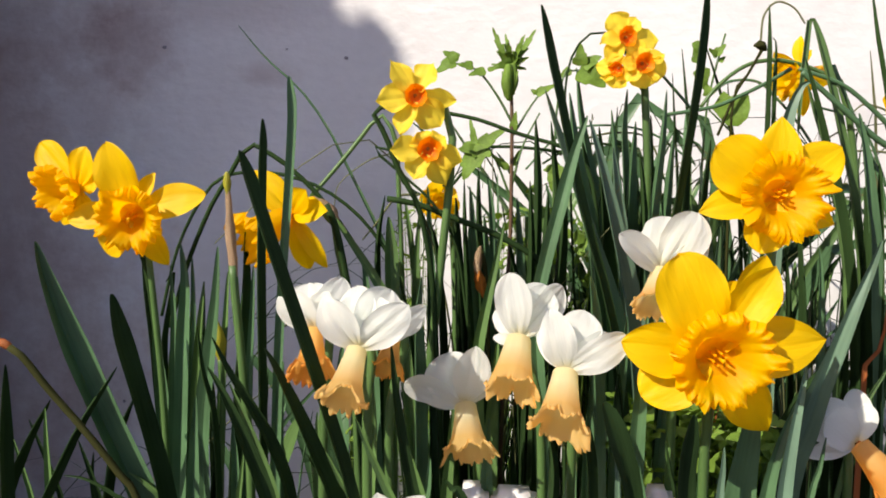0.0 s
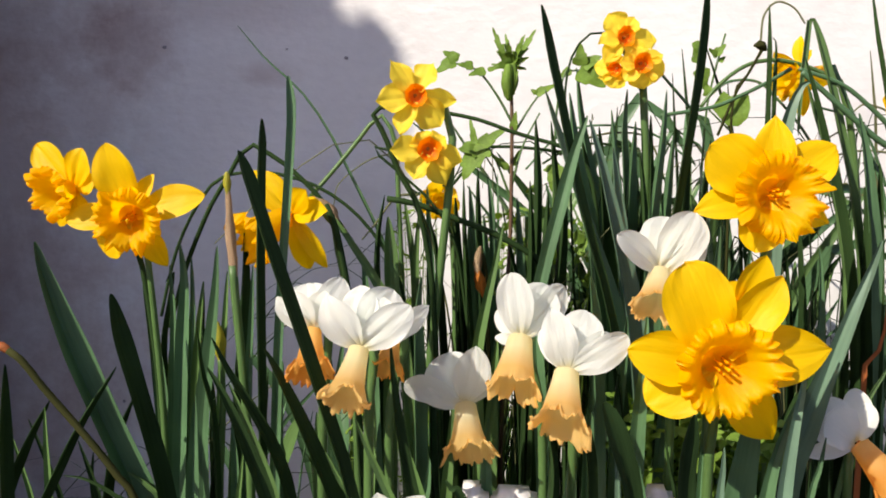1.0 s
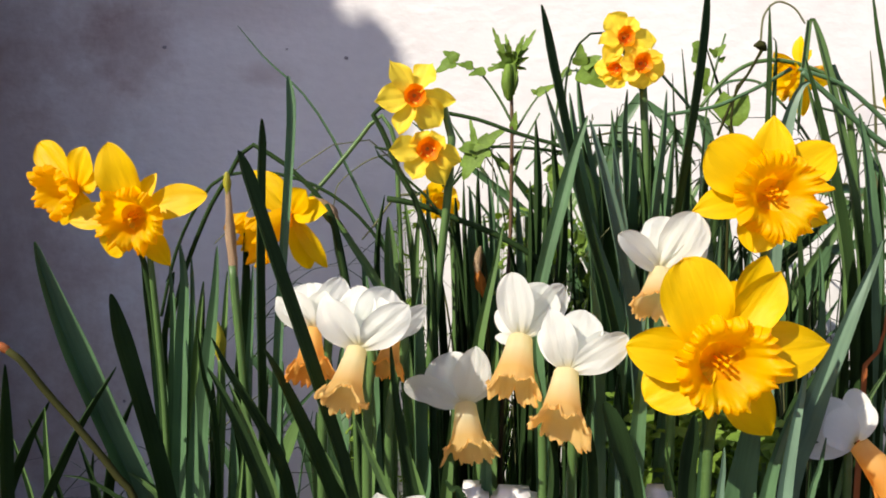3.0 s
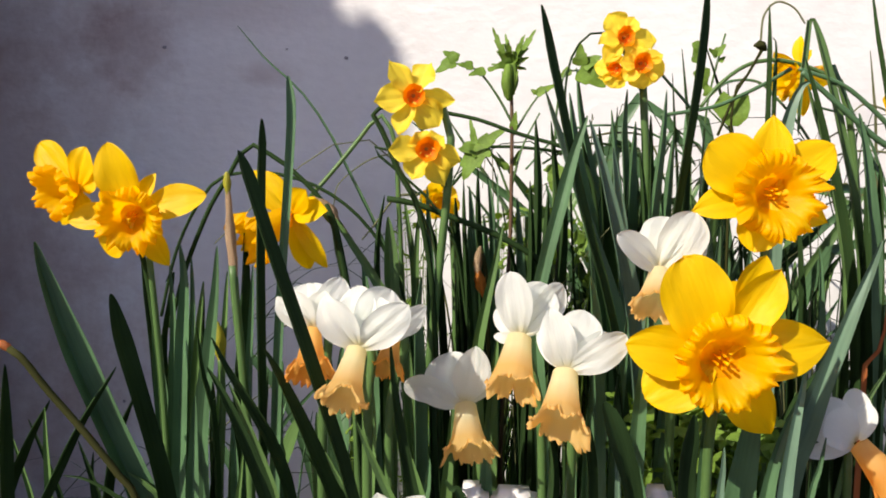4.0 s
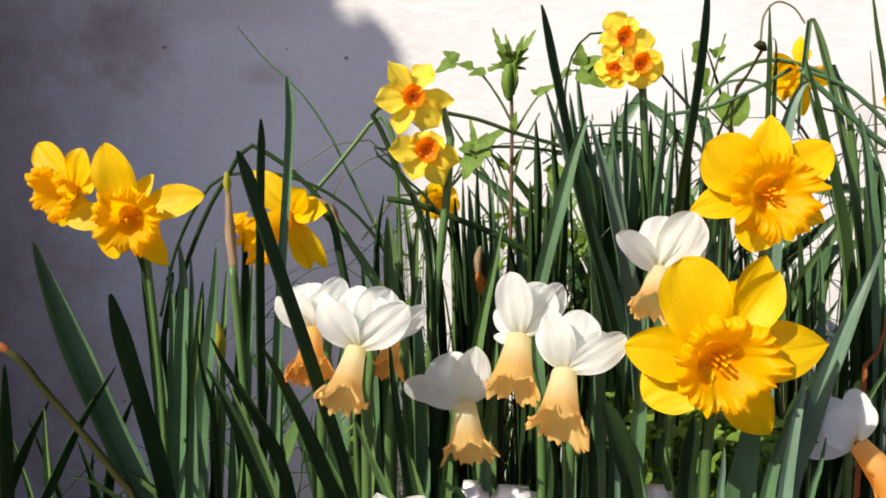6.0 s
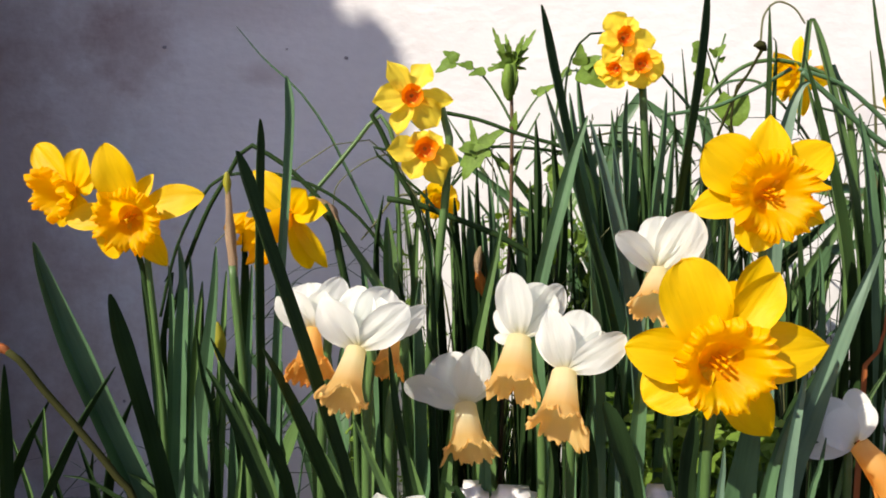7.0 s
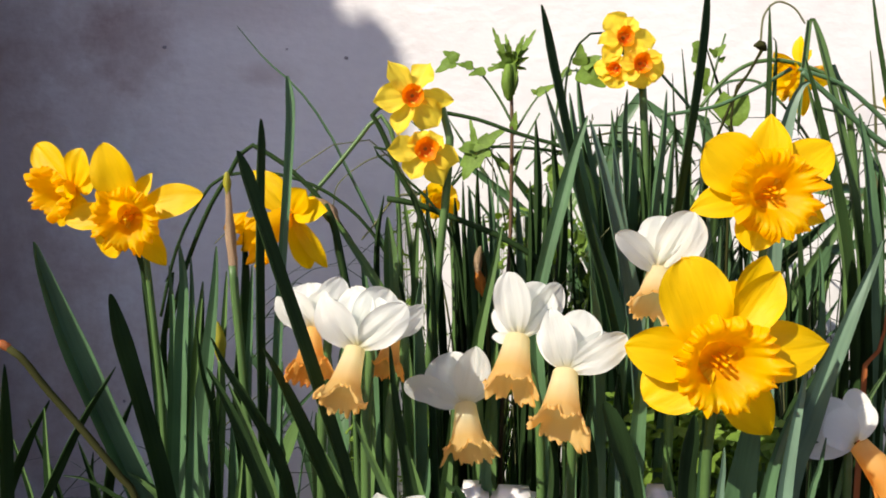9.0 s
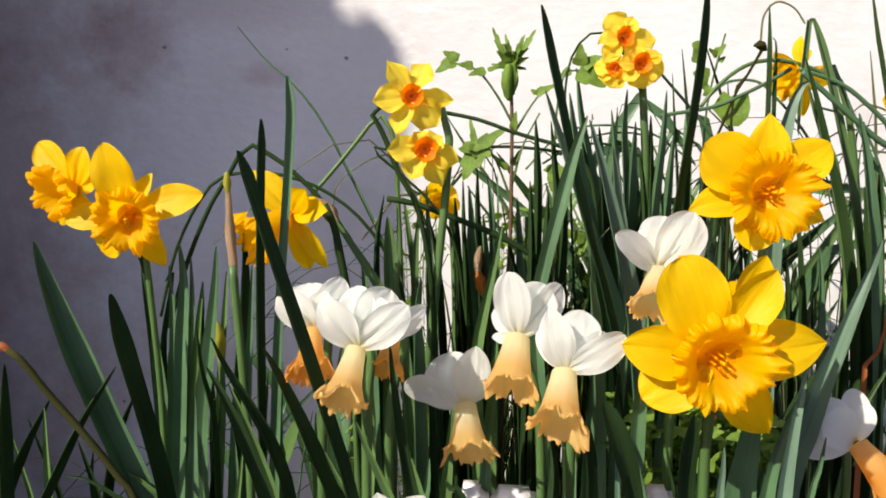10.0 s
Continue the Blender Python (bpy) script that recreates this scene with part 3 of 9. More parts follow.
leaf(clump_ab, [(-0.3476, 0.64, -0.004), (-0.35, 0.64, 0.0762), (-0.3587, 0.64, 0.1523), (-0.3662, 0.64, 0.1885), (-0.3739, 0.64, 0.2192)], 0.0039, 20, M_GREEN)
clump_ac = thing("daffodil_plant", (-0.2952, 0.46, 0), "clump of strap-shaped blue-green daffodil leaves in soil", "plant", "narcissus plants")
leaf(clump_ac, [(-0.2952, 0.46, -0.004), (-0.2873, 0.46, 0.1138), (-0.2585, 0.46, 0.2276), (-0.2482, 0.46, 0.2501), (-0.2262, 0.46, 0.2924), (-0.2014, 0.46, 0.3303)], 0.0081, 70, M_SHADED_GREEN, fold=.45)
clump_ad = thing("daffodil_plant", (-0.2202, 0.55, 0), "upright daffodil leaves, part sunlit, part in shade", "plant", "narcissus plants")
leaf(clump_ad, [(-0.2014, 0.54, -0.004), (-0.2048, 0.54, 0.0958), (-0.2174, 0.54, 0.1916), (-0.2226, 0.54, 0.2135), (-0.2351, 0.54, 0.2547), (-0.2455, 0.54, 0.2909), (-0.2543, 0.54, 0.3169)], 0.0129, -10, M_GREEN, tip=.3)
leaf(clump_ad, [(-0.2735, 0.56, -0.004), (-0.2699, 0.56, 0.1022), (-0.2568, 0.56, 0.2044), (-0.2468, 0.56, 0.2471), (-0.2328, 0.56, 0.2793)], 0.0106, 70, M_SHADED_GREEN, fold=.45)
leaf(clump_ad, [(-0.1857, 0.55, -0.004), (-0.1956, 0.55, 0.0944), (-0.2319, 0.55, 0.1889), (-0.248, 0.55, 0.2067), (-0.2686, 0.55, 0.2187), (-0.2845, 0.55, 0.2214)], 0.0034, 40, M_SHADED_GREEN, fold=.45)
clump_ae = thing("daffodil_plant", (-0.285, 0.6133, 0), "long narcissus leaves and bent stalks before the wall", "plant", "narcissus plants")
leaf(clump_ae, [(-0.2676, 0.6, -0.004), (-0.2706, 0.6, 0.0858), (-0.2815, 0.6, 0.1715), (-0.2882, 0.6, 0.2007), (-0.2967, 0.6, 0.2295)], 0.0048, 40, M_SHADED_GREEN, fold=.45)
leaf(clump_ae, [(-0.2923, 0.62, -0.004), (-0.293, 0.62, 0.081), (-0.2956, 0.62, 0.1619), (-0.2971, 0.62, 0.187), (-0.2943, 0.62, 0.2119)], 0.0044, 40, M_SHADED_GREEN, fold=.45)
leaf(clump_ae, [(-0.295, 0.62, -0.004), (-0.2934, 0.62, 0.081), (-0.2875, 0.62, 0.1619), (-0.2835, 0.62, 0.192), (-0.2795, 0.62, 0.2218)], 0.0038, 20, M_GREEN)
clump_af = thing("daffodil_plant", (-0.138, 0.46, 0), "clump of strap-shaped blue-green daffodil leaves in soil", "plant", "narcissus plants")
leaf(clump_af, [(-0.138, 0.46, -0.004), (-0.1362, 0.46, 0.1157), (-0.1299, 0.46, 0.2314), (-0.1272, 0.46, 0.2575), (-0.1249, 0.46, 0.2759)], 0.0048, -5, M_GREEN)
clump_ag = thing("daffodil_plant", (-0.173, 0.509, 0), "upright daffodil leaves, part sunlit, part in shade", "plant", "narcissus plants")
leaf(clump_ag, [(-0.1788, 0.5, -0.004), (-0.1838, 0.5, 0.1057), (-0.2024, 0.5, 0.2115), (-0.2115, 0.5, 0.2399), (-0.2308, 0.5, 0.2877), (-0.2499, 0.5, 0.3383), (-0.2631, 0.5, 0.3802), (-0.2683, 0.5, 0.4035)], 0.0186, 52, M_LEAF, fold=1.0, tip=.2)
leaf(clump_ag, [(-0.1648, 0.47, -0.004), (-0.1673, 0.47, 0.1132), (-0.1764, 0.47, 0.2264), (-0.1814, 0.47, 0.2606), (-0.1925, 0.47, 0.3091), (-0.2022, 0.47, 0.3492), (-0.2069, 0.47, 0.3743)], 0.0136, 64, M_SHADED_GREEN, fold=.35, tip=.08, blunt=.5)
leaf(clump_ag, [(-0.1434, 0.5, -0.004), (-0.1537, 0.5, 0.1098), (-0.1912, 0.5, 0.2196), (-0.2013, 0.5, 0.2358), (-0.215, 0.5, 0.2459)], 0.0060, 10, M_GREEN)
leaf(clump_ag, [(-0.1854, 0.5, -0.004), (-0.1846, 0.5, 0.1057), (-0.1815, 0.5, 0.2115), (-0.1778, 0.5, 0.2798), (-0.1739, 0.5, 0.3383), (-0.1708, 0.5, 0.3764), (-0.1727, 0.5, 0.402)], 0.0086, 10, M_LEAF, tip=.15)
leaf(clump_ag, [(-0.1814, 0.52, -0.004), (-0.181, 0.52, 0.1092), (-0.1792, 0.52, 0.2185), (-0.177, 0.52, 0.2931), (-0.1773, 0.52, 0.3334), (-0.1771, 0.52, 0.3676)], 0.0084, 70, M_SHADED_GREEN, fold=.45)
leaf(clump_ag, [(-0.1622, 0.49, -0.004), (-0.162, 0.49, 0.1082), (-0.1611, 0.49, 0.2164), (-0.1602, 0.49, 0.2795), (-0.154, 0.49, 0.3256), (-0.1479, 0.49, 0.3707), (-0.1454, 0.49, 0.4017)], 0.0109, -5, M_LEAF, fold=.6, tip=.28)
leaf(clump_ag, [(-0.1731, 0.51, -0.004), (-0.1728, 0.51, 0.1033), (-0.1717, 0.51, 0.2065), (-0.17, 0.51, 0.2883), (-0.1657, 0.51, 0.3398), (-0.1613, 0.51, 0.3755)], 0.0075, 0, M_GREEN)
leaf(clump_ag, [(-0.1461, 0.48, -0.004), (-0.1464, 0.48, 0.1107), (-0.1474, 0.48, 0.2214), (-0.1486, 0.48, 0.2908), (-0.1548, 0.48, 0.3209), (-0.1573, 0.48, 0.3506)], 0.0058, 70, M_SHADED_GREEN, fold=.45)
leaf(clump_ag, [(-0.1815, 0.53, -0.004), (-0.1798, 0.53, 0.1449), (-0.1739, 0.53, 0.2899), (-0.1706, 0.53, 0.3351), (-0.1678, 0.53, 0.3666)], 0.0100, 75, M_SHADED_GREEN, fold=.45)
leaf(clump_ag, [(-0.1556, 0.52, -0.004), (-0.1546, 0.52, 0.1008), (-0.1508, 0.52, 0.2015), (-0.1469, 0.52, 0.2602), (-0.1408, 0.52, 0.3254), (-0.1361, 0.52, 0.3731), (-0.1354, 0.52, 0.4082)], 0.0169, 75, M_SHADED_GREEN, fold=.45)
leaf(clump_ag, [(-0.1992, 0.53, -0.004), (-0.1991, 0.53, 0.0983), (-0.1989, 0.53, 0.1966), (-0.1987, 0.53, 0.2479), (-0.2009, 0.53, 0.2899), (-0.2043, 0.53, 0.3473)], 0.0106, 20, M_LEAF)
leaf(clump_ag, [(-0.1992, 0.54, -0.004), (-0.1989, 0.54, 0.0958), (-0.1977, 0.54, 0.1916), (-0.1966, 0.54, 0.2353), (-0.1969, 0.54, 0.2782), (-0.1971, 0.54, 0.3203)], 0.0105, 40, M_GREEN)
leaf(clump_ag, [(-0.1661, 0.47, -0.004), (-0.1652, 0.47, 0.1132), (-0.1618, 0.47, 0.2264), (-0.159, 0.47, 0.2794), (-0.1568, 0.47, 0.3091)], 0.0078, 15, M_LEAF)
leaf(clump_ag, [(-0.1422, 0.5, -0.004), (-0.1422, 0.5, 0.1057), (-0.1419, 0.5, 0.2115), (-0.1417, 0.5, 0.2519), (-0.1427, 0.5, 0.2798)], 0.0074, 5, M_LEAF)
leaf(clump_ag, [(-0.1672, 0.5, -0.004), (-0.1653, 0.5, 0.1057), (-0.1586, 0.5, 0.2115), (-0.153, 0.5, 0.2599), (-0.148, 0.5, 0.2916)], 0.0135, 70, M_SHADED_GREEN, fold=.45)
leaf(clump_ag, [(-0.2009, 0.54, -0.004), (-0.2019, 0.54, 0.1327), (-0.2057, 0.54, 0.2654), (-0.2085, 0.54, 0.3203), (-0.2123, 0.54, 0.3616), (-0.2142, 0.54, 0.388)], 0.0131, 70, M_SHADED_GREEN, fold=.45)
leaf(clump_ag, [(-0.204, 0.55, -0.004), (-0.2043, 0.55, 0.1287), (-0.2051, 0.55, 0.2574), (-0.2057, 0.55, 0.3177), (-0.1991, 0.55, 0.3556), (-0.1957, 0.55, 0.3764), (-0.2018, 0.55, 0.3681)], 0.0067, 65, M_SHADED_GREEN, fold=.45)
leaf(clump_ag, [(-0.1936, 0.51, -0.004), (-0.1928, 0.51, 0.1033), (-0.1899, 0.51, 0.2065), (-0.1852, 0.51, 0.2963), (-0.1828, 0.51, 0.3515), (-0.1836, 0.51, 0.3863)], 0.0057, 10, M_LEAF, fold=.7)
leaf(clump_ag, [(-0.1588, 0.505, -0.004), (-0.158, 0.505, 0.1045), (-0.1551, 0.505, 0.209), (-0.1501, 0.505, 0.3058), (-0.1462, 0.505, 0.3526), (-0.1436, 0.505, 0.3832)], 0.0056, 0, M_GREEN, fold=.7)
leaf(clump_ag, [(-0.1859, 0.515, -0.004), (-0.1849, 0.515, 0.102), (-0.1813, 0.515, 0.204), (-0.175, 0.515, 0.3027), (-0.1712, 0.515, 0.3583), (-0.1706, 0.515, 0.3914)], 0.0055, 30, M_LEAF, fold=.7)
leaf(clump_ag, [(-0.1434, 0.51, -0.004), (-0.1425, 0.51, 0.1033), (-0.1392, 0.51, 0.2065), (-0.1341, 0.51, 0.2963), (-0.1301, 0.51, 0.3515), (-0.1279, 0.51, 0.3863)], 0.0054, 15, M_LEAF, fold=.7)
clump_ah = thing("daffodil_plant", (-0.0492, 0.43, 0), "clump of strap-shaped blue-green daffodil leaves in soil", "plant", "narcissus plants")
leaf(clump_ah, [(-0.0727, 0.45, -0.004), (-0.0768, 0.45, 0.1182), (-0.0921, 0.45, 0.2363), (-0.1015, 0.45, 0.2763), (-0.1162, 0.45, 0.3067), (-0.1307, 0.45, 0.3324), (-0.1389, 0.45, 0.3512)], 0.0097, 65, M_SHADED_GREEN, fold=.45)
leaf(clump_ah, [(-0.0736, 0.42, -0.004), (-0.079, 0.42, 0.1256), (-0.099, 0.42, 0.2512), (-0.1108, 0.42, 0.2919), (-0.1241, 0.42, 0.3252), (-0.1328, 0.42, 0.3415)], 0.0095, 45, M_SHADED_GREEN, fold=.45)
leaf(clump_ah, [(-0.0246, 0.4, -0.004), (-0.0296, 0.4, 0.1306), (-0.0478, 0.4, 0.2612), (-0.0608, 0.4, 0.3127), (-0.0736, 0.4, 0.3565), (-0.0862, 0.4, 0.3962), (-0.0984, 0.4, 0.4364), (-0.1063, 0.4, 0.4624)], 0.0114, 70, M_SHADED_GREEN, fold=.45, tip=.03, blunt=.5)
leaf(clump_ah, [(-0.0301, 0.42, -0.004), (-0.0365, 0.42, 0.1256), (-0.0599, 0.42, 0.2512), (-0.0738, 0.42, 0.2919), (-0.0889, 0.42, 0.3285), (-0.1007, 0.42, 0.3526)], 0.0182, 70, M_SHADED_GREEN, fold=.45, tip=.3)
leaf(clump_ah, [(-0.0825, 0.44, -0.004), (-0.0863, 0.44, 0.1206), (-0.1003, 0.44, 0.2413), (-0.1063, 0.44, 0.2698), (-0.1156, 0.44, 0.2979), (-0.1265, 0.44, 0.3256)], 0.0065, 30, M_GREEN)
leaf(clump_ah, [(-0.0069, 0.42, -0.004), (-0.0155, 0.42, 0.1239), (-0.0469, 0.42, 0.2478), (-0.0595, 0.42, 0.2751), (-0.0673, 0.42, 0.2919)], 0.0050, 10, M_GREEN)
leaf(clump_ah, [(-0.0543, 0.46, -0.004), (-0.0529, 0.46, 0.1157), (-0.0478, 0.46, 0.2314), (-0.0437, 0.46, 0.2833), (-0.0433, 0.46, 0.3159)], 0.0068, 0, M_GREEN)
clump_ai = thing("daffodil_plant", (-0.085, 0.5036, 0), "upright daffodil leaves, part sunlit, part in shade", "plant", "narcissus plants")
leaf(clump_ai, [(-0.1168, 0.47, -0.004), (-0.1166, 0.47, 0.1132), (-0.1159, 0.47, 0.2264), (-0.115, 0.47, 0.3091), (-0.1139, 0.47, 0.3815), (-0.1121, 0.47, 0.434), (-0.11, 0.47, 0.4818)], 0.0083, 70, M_SHADED_GREEN, fold=.45, tip=.03, blunt=.5)
leaf(clump_ai, [(-0.12, 0.495, -0.004), (-0.1191, 0.495, 0.107), (-0.1159, 0.495, 0.214), (-0.11, 0.495, 0.3242), (-0.1054, 0.495, 0.3847), (-0.1004, 0.495, 0.4399), (-0.097, 0.495, 0.4865), (-0.0983, 0.495, 0.5098)], 0.0055, 25, M_LEAF, fold=.6, tip=.03, blunt=.5)
stalk(clump_ai, [(-0.0549, 0.53, -0.004), (-0.0564, 0.53, 0.1532), (-0.0618, 0.53, 0.3064), (-0.0644, 0.53, 0.3473), (-0.0705, 0.53, 0.3874), (-0.076, 0.53, 0.4131), (-0.0816, 0.53, 0.426)], 0.0025, M_SHADED_GREEN, 0.0025)
leaf(clump_ai, [(-0.0541, 0.48, -0.004), (-0.0558, 0.48, 0.1107), (-0.0618, 0.48, 0.2214), (-0.0656, 0.48, 0.2602), (-0.0703, 0.48, 0.2908), (-0.074, 0.48, 0.3284)], 0.0120, 0, M_LEAF)
leaf(clump_ai, [(-0.0836, 0.5, -0.004), (-0.0838, 0.5, 0.1057), (-0.0845, 0.5, 0.2115), (-0.0851, 0.5, 0.2599), (-0.0853, 0.5, 0.2877)], 0.0074, 5, M_GREEN)
leaf(clump_ai, [(-0.1183, 0.5, -0.004), (-0.1176, 0.5, 0.1057), (-0.1148, 0.5, 0.2115), (-0.1113, 0.5, 0.2837), (-0.1073, 0.5, 0.3229)], 0.0089, 5, M_LEAF)
leaf(clump_ai, [(-0.0472, 0.55, -0.004), (-0.0485, 0.55, 0.1588), (-0.0535, 0.55, 0.3177), (-0.0559, 0.55, 0.3598), (-0.0588, 0.55, 0.3888)], 0.0093, 20, M_LEAF)
clump_aj = thing("daffodil_plant", (-0.0461, 0.65, 0), "long narcissus leaves and bent stalks before the wall", "plant", "narcissus plants")
stalk(clump_aj, [(-0.043, 0.7, 0.4622), (-0.0686, 0.7, 0.4545), (-0.0946, 0.7, 0.4341), (-0.1001, 0.7, 0.4135)], 0.0008, M_DRYGRASS, 0.0005)
leaf(clump_aj, [(-0.0492, 0.6, -0.004), (-0.0497, 0.6, 0.1524), (-0.0516, 0.6, 0.3047), (-0.0528, 0.6, 0.3597), (-0.0515, 0.6, 0.3957), (-0.0459, 0.6, 0.4286)], 0.0130, 75, M_SHADED_GREEN, fold=.45)
clump_ak = thing("daffodil_plant", (0.015, 0.42, 0), "clump of strap-shaped blue-green daffodil leaves in soil", "plant", "narcissus plants")
leaf(clump_ak, [(0.0671, 0.36, -0.004), (0.0555, 0.36, 0.1405), (0.0128, 0.36, 0.2811), (0.0044, 0.36, 0.2963), (0.0003, 0.36, 0.3015)], 0.0104, 35, M_SHADED_GREEN, fold=.45, tip=.2)
leaf(clump_ak, [(-0.0009, 0.41, -0.004), (-0.0041, 0.41, 0.1281), (-0.0156, 0.41, 0.2562), (-0.0226, 0.41, 0.2992), (-0.0268, 0.41, 0.3316), (-0.029, 0.41, 0.3571)], 0.0118, 35, M_SHADED_GREEN, fold=.45, tip=.5)
leaf(clump_ak, [(0.0122, 0.42, -0.004), (0.0079, 0.42, 0.1222), (-0.0078, 0.42, 0.2444), (-0.0127, 0.42, 0.2649), (-0.0222, 0.42, 0.2986), (-0.0261, 0.42, 0.3285)], 0.0050, 10, M_GREEN)
leaf(clump_ak, [(0.0094, 0.41, -0.004), (0.0024, 0.41, 0.1264), (-0.0236, 0.41, 0.2529), (-0.0298, 0.41, 0.2696), (-0.0406, 0.41, 0.2943), (-0.0488, 0.41, 0.3148)], 0.0060, 0, M_GREEN)
leaf(clump_ak, [(0.0255, 0.46, -0.004), (0.0257, 0.46, 0.1157), (0.0264, 0.46, 0.2314), (0.0268, 0.46, 0.2723), (0.0281, 0.46, 0.2978)], 0.0095, 0, M_LEAF)
leaf(clump_ak, [(-0.0234, 0.46, -0.004), (-0.0211, 0.46, 0.1157), (-0.0128, 0.46, 0.2314), (-0.0099, 0.46, 0.2538), (-0.0085, 0.46, 0.2715)], 0.0075, 0, M_LEAF)
clump_al = thing("daffodil_plant", (-0.0024, 0.5325, 0), "upright daffodil leaves, part sunlit, part in shade", "plant", "narcissus plants")
stalk(clump_al, [(-0.0023, 0.57, -0.004), (-0.0077, 0.57, 0.1518), (-0.0276, 0.57, 0.3037), (-0.0359, 0.57, 0.3388), (-0.0527, 0.57, 0.369), (-0.0734, 0.57, 0.4032), (-0.0919, 0.57, 0.4285), (-0.1123, 0.57, 0.4493), (-0.1267, 0.57, 0.4597), (-0.141, 0.57, 0.4675), (-0.1474, 0.57, 0.4638), (-0.1584, 0.57, 0.4452), (-0.174, 0.57, 0.4201), (-0.1925, 0.57, 0.3776), (-0.2073, 0.57, 0.33)], 0.0021, M_SHADED_GREEN, 0.0017)
stalk(clump_al, [(0.0025, 0.56, -0.004), (0.0007, 0.56, 0.1619), (-0.0059, 0.56, 0.3237), (-0.01, 0.56, 0.3791), (-0.019, 0.56, 0.4228), (-0.0324, 0.56, 0.4475), (-0.0424, 0.56, 0.4739), (-0.0516, 0.56, 0.4912), (-0.0455, 0.56, 0.494), (-0.0341, 0.56, 0.494)], 0.0025, M_SHADED_GREEN, 0.0019)
leaf(clump_al, [(-0.0118, 0.54, -0.004), (-0.0149, 0.54, 0.1475), (-0.0262, 0.54, 0.2951), (-0.0321, 0.54, 0.3369), (-0.0479, 0.54, 0.3698), (-0.0656, 0.54, 0.3981), (-0.0812, 0.54, 0.4214)], 0.0088, 30, M_GREEN)
leaf(clump_al, [(-0.0431, 0.57, -0.004), (-0.0426, 0.57, 0.143), (-0.0406, 0.57, 0.2859), (-0.0393, 0.57, 0.3388), (-0.0398, 0.57, 0.3819), (-0.0412, 0.57, 0.4142)], 0.0117, 25, M_GREEN, tip=.08)
leaf(clump_al, [(0.0301, 0.52, -0.004), (0.0295, 0.52, 0.1008), (0.0274, 0.52, 0.2015), (0.0246, 0.52, 0.2767), (0.0228, 0.52, 0.3174), (0.0277, 0.52, 0.3494), (0.0352, 0.52, 0.3848), (0.0407, 0.52, 0.414)], 0.0077, 0, M_GREEN)
leaf(clump_al, [(-0.0058, 0.48, -0.004), (-0.0044, 0.48, 0.1107), (0.0004, 0.48, 0.2214), (0.004, 0.48, 0.2679), (0.0058, 0.48, 0.2984)], 0.0079, 10, M_GREEN)
leaf(clump_al, [(-0.0161, 0.52, -0.004), (-0.0163, 0.52, 0.1506), (-0.0174, 0.52, 0.3012), (-0.0179, 0.52, 0.3494), (-0.0151, 0.52, 0.377)], 0.0125, 50, M_LEAF)
leaf(clump_al, [(0.0273, 0.5, -0.004), (0.0282, 0.5, 0.13), (0.0314, 0.5, 0.2599), (0.0334, 0.5, 0.3034), (0.0361, 0.5, 0.3383)], 0.0096, 5, M_GREEN)
clump_am = thing("daffodil_plant", (0.0055, 0.619, 0), "long narcissus leaves and bent stalks before the wall", "plant", "narcissus plants")
leaf(clump_am, [(-0.0112, 0.62, -0.004), (-0.0152, 0.62, 0.1546), (-0.0299, 0.62, 0.3091), (-0.0388, 0.62, 0.3611), (-0.0545, 0.62, 0.4028), (-0.0746, 0.62, 0.4439), (-0.0921, 0.62, 0.4798), (-0.1139, 0.62, 0.5109), (-0.1402, 0.62, 0.535), (-0.1617, 0.62, 0.5606)], 0.0038, 20, M_LEAF, tip=.7)
stalk(clump_am, [(-0.0009, 0.6, -0.004), (-0.0069, 0.6, 0.1662), (-0.0288, 0.6, 0.3324), (-0.0375, 0.6, 0.3688), (-0.0529, 0.6, 0.3957), (-0.0725, 0.6, 0.418), (-0.0987, 0.6, 0.4356), (-0.1293, 0.6, 0.4453), (-0.1557, 0.6, 0.4461), (-0.1757, 0.6, 0.4409), (-0.1942, 0.6, 0.418), (-0.2112, 0.6, 0.3823), (-0.2246, 0.6, 0.3324)], 0.0015, M_SHADED_GREEN, 0.0013)
stalk(clump_am, [(-0.0292, 0.61, -0.004), (-0.0301, 0.61, 0.1836), (-0.0336, 0.61, 0.3673), (-0.0355, 0.61, 0.4218), (-0.0374, 0.61, 0.4663), (-0.0439, 0.61, 0.4861), (-0.0514, 0.61, 0.49), (-0.064, 0.61, 0.4751), (-0.0822, 0.61, 0.453), (-0.1059, 0.61, 0.4263)], 0.0022, M_STEM, 0.0018)
stalk(clump_am, [(0.0407, 0.6, -0.004), (0.0355, 0.6, 0.1753), (0.0161, 0.6, 0.3506), (0.0071, 0.6, 0.3957), (-0.0106, 0.6, 0.4246), (-0.0282, 0.6, 0.4409), (-0.0413, 0.6, 0.4523), (-0.0556, 0.6, 0.4653), (-0.0412, 0.6, 0.4636), (-0.0193, 0.6, 0.4627)], 0.0013, M_SHADED_GREEN, 0.0011)
stalk(clump_am, [(-0.0201, 0.62, 0.428), (-0.0383, 0.62, 0.4257), (-0.0545, 0.62, 0.4051), (-0.0661, 0.62, 0.3913)], 0.0011, M_DRYGRASS, 0.0007)
leaf(clump_am, [(-0.0175, 0.62, -0.004), (-0.0182, 0.62, 0.145), (-0.0206, 0.62, 0.29), (-0.0227, 0.62, 0.3564), (-0.0271, 0.62, 0.3936), (-0.0315, 0.62, 0.4257)], 0.0073, 0, M_GREEN)
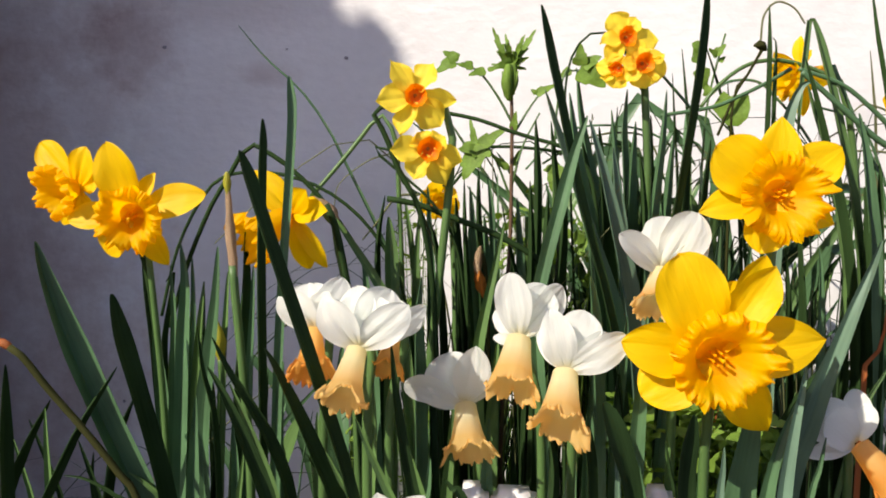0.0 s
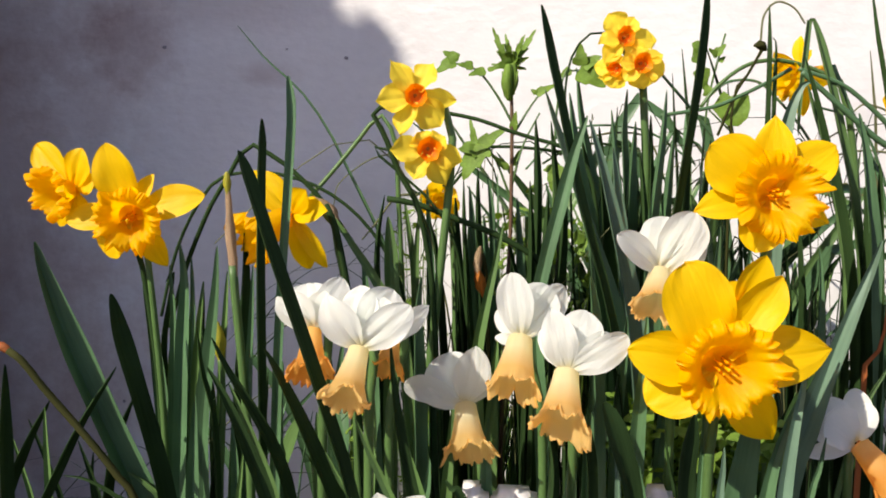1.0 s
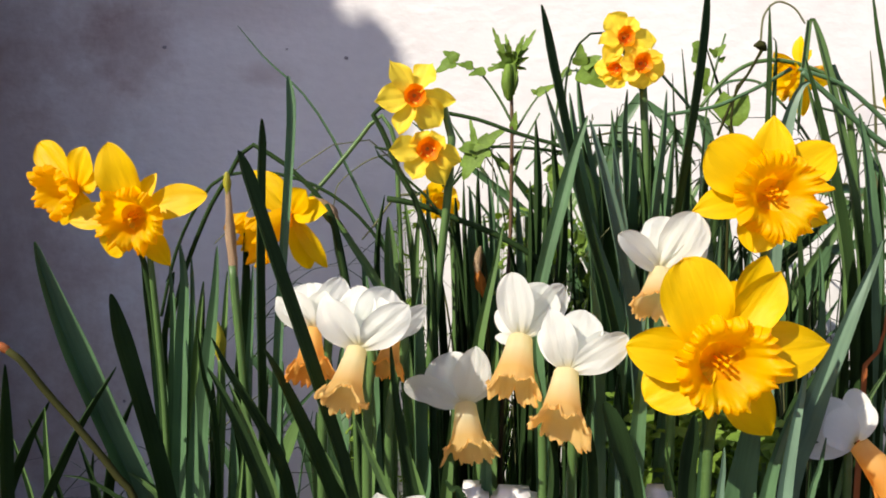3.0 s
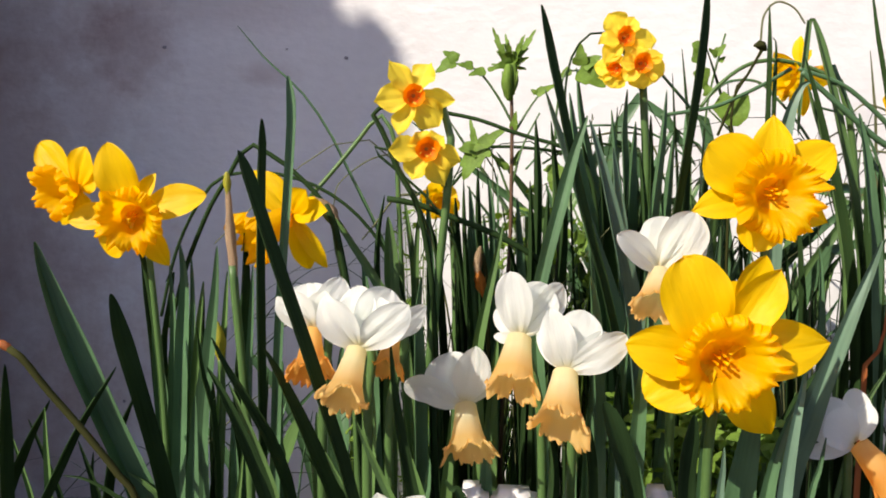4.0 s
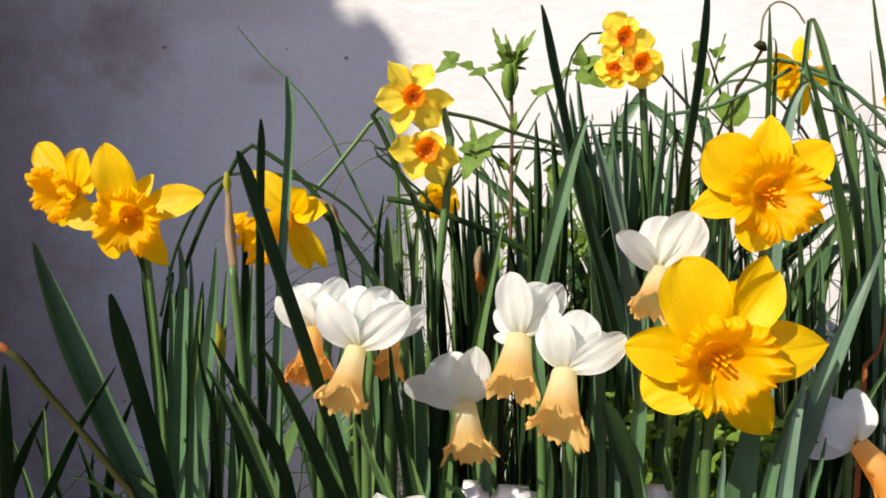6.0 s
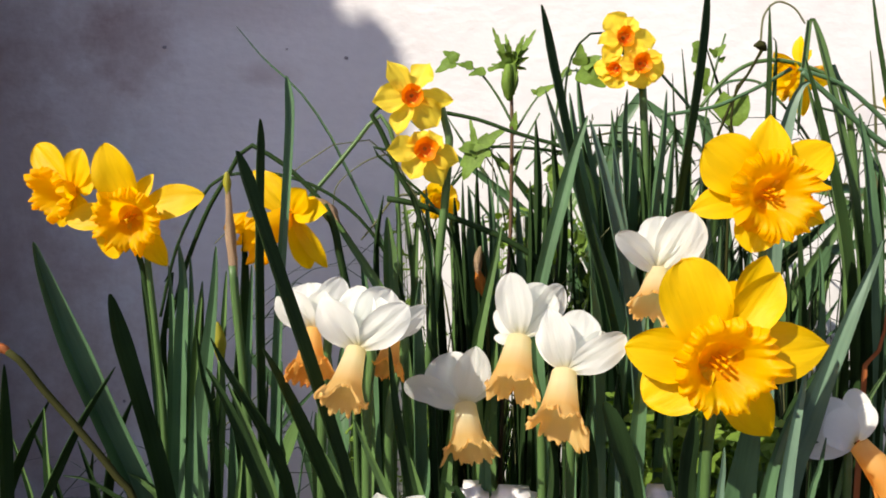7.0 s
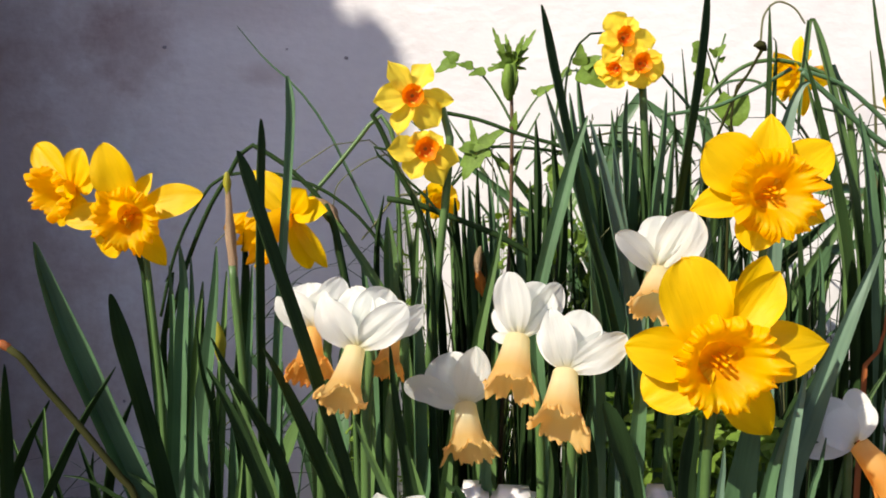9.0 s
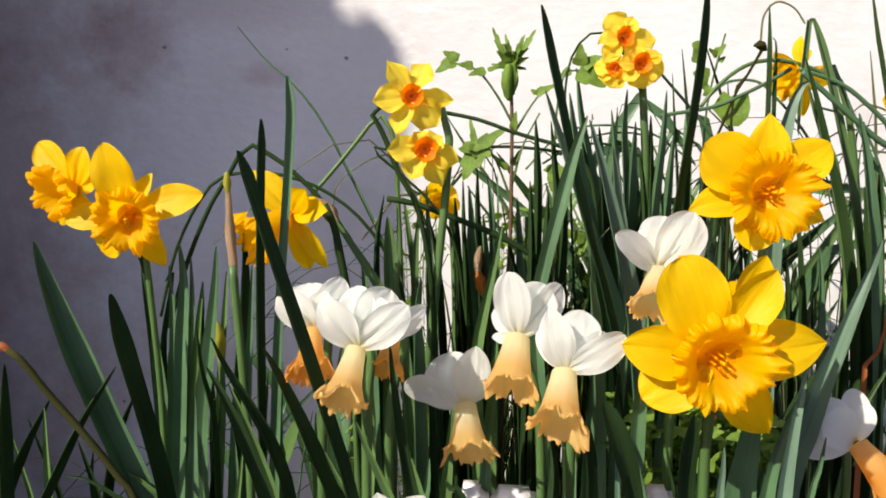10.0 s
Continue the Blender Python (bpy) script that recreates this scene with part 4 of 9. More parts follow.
leaf(clump_am, [(-0.0261, 0.6, -0.004), (-0.0252, 0.6, 0.1753), (-0.022, 0.6, 0.3506), (-0.0204, 0.6, 0.3957), (-0.0172, 0.6, 0.4268)], 0.0066, 0, M_GREEN)
leaf(clump_am, [(0.0036, 0.62, -0.004), (0.003, 0.62, 0.1305), (0.0005, 0.62, 0.261), (-0.0019, 0.62, 0.3281), (-0.0055, 0.62, 0.3797), (-0.011, 0.62, 0.4074)], 0.0151, 70, M_SHADED_GREEN, fold=.45)
leaf(clump_am, [(0.0368, 0.62, -0.004), (0.0361, 0.62, 0.1353), (0.0339, 0.62, 0.2707), (0.0315, 0.62, 0.347), (0.0284, 0.62, 0.4028), (0.0277, 0.62, 0.4502)], 0.0151, 70, M_SHADED_GREEN, fold=.45)
leaf(clump_am, [(0.0271, 0.6, -0.004), (0.0264, 0.6, 0.129), (0.0237, 0.6, 0.258), (0.0217, 0.6, 0.314), (0.0174, 0.6, 0.3823), (0.0158, 0.6, 0.4409)], 0.0114, 75, M_SHADED_GREEN, fold=.45)
leaf(clump_am, [(0.0269, 0.62, -0.004), (0.025, 0.62, 0.1546), (0.0177, 0.62, 0.3091), (0.0129, 0.62, 0.3657), (0.0073, 0.62, 0.4028)], 0.0148, 60, M_SHADED_GREEN)
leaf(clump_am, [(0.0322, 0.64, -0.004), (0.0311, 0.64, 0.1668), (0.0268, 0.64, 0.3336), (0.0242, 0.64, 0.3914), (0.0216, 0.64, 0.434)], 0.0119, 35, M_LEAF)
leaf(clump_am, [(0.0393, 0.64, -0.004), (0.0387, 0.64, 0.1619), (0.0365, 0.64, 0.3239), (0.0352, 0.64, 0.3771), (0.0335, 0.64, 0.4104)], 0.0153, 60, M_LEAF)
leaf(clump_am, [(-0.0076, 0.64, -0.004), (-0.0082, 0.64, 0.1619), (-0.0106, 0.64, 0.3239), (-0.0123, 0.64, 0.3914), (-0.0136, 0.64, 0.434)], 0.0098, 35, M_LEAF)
leaf(clump_am, [(0.0173, 0.63, -0.004), (0.0164, 0.63, 0.163), (0.0132, 0.63, 0.326), (0.0112, 0.63, 0.3831), (0.0097, 0.63, 0.4252)], 0.0151, 60, M_SHADED_GREEN)
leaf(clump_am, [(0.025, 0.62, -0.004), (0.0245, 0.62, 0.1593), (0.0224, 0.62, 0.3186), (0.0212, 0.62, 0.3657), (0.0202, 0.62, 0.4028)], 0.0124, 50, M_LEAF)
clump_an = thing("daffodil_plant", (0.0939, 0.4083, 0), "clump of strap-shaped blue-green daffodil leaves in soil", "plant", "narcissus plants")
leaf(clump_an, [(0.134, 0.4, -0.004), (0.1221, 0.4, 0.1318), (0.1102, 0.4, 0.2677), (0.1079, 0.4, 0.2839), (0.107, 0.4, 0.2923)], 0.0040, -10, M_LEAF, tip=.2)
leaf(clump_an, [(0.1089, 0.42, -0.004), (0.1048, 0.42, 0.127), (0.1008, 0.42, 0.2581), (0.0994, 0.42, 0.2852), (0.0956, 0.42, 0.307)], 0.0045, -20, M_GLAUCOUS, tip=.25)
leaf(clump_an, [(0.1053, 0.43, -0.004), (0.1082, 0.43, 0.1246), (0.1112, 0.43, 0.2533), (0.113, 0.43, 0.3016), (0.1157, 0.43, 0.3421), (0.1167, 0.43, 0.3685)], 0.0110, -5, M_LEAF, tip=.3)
leaf(clump_an, [(0.0895, 0.4, -0.004), (0.0856, 0.4, 0.1318), (0.0817, 0.4, 0.2677), (0.0805, 0.4, 0.2935), (0.0782, 0.4, 0.3152)], 0.0082, 40, M_SHADED_GREEN, fold=.35, tip=.06, blunt=.5)
leaf(clump_an, [(0.1408, 0.385, -0.004), (0.1208, 0.385, 0.1355), (0.1007, 0.385, 0.2749), (0.0933, 0.385, 0.3059), (0.0869, 0.385, 0.3243), (0.0832, 0.385, 0.3328)], 0.0135, 35, M_SHADED_GREEN, fold=.35, tip=.05, blunt=.5)
leaf(clump_an, [(0.0591, 0.42, -0.004), (0.0598, 0.42, 0.1256), (0.0622, 0.42, 0.2512), (0.0633, 0.42, 0.2818), (0.0604, 0.42, 0.302)], 0.0238, 68, M_SHADED_GREEN, fold=.45)
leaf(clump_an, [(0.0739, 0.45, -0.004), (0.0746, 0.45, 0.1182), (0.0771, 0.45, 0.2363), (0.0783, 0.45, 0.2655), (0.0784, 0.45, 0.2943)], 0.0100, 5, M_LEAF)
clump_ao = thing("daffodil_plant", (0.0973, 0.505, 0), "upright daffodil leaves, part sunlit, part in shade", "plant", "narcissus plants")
leaf(clump_ao, [(0.0659, 0.57, -0.004), (0.0667, 0.57, 0.1385), (0.0697, 0.57, 0.277), (0.0728, 0.57, 0.3561), (0.0765, 0.57, 0.3947), (0.0779, 0.57, 0.4327)], 0.0231, 70, M_SHADED_GREEN, fold=.45)
leaf(clump_ao, [(0.1411, 0.5, -0.004), (0.1366, 0.5, 0.1537), (0.1198, 0.5, 0.3073), (0.1076, 0.5, 0.3689), (0.0946, 0.5, 0.4139), (0.0834, 0.5, 0.4579), (0.0746, 0.5, 0.4975), (0.068, 0.5, 0.5258), (0.0621, 0.5, 0.5543)], 0.0088, 48, M_SHADED_GREEN, fold=.45, tip=.04, blunt=.5)
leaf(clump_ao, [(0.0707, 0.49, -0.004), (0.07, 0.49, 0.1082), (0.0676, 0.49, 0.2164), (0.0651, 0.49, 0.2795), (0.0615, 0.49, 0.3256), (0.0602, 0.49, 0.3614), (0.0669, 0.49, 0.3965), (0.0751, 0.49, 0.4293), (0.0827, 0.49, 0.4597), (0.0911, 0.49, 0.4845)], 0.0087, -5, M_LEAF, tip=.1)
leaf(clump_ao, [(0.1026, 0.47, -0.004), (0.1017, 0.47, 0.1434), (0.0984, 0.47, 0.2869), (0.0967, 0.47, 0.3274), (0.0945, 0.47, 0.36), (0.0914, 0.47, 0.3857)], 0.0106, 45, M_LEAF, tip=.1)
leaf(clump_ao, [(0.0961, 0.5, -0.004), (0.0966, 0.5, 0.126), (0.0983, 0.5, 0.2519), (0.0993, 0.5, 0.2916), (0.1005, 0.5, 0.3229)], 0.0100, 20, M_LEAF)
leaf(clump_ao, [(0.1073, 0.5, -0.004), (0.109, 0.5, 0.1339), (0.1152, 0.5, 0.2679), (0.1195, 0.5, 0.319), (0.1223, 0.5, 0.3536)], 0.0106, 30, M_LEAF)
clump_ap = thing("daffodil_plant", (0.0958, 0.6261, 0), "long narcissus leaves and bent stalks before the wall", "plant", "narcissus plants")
stalk(clump_ap, [(0.1217, 0.58, -0.004), (0.1144, 0.58, 0.1683), (0.0874, 0.58, 0.3366), (0.0759, 0.58, 0.3762), (0.052, 0.58, 0.3935), (0.0326, 0.58, 0.403), (0.0069, 0.58, 0.4129), (-0.0188, 0.58, 0.4228), (-0.0423, 0.58, 0.4271)], 0.0028, M_SHADED_GREEN, 0.0023)
stalk(clump_ap, [(0.1259, 0.7, 0.4596), (0.09, 0.7, 0.4647), (0.0542, 0.7, 0.4672), (0.0338, 0.7, 0.4622), (-0.0021, 0.7, 0.4239), (-0.0329, 0.7, 0.4316), (-0.0481, 0.7, 0.4622)], 0.0015, M_SHADED_GREEN, 0.0013)
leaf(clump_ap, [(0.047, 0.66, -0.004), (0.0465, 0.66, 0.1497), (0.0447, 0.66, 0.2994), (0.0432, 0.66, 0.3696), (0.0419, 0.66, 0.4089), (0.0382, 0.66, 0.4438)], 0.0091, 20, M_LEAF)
leaf(clump_ap, [(0.0703, 0.6, -0.004), (0.0707, 0.6, 0.157), (0.0723, 0.6, 0.314), (0.0735, 0.6, 0.3823), (0.0736, 0.6, 0.4356), (0.0715, 0.6, 0.487)], 0.0162, 70, M_SHADED_GREEN, fold=.45, tip=.1)
leaf(clump_ap, [(0.0615, 0.58, -0.004), (0.0621, 0.58, 0.1369), (0.0643, 0.58, 0.2738), (0.0667, 0.58, 0.3543), (0.067, 0.58, 0.3979), (0.0656, 0.58, 0.4407)], 0.0188, 72, M_SHADED_GREEN, fold=.45)
leaf(clump_ap, [(0.0758, 0.6, -0.004), (0.0732, 0.6, 0.157), (0.0637, 0.6, 0.314), (0.0586, 0.6, 0.3597), (0.0516, 0.6, 0.3913)], 0.0129, 60, M_SHADED_GREEN, fold=.45)
leaf(clump_ap, [(0.1092, 0.64, -0.004), (0.1068, 0.64, 0.1957), (0.0976, 0.64, 0.3914), (0.0928, 0.64, 0.448), (0.0889, 0.64, 0.4874)], 0.0123, 60, M_SHADED_GREEN)
leaf(clump_ap, [(0.0676, 0.62, -0.004), (0.0662, 0.62, 0.1498), (0.0613, 0.62, 0.2995), (0.0584, 0.62, 0.347), (0.0557, 0.62, 0.3843)], 0.0193, 60, M_SHADED_GREEN)
stalk(clump_ap, [(0.118, 0.63, -0.004), (0.1149, 0.63, 0.2241), (0.1034, 0.63, 0.4482), (0.0987, 0.63, 0.4982), (0.1004, 0.63, 0.5273), (0.1069, 0.63, 0.5451), (0.1179, 0.63, 0.5561), (0.1301, 0.63, 0.557)], 0.0012, M_SHADED_GREEN, 0.0009)
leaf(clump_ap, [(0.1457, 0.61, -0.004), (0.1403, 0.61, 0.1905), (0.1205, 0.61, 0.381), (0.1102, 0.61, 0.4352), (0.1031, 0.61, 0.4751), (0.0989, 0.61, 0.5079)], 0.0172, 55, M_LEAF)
leaf(clump_ap, [(0.1416, 0.64, -0.004), (0.1383, 0.64, 0.1909), (0.1263, 0.64, 0.3819), (0.1204, 0.64, 0.434), (0.1148, 0.64, 0.4712)], 0.0230, 60, M_SHADED_GREEN)
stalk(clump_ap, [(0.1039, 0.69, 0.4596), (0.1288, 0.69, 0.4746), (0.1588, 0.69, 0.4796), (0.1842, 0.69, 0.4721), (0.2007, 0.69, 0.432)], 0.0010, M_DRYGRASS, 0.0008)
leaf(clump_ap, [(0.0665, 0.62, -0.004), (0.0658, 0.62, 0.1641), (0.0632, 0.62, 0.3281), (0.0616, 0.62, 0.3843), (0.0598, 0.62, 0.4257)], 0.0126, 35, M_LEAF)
leaf(clump_ap, [(0.0826, 0.6, -0.004), (0.0843, 0.6, 0.1708), (0.0903, 0.6, 0.3415), (0.0938, 0.6, 0.3957), (0.0952, 0.6, 0.4356)], 0.0187, 60, M_SHADED_GREEN)
clump_aq = thing("daffodil_plant", (0.168, 0.424, 0), "clump of strap-shaped blue-green daffodil leaves in soil", "plant", "narcissus plants")
leaf(clump_aq, [(0.1307, 0.47, -0.004), (0.1338, 0.47, 0.115), (0.1368, 0.47, 0.234), (0.14, 0.47, 0.3091), (0.1431, 0.47, 0.36)], 0.0092, 10, M_LEAF)
leaf(clump_aq, [(0.182, 0.43, -0.004), (0.1985, 0.43, 0.1246), (0.215, 0.43, 0.2533), (0.2202, 0.43, 0.2776), (0.223, 0.43, 0.2965)], 0.0059, -10, M_LEAF, tip=.3)
leaf(clump_aq, [(0.1546, 0.42, -0.004), (0.1696, 0.42, 0.127), (0.1847, 0.42, 0.2581), (0.1918, 0.42, 0.2953), (0.2011, 0.42, 0.3238)], 0.0083, -10, M_LEAF, tip=.2)
leaf(clump_aq, [(0.1713, 0.4, -0.004), (0.1785, 0.4, 0.1318), (0.1858, 0.4, 0.2677), (0.1892, 0.4, 0.3063), (0.1931, 0.4, 0.3347), (0.1946, 0.4, 0.3503)], 0.0109, -5, M_GLAUCOUS, tip=.4)
leaf(clump_aq, [(0.1662, 0.45, -0.004), (0.174, 0.45, 0.1198), (0.1818, 0.45, 0.2437), (0.1857, 0.45, 0.2799), (0.1906, 0.45, 0.3191)], 0.0198, -10, M_LEAF, fold=.3)
leaf(clump_aq, [(0.1413, 0.4, -0.004), (0.1462, 0.4, 0.1318), (0.1511, 0.4, 0.2677), (0.1522, 0.4, 0.2855), (0.1526, 0.4, 0.3025)], 0.0058, -15, M_GLAUCOUS, fold=.8, tip=.2)
leaf(clump_aq, [(0.145, 0.42, -0.004), (0.1463, 0.42, 0.127), (0.1476, 0.42, 0.2581), (0.1482, 0.42, 0.2919), (0.1486, 0.42, 0.3285)], 0.0057, -5, M_LEAF)
leaf(clump_aq, [(0.1254, 0.385, -0.004), (0.1262, 0.385, 0.1355), (0.127, 0.385, 0.2749), (0.1272, 0.385, 0.2998), (0.1303, 0.385, 0.3261)], 0.0123, 30, M_SHADED_GREEN, fold=.4, tip=.05, blunt=.5)
leaf(clump_aq, [(0.1707, 0.44, -0.004), (0.1558, 0.44, 0.1222), (0.141, 0.44, 0.2485), (0.1368, 0.44, 0.2698), (0.1327, 0.44, 0.2909)], 0.0037, 60, M_SHADED_GREEN)
clump_ar = thing("daffodil_plant", (0.1597, 0.535, 0), "upright daffodil leaves, part sunlit, part in shade", "plant", "narcissus plants")
leaf(clump_ar, [(0.1574, 0.56, -0.004), (0.1533, 0.56, 0.1445), (0.1384, 0.56, 0.289), (0.1275, 0.56, 0.3473), (0.1105, 0.56, 0.3938), (0.0962, 0.56, 0.4393), (0.0819, 0.56, 0.4799), (0.0733, 0.56, 0.506)], 0.0214, 60, M_LEAF, fold=.3)
leaf(clump_ar, [(0.1554, 0.54, -0.004), (0.1519, 0.54, 0.1559), (0.1391, 0.54, 0.3119), (0.1305, 0.54, 0.3698), (0.1213, 0.54, 0.4102), (0.1116, 0.54, 0.4499), (0.1017, 0.54, 0.4843)], 0.0192, 40, M_GLAUCOUS, tip=.3)
leaf(clump_ar, [(0.1552, 0.57, -0.004), (0.155, 0.57, 0.1606), (0.1545, 0.57, 0.3213), (0.1541, 0.57, 0.3862), (0.1576, 0.57, 0.4327), (0.1613, 0.57, 0.47), (0.1633, 0.57, 0.5068)], 0.0126, 50, M_LEAF)
leaf(clump_ar, [(0.1338, 0.48, -0.004), (0.1356, 0.48, 0.1863), (0.142, 0.48, 0.3725), (0.1448, 0.48, 0.4157), (0.1492, 0.48, 0.4475), (0.1541, 0.48, 0.4857), (0.1583, 0.48, 0.5265), (0.1601, 0.48, 0.5665)], 0.0075, 38, M_SHADED_GREEN, fold=.45, tip=.04)
leaf(clump_ar, [(0.1987, 0.56, -0.004), (0.1991, 0.56, 0.1619), (0.2007, 0.56, 0.3237), (0.2016, 0.56, 0.3791), (0.2033, 0.56, 0.4083)], 0.0095, 20, M_LEAF)
leaf(clump_ar, [(0.1575, 0.5, -0.004), (0.1575, 0.5, 0.1057), (0.1574, 0.5, 0.2115), (0.1574, 0.5, 0.2758), (0.1573, 0.5, 0.319)], 0.0108, 60, M_SHADED_GREEN, fold=.45)
clump_as = thing("daffodil_plant", (0.1701, 0.6184, 0), "long narcissus leaves and bent stalks before the wall", "plant", "narcissus plants")
stalk(clump_as, [(0.1549, 0.63, -0.004), (0.1493, 0.63, 0.1963), (0.1288, 0.63, 0.3925), (0.1182, 0.63, 0.4482), (0.0994, 0.63, 0.4656), (0.0809, 0.63, 0.4711), (0.0555, 0.63, 0.4788), (0.0302, 0.63, 0.4879), (0.0096, 0.63, 0.4924), (-0.0087, 0.63, 0.4955)], 0.0021, M_SHADED_GREEN, 0.0016)
leaf(clump_as, [(0.1633, 0.66, -0.004), (0.1584, 0.66, 0.1848), (0.1403, 0.66, 0.3696), (0.129, 0.66, 0.4332), (0.1181, 0.66, 0.4859), (0.1123, 0.66, 0.5329)], 0.0143, 55, M_LEAF)
leaf(clump_as, [(0.1522, 0.6, -0.004), (0.1504, 0.6, 0.1708), (0.1437, 0.6, 0.3415), (0.1393, 0.6, 0.4047), (0.1344, 0.6, 0.4531), (0.1298, 0.6, 0.4943)], 0.0129, 60, M_LEAF)
leaf(clump_as, [(0.1581, 0.62, -0.004), (0.1568, 0.62, 0.1735), (0.152, 0.62, 0.347), (0.1476, 0.62, 0.4348), (0.1444, 0.62, 0.4798), (0.1462, 0.62, 0.5118)], 0.0132, 40, M_LEAF)
leaf(clump_as, [(0.1437, 0.68, -0.004), (0.1448, 0.68, 0.1936), (0.1491, 0.68, 0.3872), (0.1514, 0.68, 0.4473), (0.1524, 0.68, 0.5013)], 0.0110, 70, M_SHADED_GREEN, fold=.45)
leaf(clump_as, [(0.1744, 0.6, -0.004), (0.1739, 0.6, 0.1753), (0.1722, 0.6, 0.3506), (0.1712, 0.6, 0.4047), (0.1678, 0.6, 0.44)], 0.0258, 60, M_LEAF)
leaf(clump_as, [(0.1937, 0.62, -0.004), (0.194, 0.62, 0.1782), (0.1952, 0.62, 0.3564), (0.1958, 0.62, 0.412), (0.198, 0.62, 0.4484)], 0.0223, 60, M_LEAF)
leaf(clump_as, [(0.1598, 0.63, -0.004), (0.1595, 0.63, 0.1726), (0.1582, 0.63, 0.3452), (0.1574, 0.63, 0.4019), (0.16, 0.63, 0.439)], 0.0113, 30, M_LEAF)
leaf(clump_as, [(0.1813, 0.6, -0.004), (0.1826, 0.6, 0.1979), (0.1875, 0.6, 0.3957), (0.1899, 0.6, 0.4488), (0.1923, 0.6, 0.487)], 0.0158, 60, M_SHADED_GREEN)
leaf(clump_as, [(0.1652, 0.6, -0.004), (0.1668, 0.6, 0.1934), (0.1727, 0.6, 0.3868), (0.1754, 0.6, 0.4356), (0.1784, 0.6, 0.4757)], 0.0170, 55, M_LEAF)
leaf(clump_as, [(0.1664, 0.62, -0.004), (0.1664, 0.62, 0.1922), (0.1665, 0.62, 0.3843), (0.1665, 0.62, 0.4393), (0.1657, 0.62, 0.491)], 0.0163, 60, M_SHADED_GREEN)
leaf(clump_as, [(0.2055, 0.62, -0.004), (0.2064, 0.62, 0.1922), (0.2097, 0.62, 0.3843), (0.2113, 0.62, 0.4348), (0.2143, 0.62, 0.4718)], 0.0121, 55, M_SHADED_GREEN)
leaf(clump_as, [(0.1653, 0.6, -0.004), (0.1639, 0.6, 0.1911), (0.1586, 0.6, 0.3823), (0.1562, 0.6, 0.4312), (0.1526, 0.6, 0.4619)], 0.0144, 60, M_SHADED_GREEN)
leaf(clump_as, [(0.1506, 0.58, -0.004), (0.1475, 0.58, 0.1924), (0.1361, 0.58, 0.3849), (0.1315, 0.58, 0.4279), (0.1274, 0.58, 0.466)], 0.0154, 40, M_GLAUCOUS)
leaf(clump_as, [(0.1469, 0.62, -0.004), (0.1437, 0.62, 0.2014), (0.132, 0.62, 0.4028), (0.1272, 0.62, 0.4484), (0.1245, 0.62, 0.4821)], 0.0165, 40, M_SHADED_GREEN)
leaf(clump_as, [(0.1454, 0.61, -0.004), (0.146, 0.61, 0.1973), (0.1482, 0.61, 0.3947), (0.1493, 0.61, 0.4486), (0.1512, 0.61, 0.4861)], 0.0171, 50, M_LEAF)
stalk(clump_as, [(0.1976, 0.68, 0.4373), (0.172, 0.68, 0.4596), (0.1419, 0.68, 0.4695), (0.1122, 0.68, 0.466), (0.0876, 0.68, 0.4522)], 0.0013, M_SHADED_GREEN, 0.0010)
stalk(clump_as, [(0.2125, 0.6, 0.4749), (0.2242, 0.6, 0.505), (0.2342, 0.6, 0.522), (0.2442, 0.6, 0.5398)], 0.0011, M_BROWN, 0.0009)
leaf(clump_as, [(0.1953, 0.58, -0.004), (0.1952, 0.58, 0.1505), (0.1946, 0.58, 0.3009), (0.1942, 0.58, 0.3543), (0.1959, 0.58, 0.3979)], 0.0089, 20, M_LEAF)
clump_at = thing("daffodil_plant", (0.2121, 0.4838, 0), "clump of strap-shaped blue-green daffodil leaves in soil", "plant", "narcissus plants")
leaf(clump_at, [(0.2121, 0.4838, -0.004), (0.2134, 0.4838, 0.1107), (0.2181, 0.48, 0.2214), (0.221, 0.4758, 0.2582), (0.2337, 0.4717, 0.3012), (0.2448, 0.4675, 0.3372), (0.2526, 0.4633, 0.3667), (0.2599, 0.4592, 0.3936), (0.2623, 0.455, 0.4096)], 0.0146, -10, M_GLAUCOUS, tip=.3)
clump_au = thing("daffodil_plant", (0.2593, 0.5493, 0), "upright daffodil leaves, part sunlit, part in shade", "plant", "narcissus plants")
leaf(clump_au, [(0.2462, 0.57, -0.004), (0.2464, 0.57, 0.1995), (0.2474, 0.57, 0.3989), (0.2478, 0.57, 0.4535), (0.2521, 0.57, 0.4823), (0.2576, 0.57, 0.5019), (0.2637, 0.57, 0.5116), (0.2702, 0.57, 0.5124)], 0.0109, 0, M_GLAUCOUS, tip=.1)
leaf(clump_au, [(0.2088, 0.47, -0.004), (0.2128, 0.46, 0.12), (0.2208, 0.47, 0.2417), (0.227, 0.46, 0.2906), (0.2354, 0.455, 0.3317), (0.2427, 0.45, 0.3643), (0.2536, 0.45, 0.3923)], 0.0120, -10, M_GLAUCOUS, tip=.25)
leaf(clump_au, [(0.2653, 0.53, -0.004), (0.2708, 0.53, 0.124), (0.291, 0.53, 0.2479), (0.3009, 0.53, 0.2815), (0.3116, 0.53, 0.3023), (0.3187, 0.53, 0.3146)], 0.0047, 10, M_GREEN)
leaf(clump_au, [(0.2019, 0.5, -0.004), (0.2052, 0.5, 0.1098), (0.2171, 0.5, 0.2196), (0.2263, 0.5, 0.2659), (0.2416, 0.5, 0.2995), (0.2592, 0.5, 0.3229), (0.2699, 0.5, 0.3441)], 0.0351, 50, M_SHADED_GREEN, fold=.45)
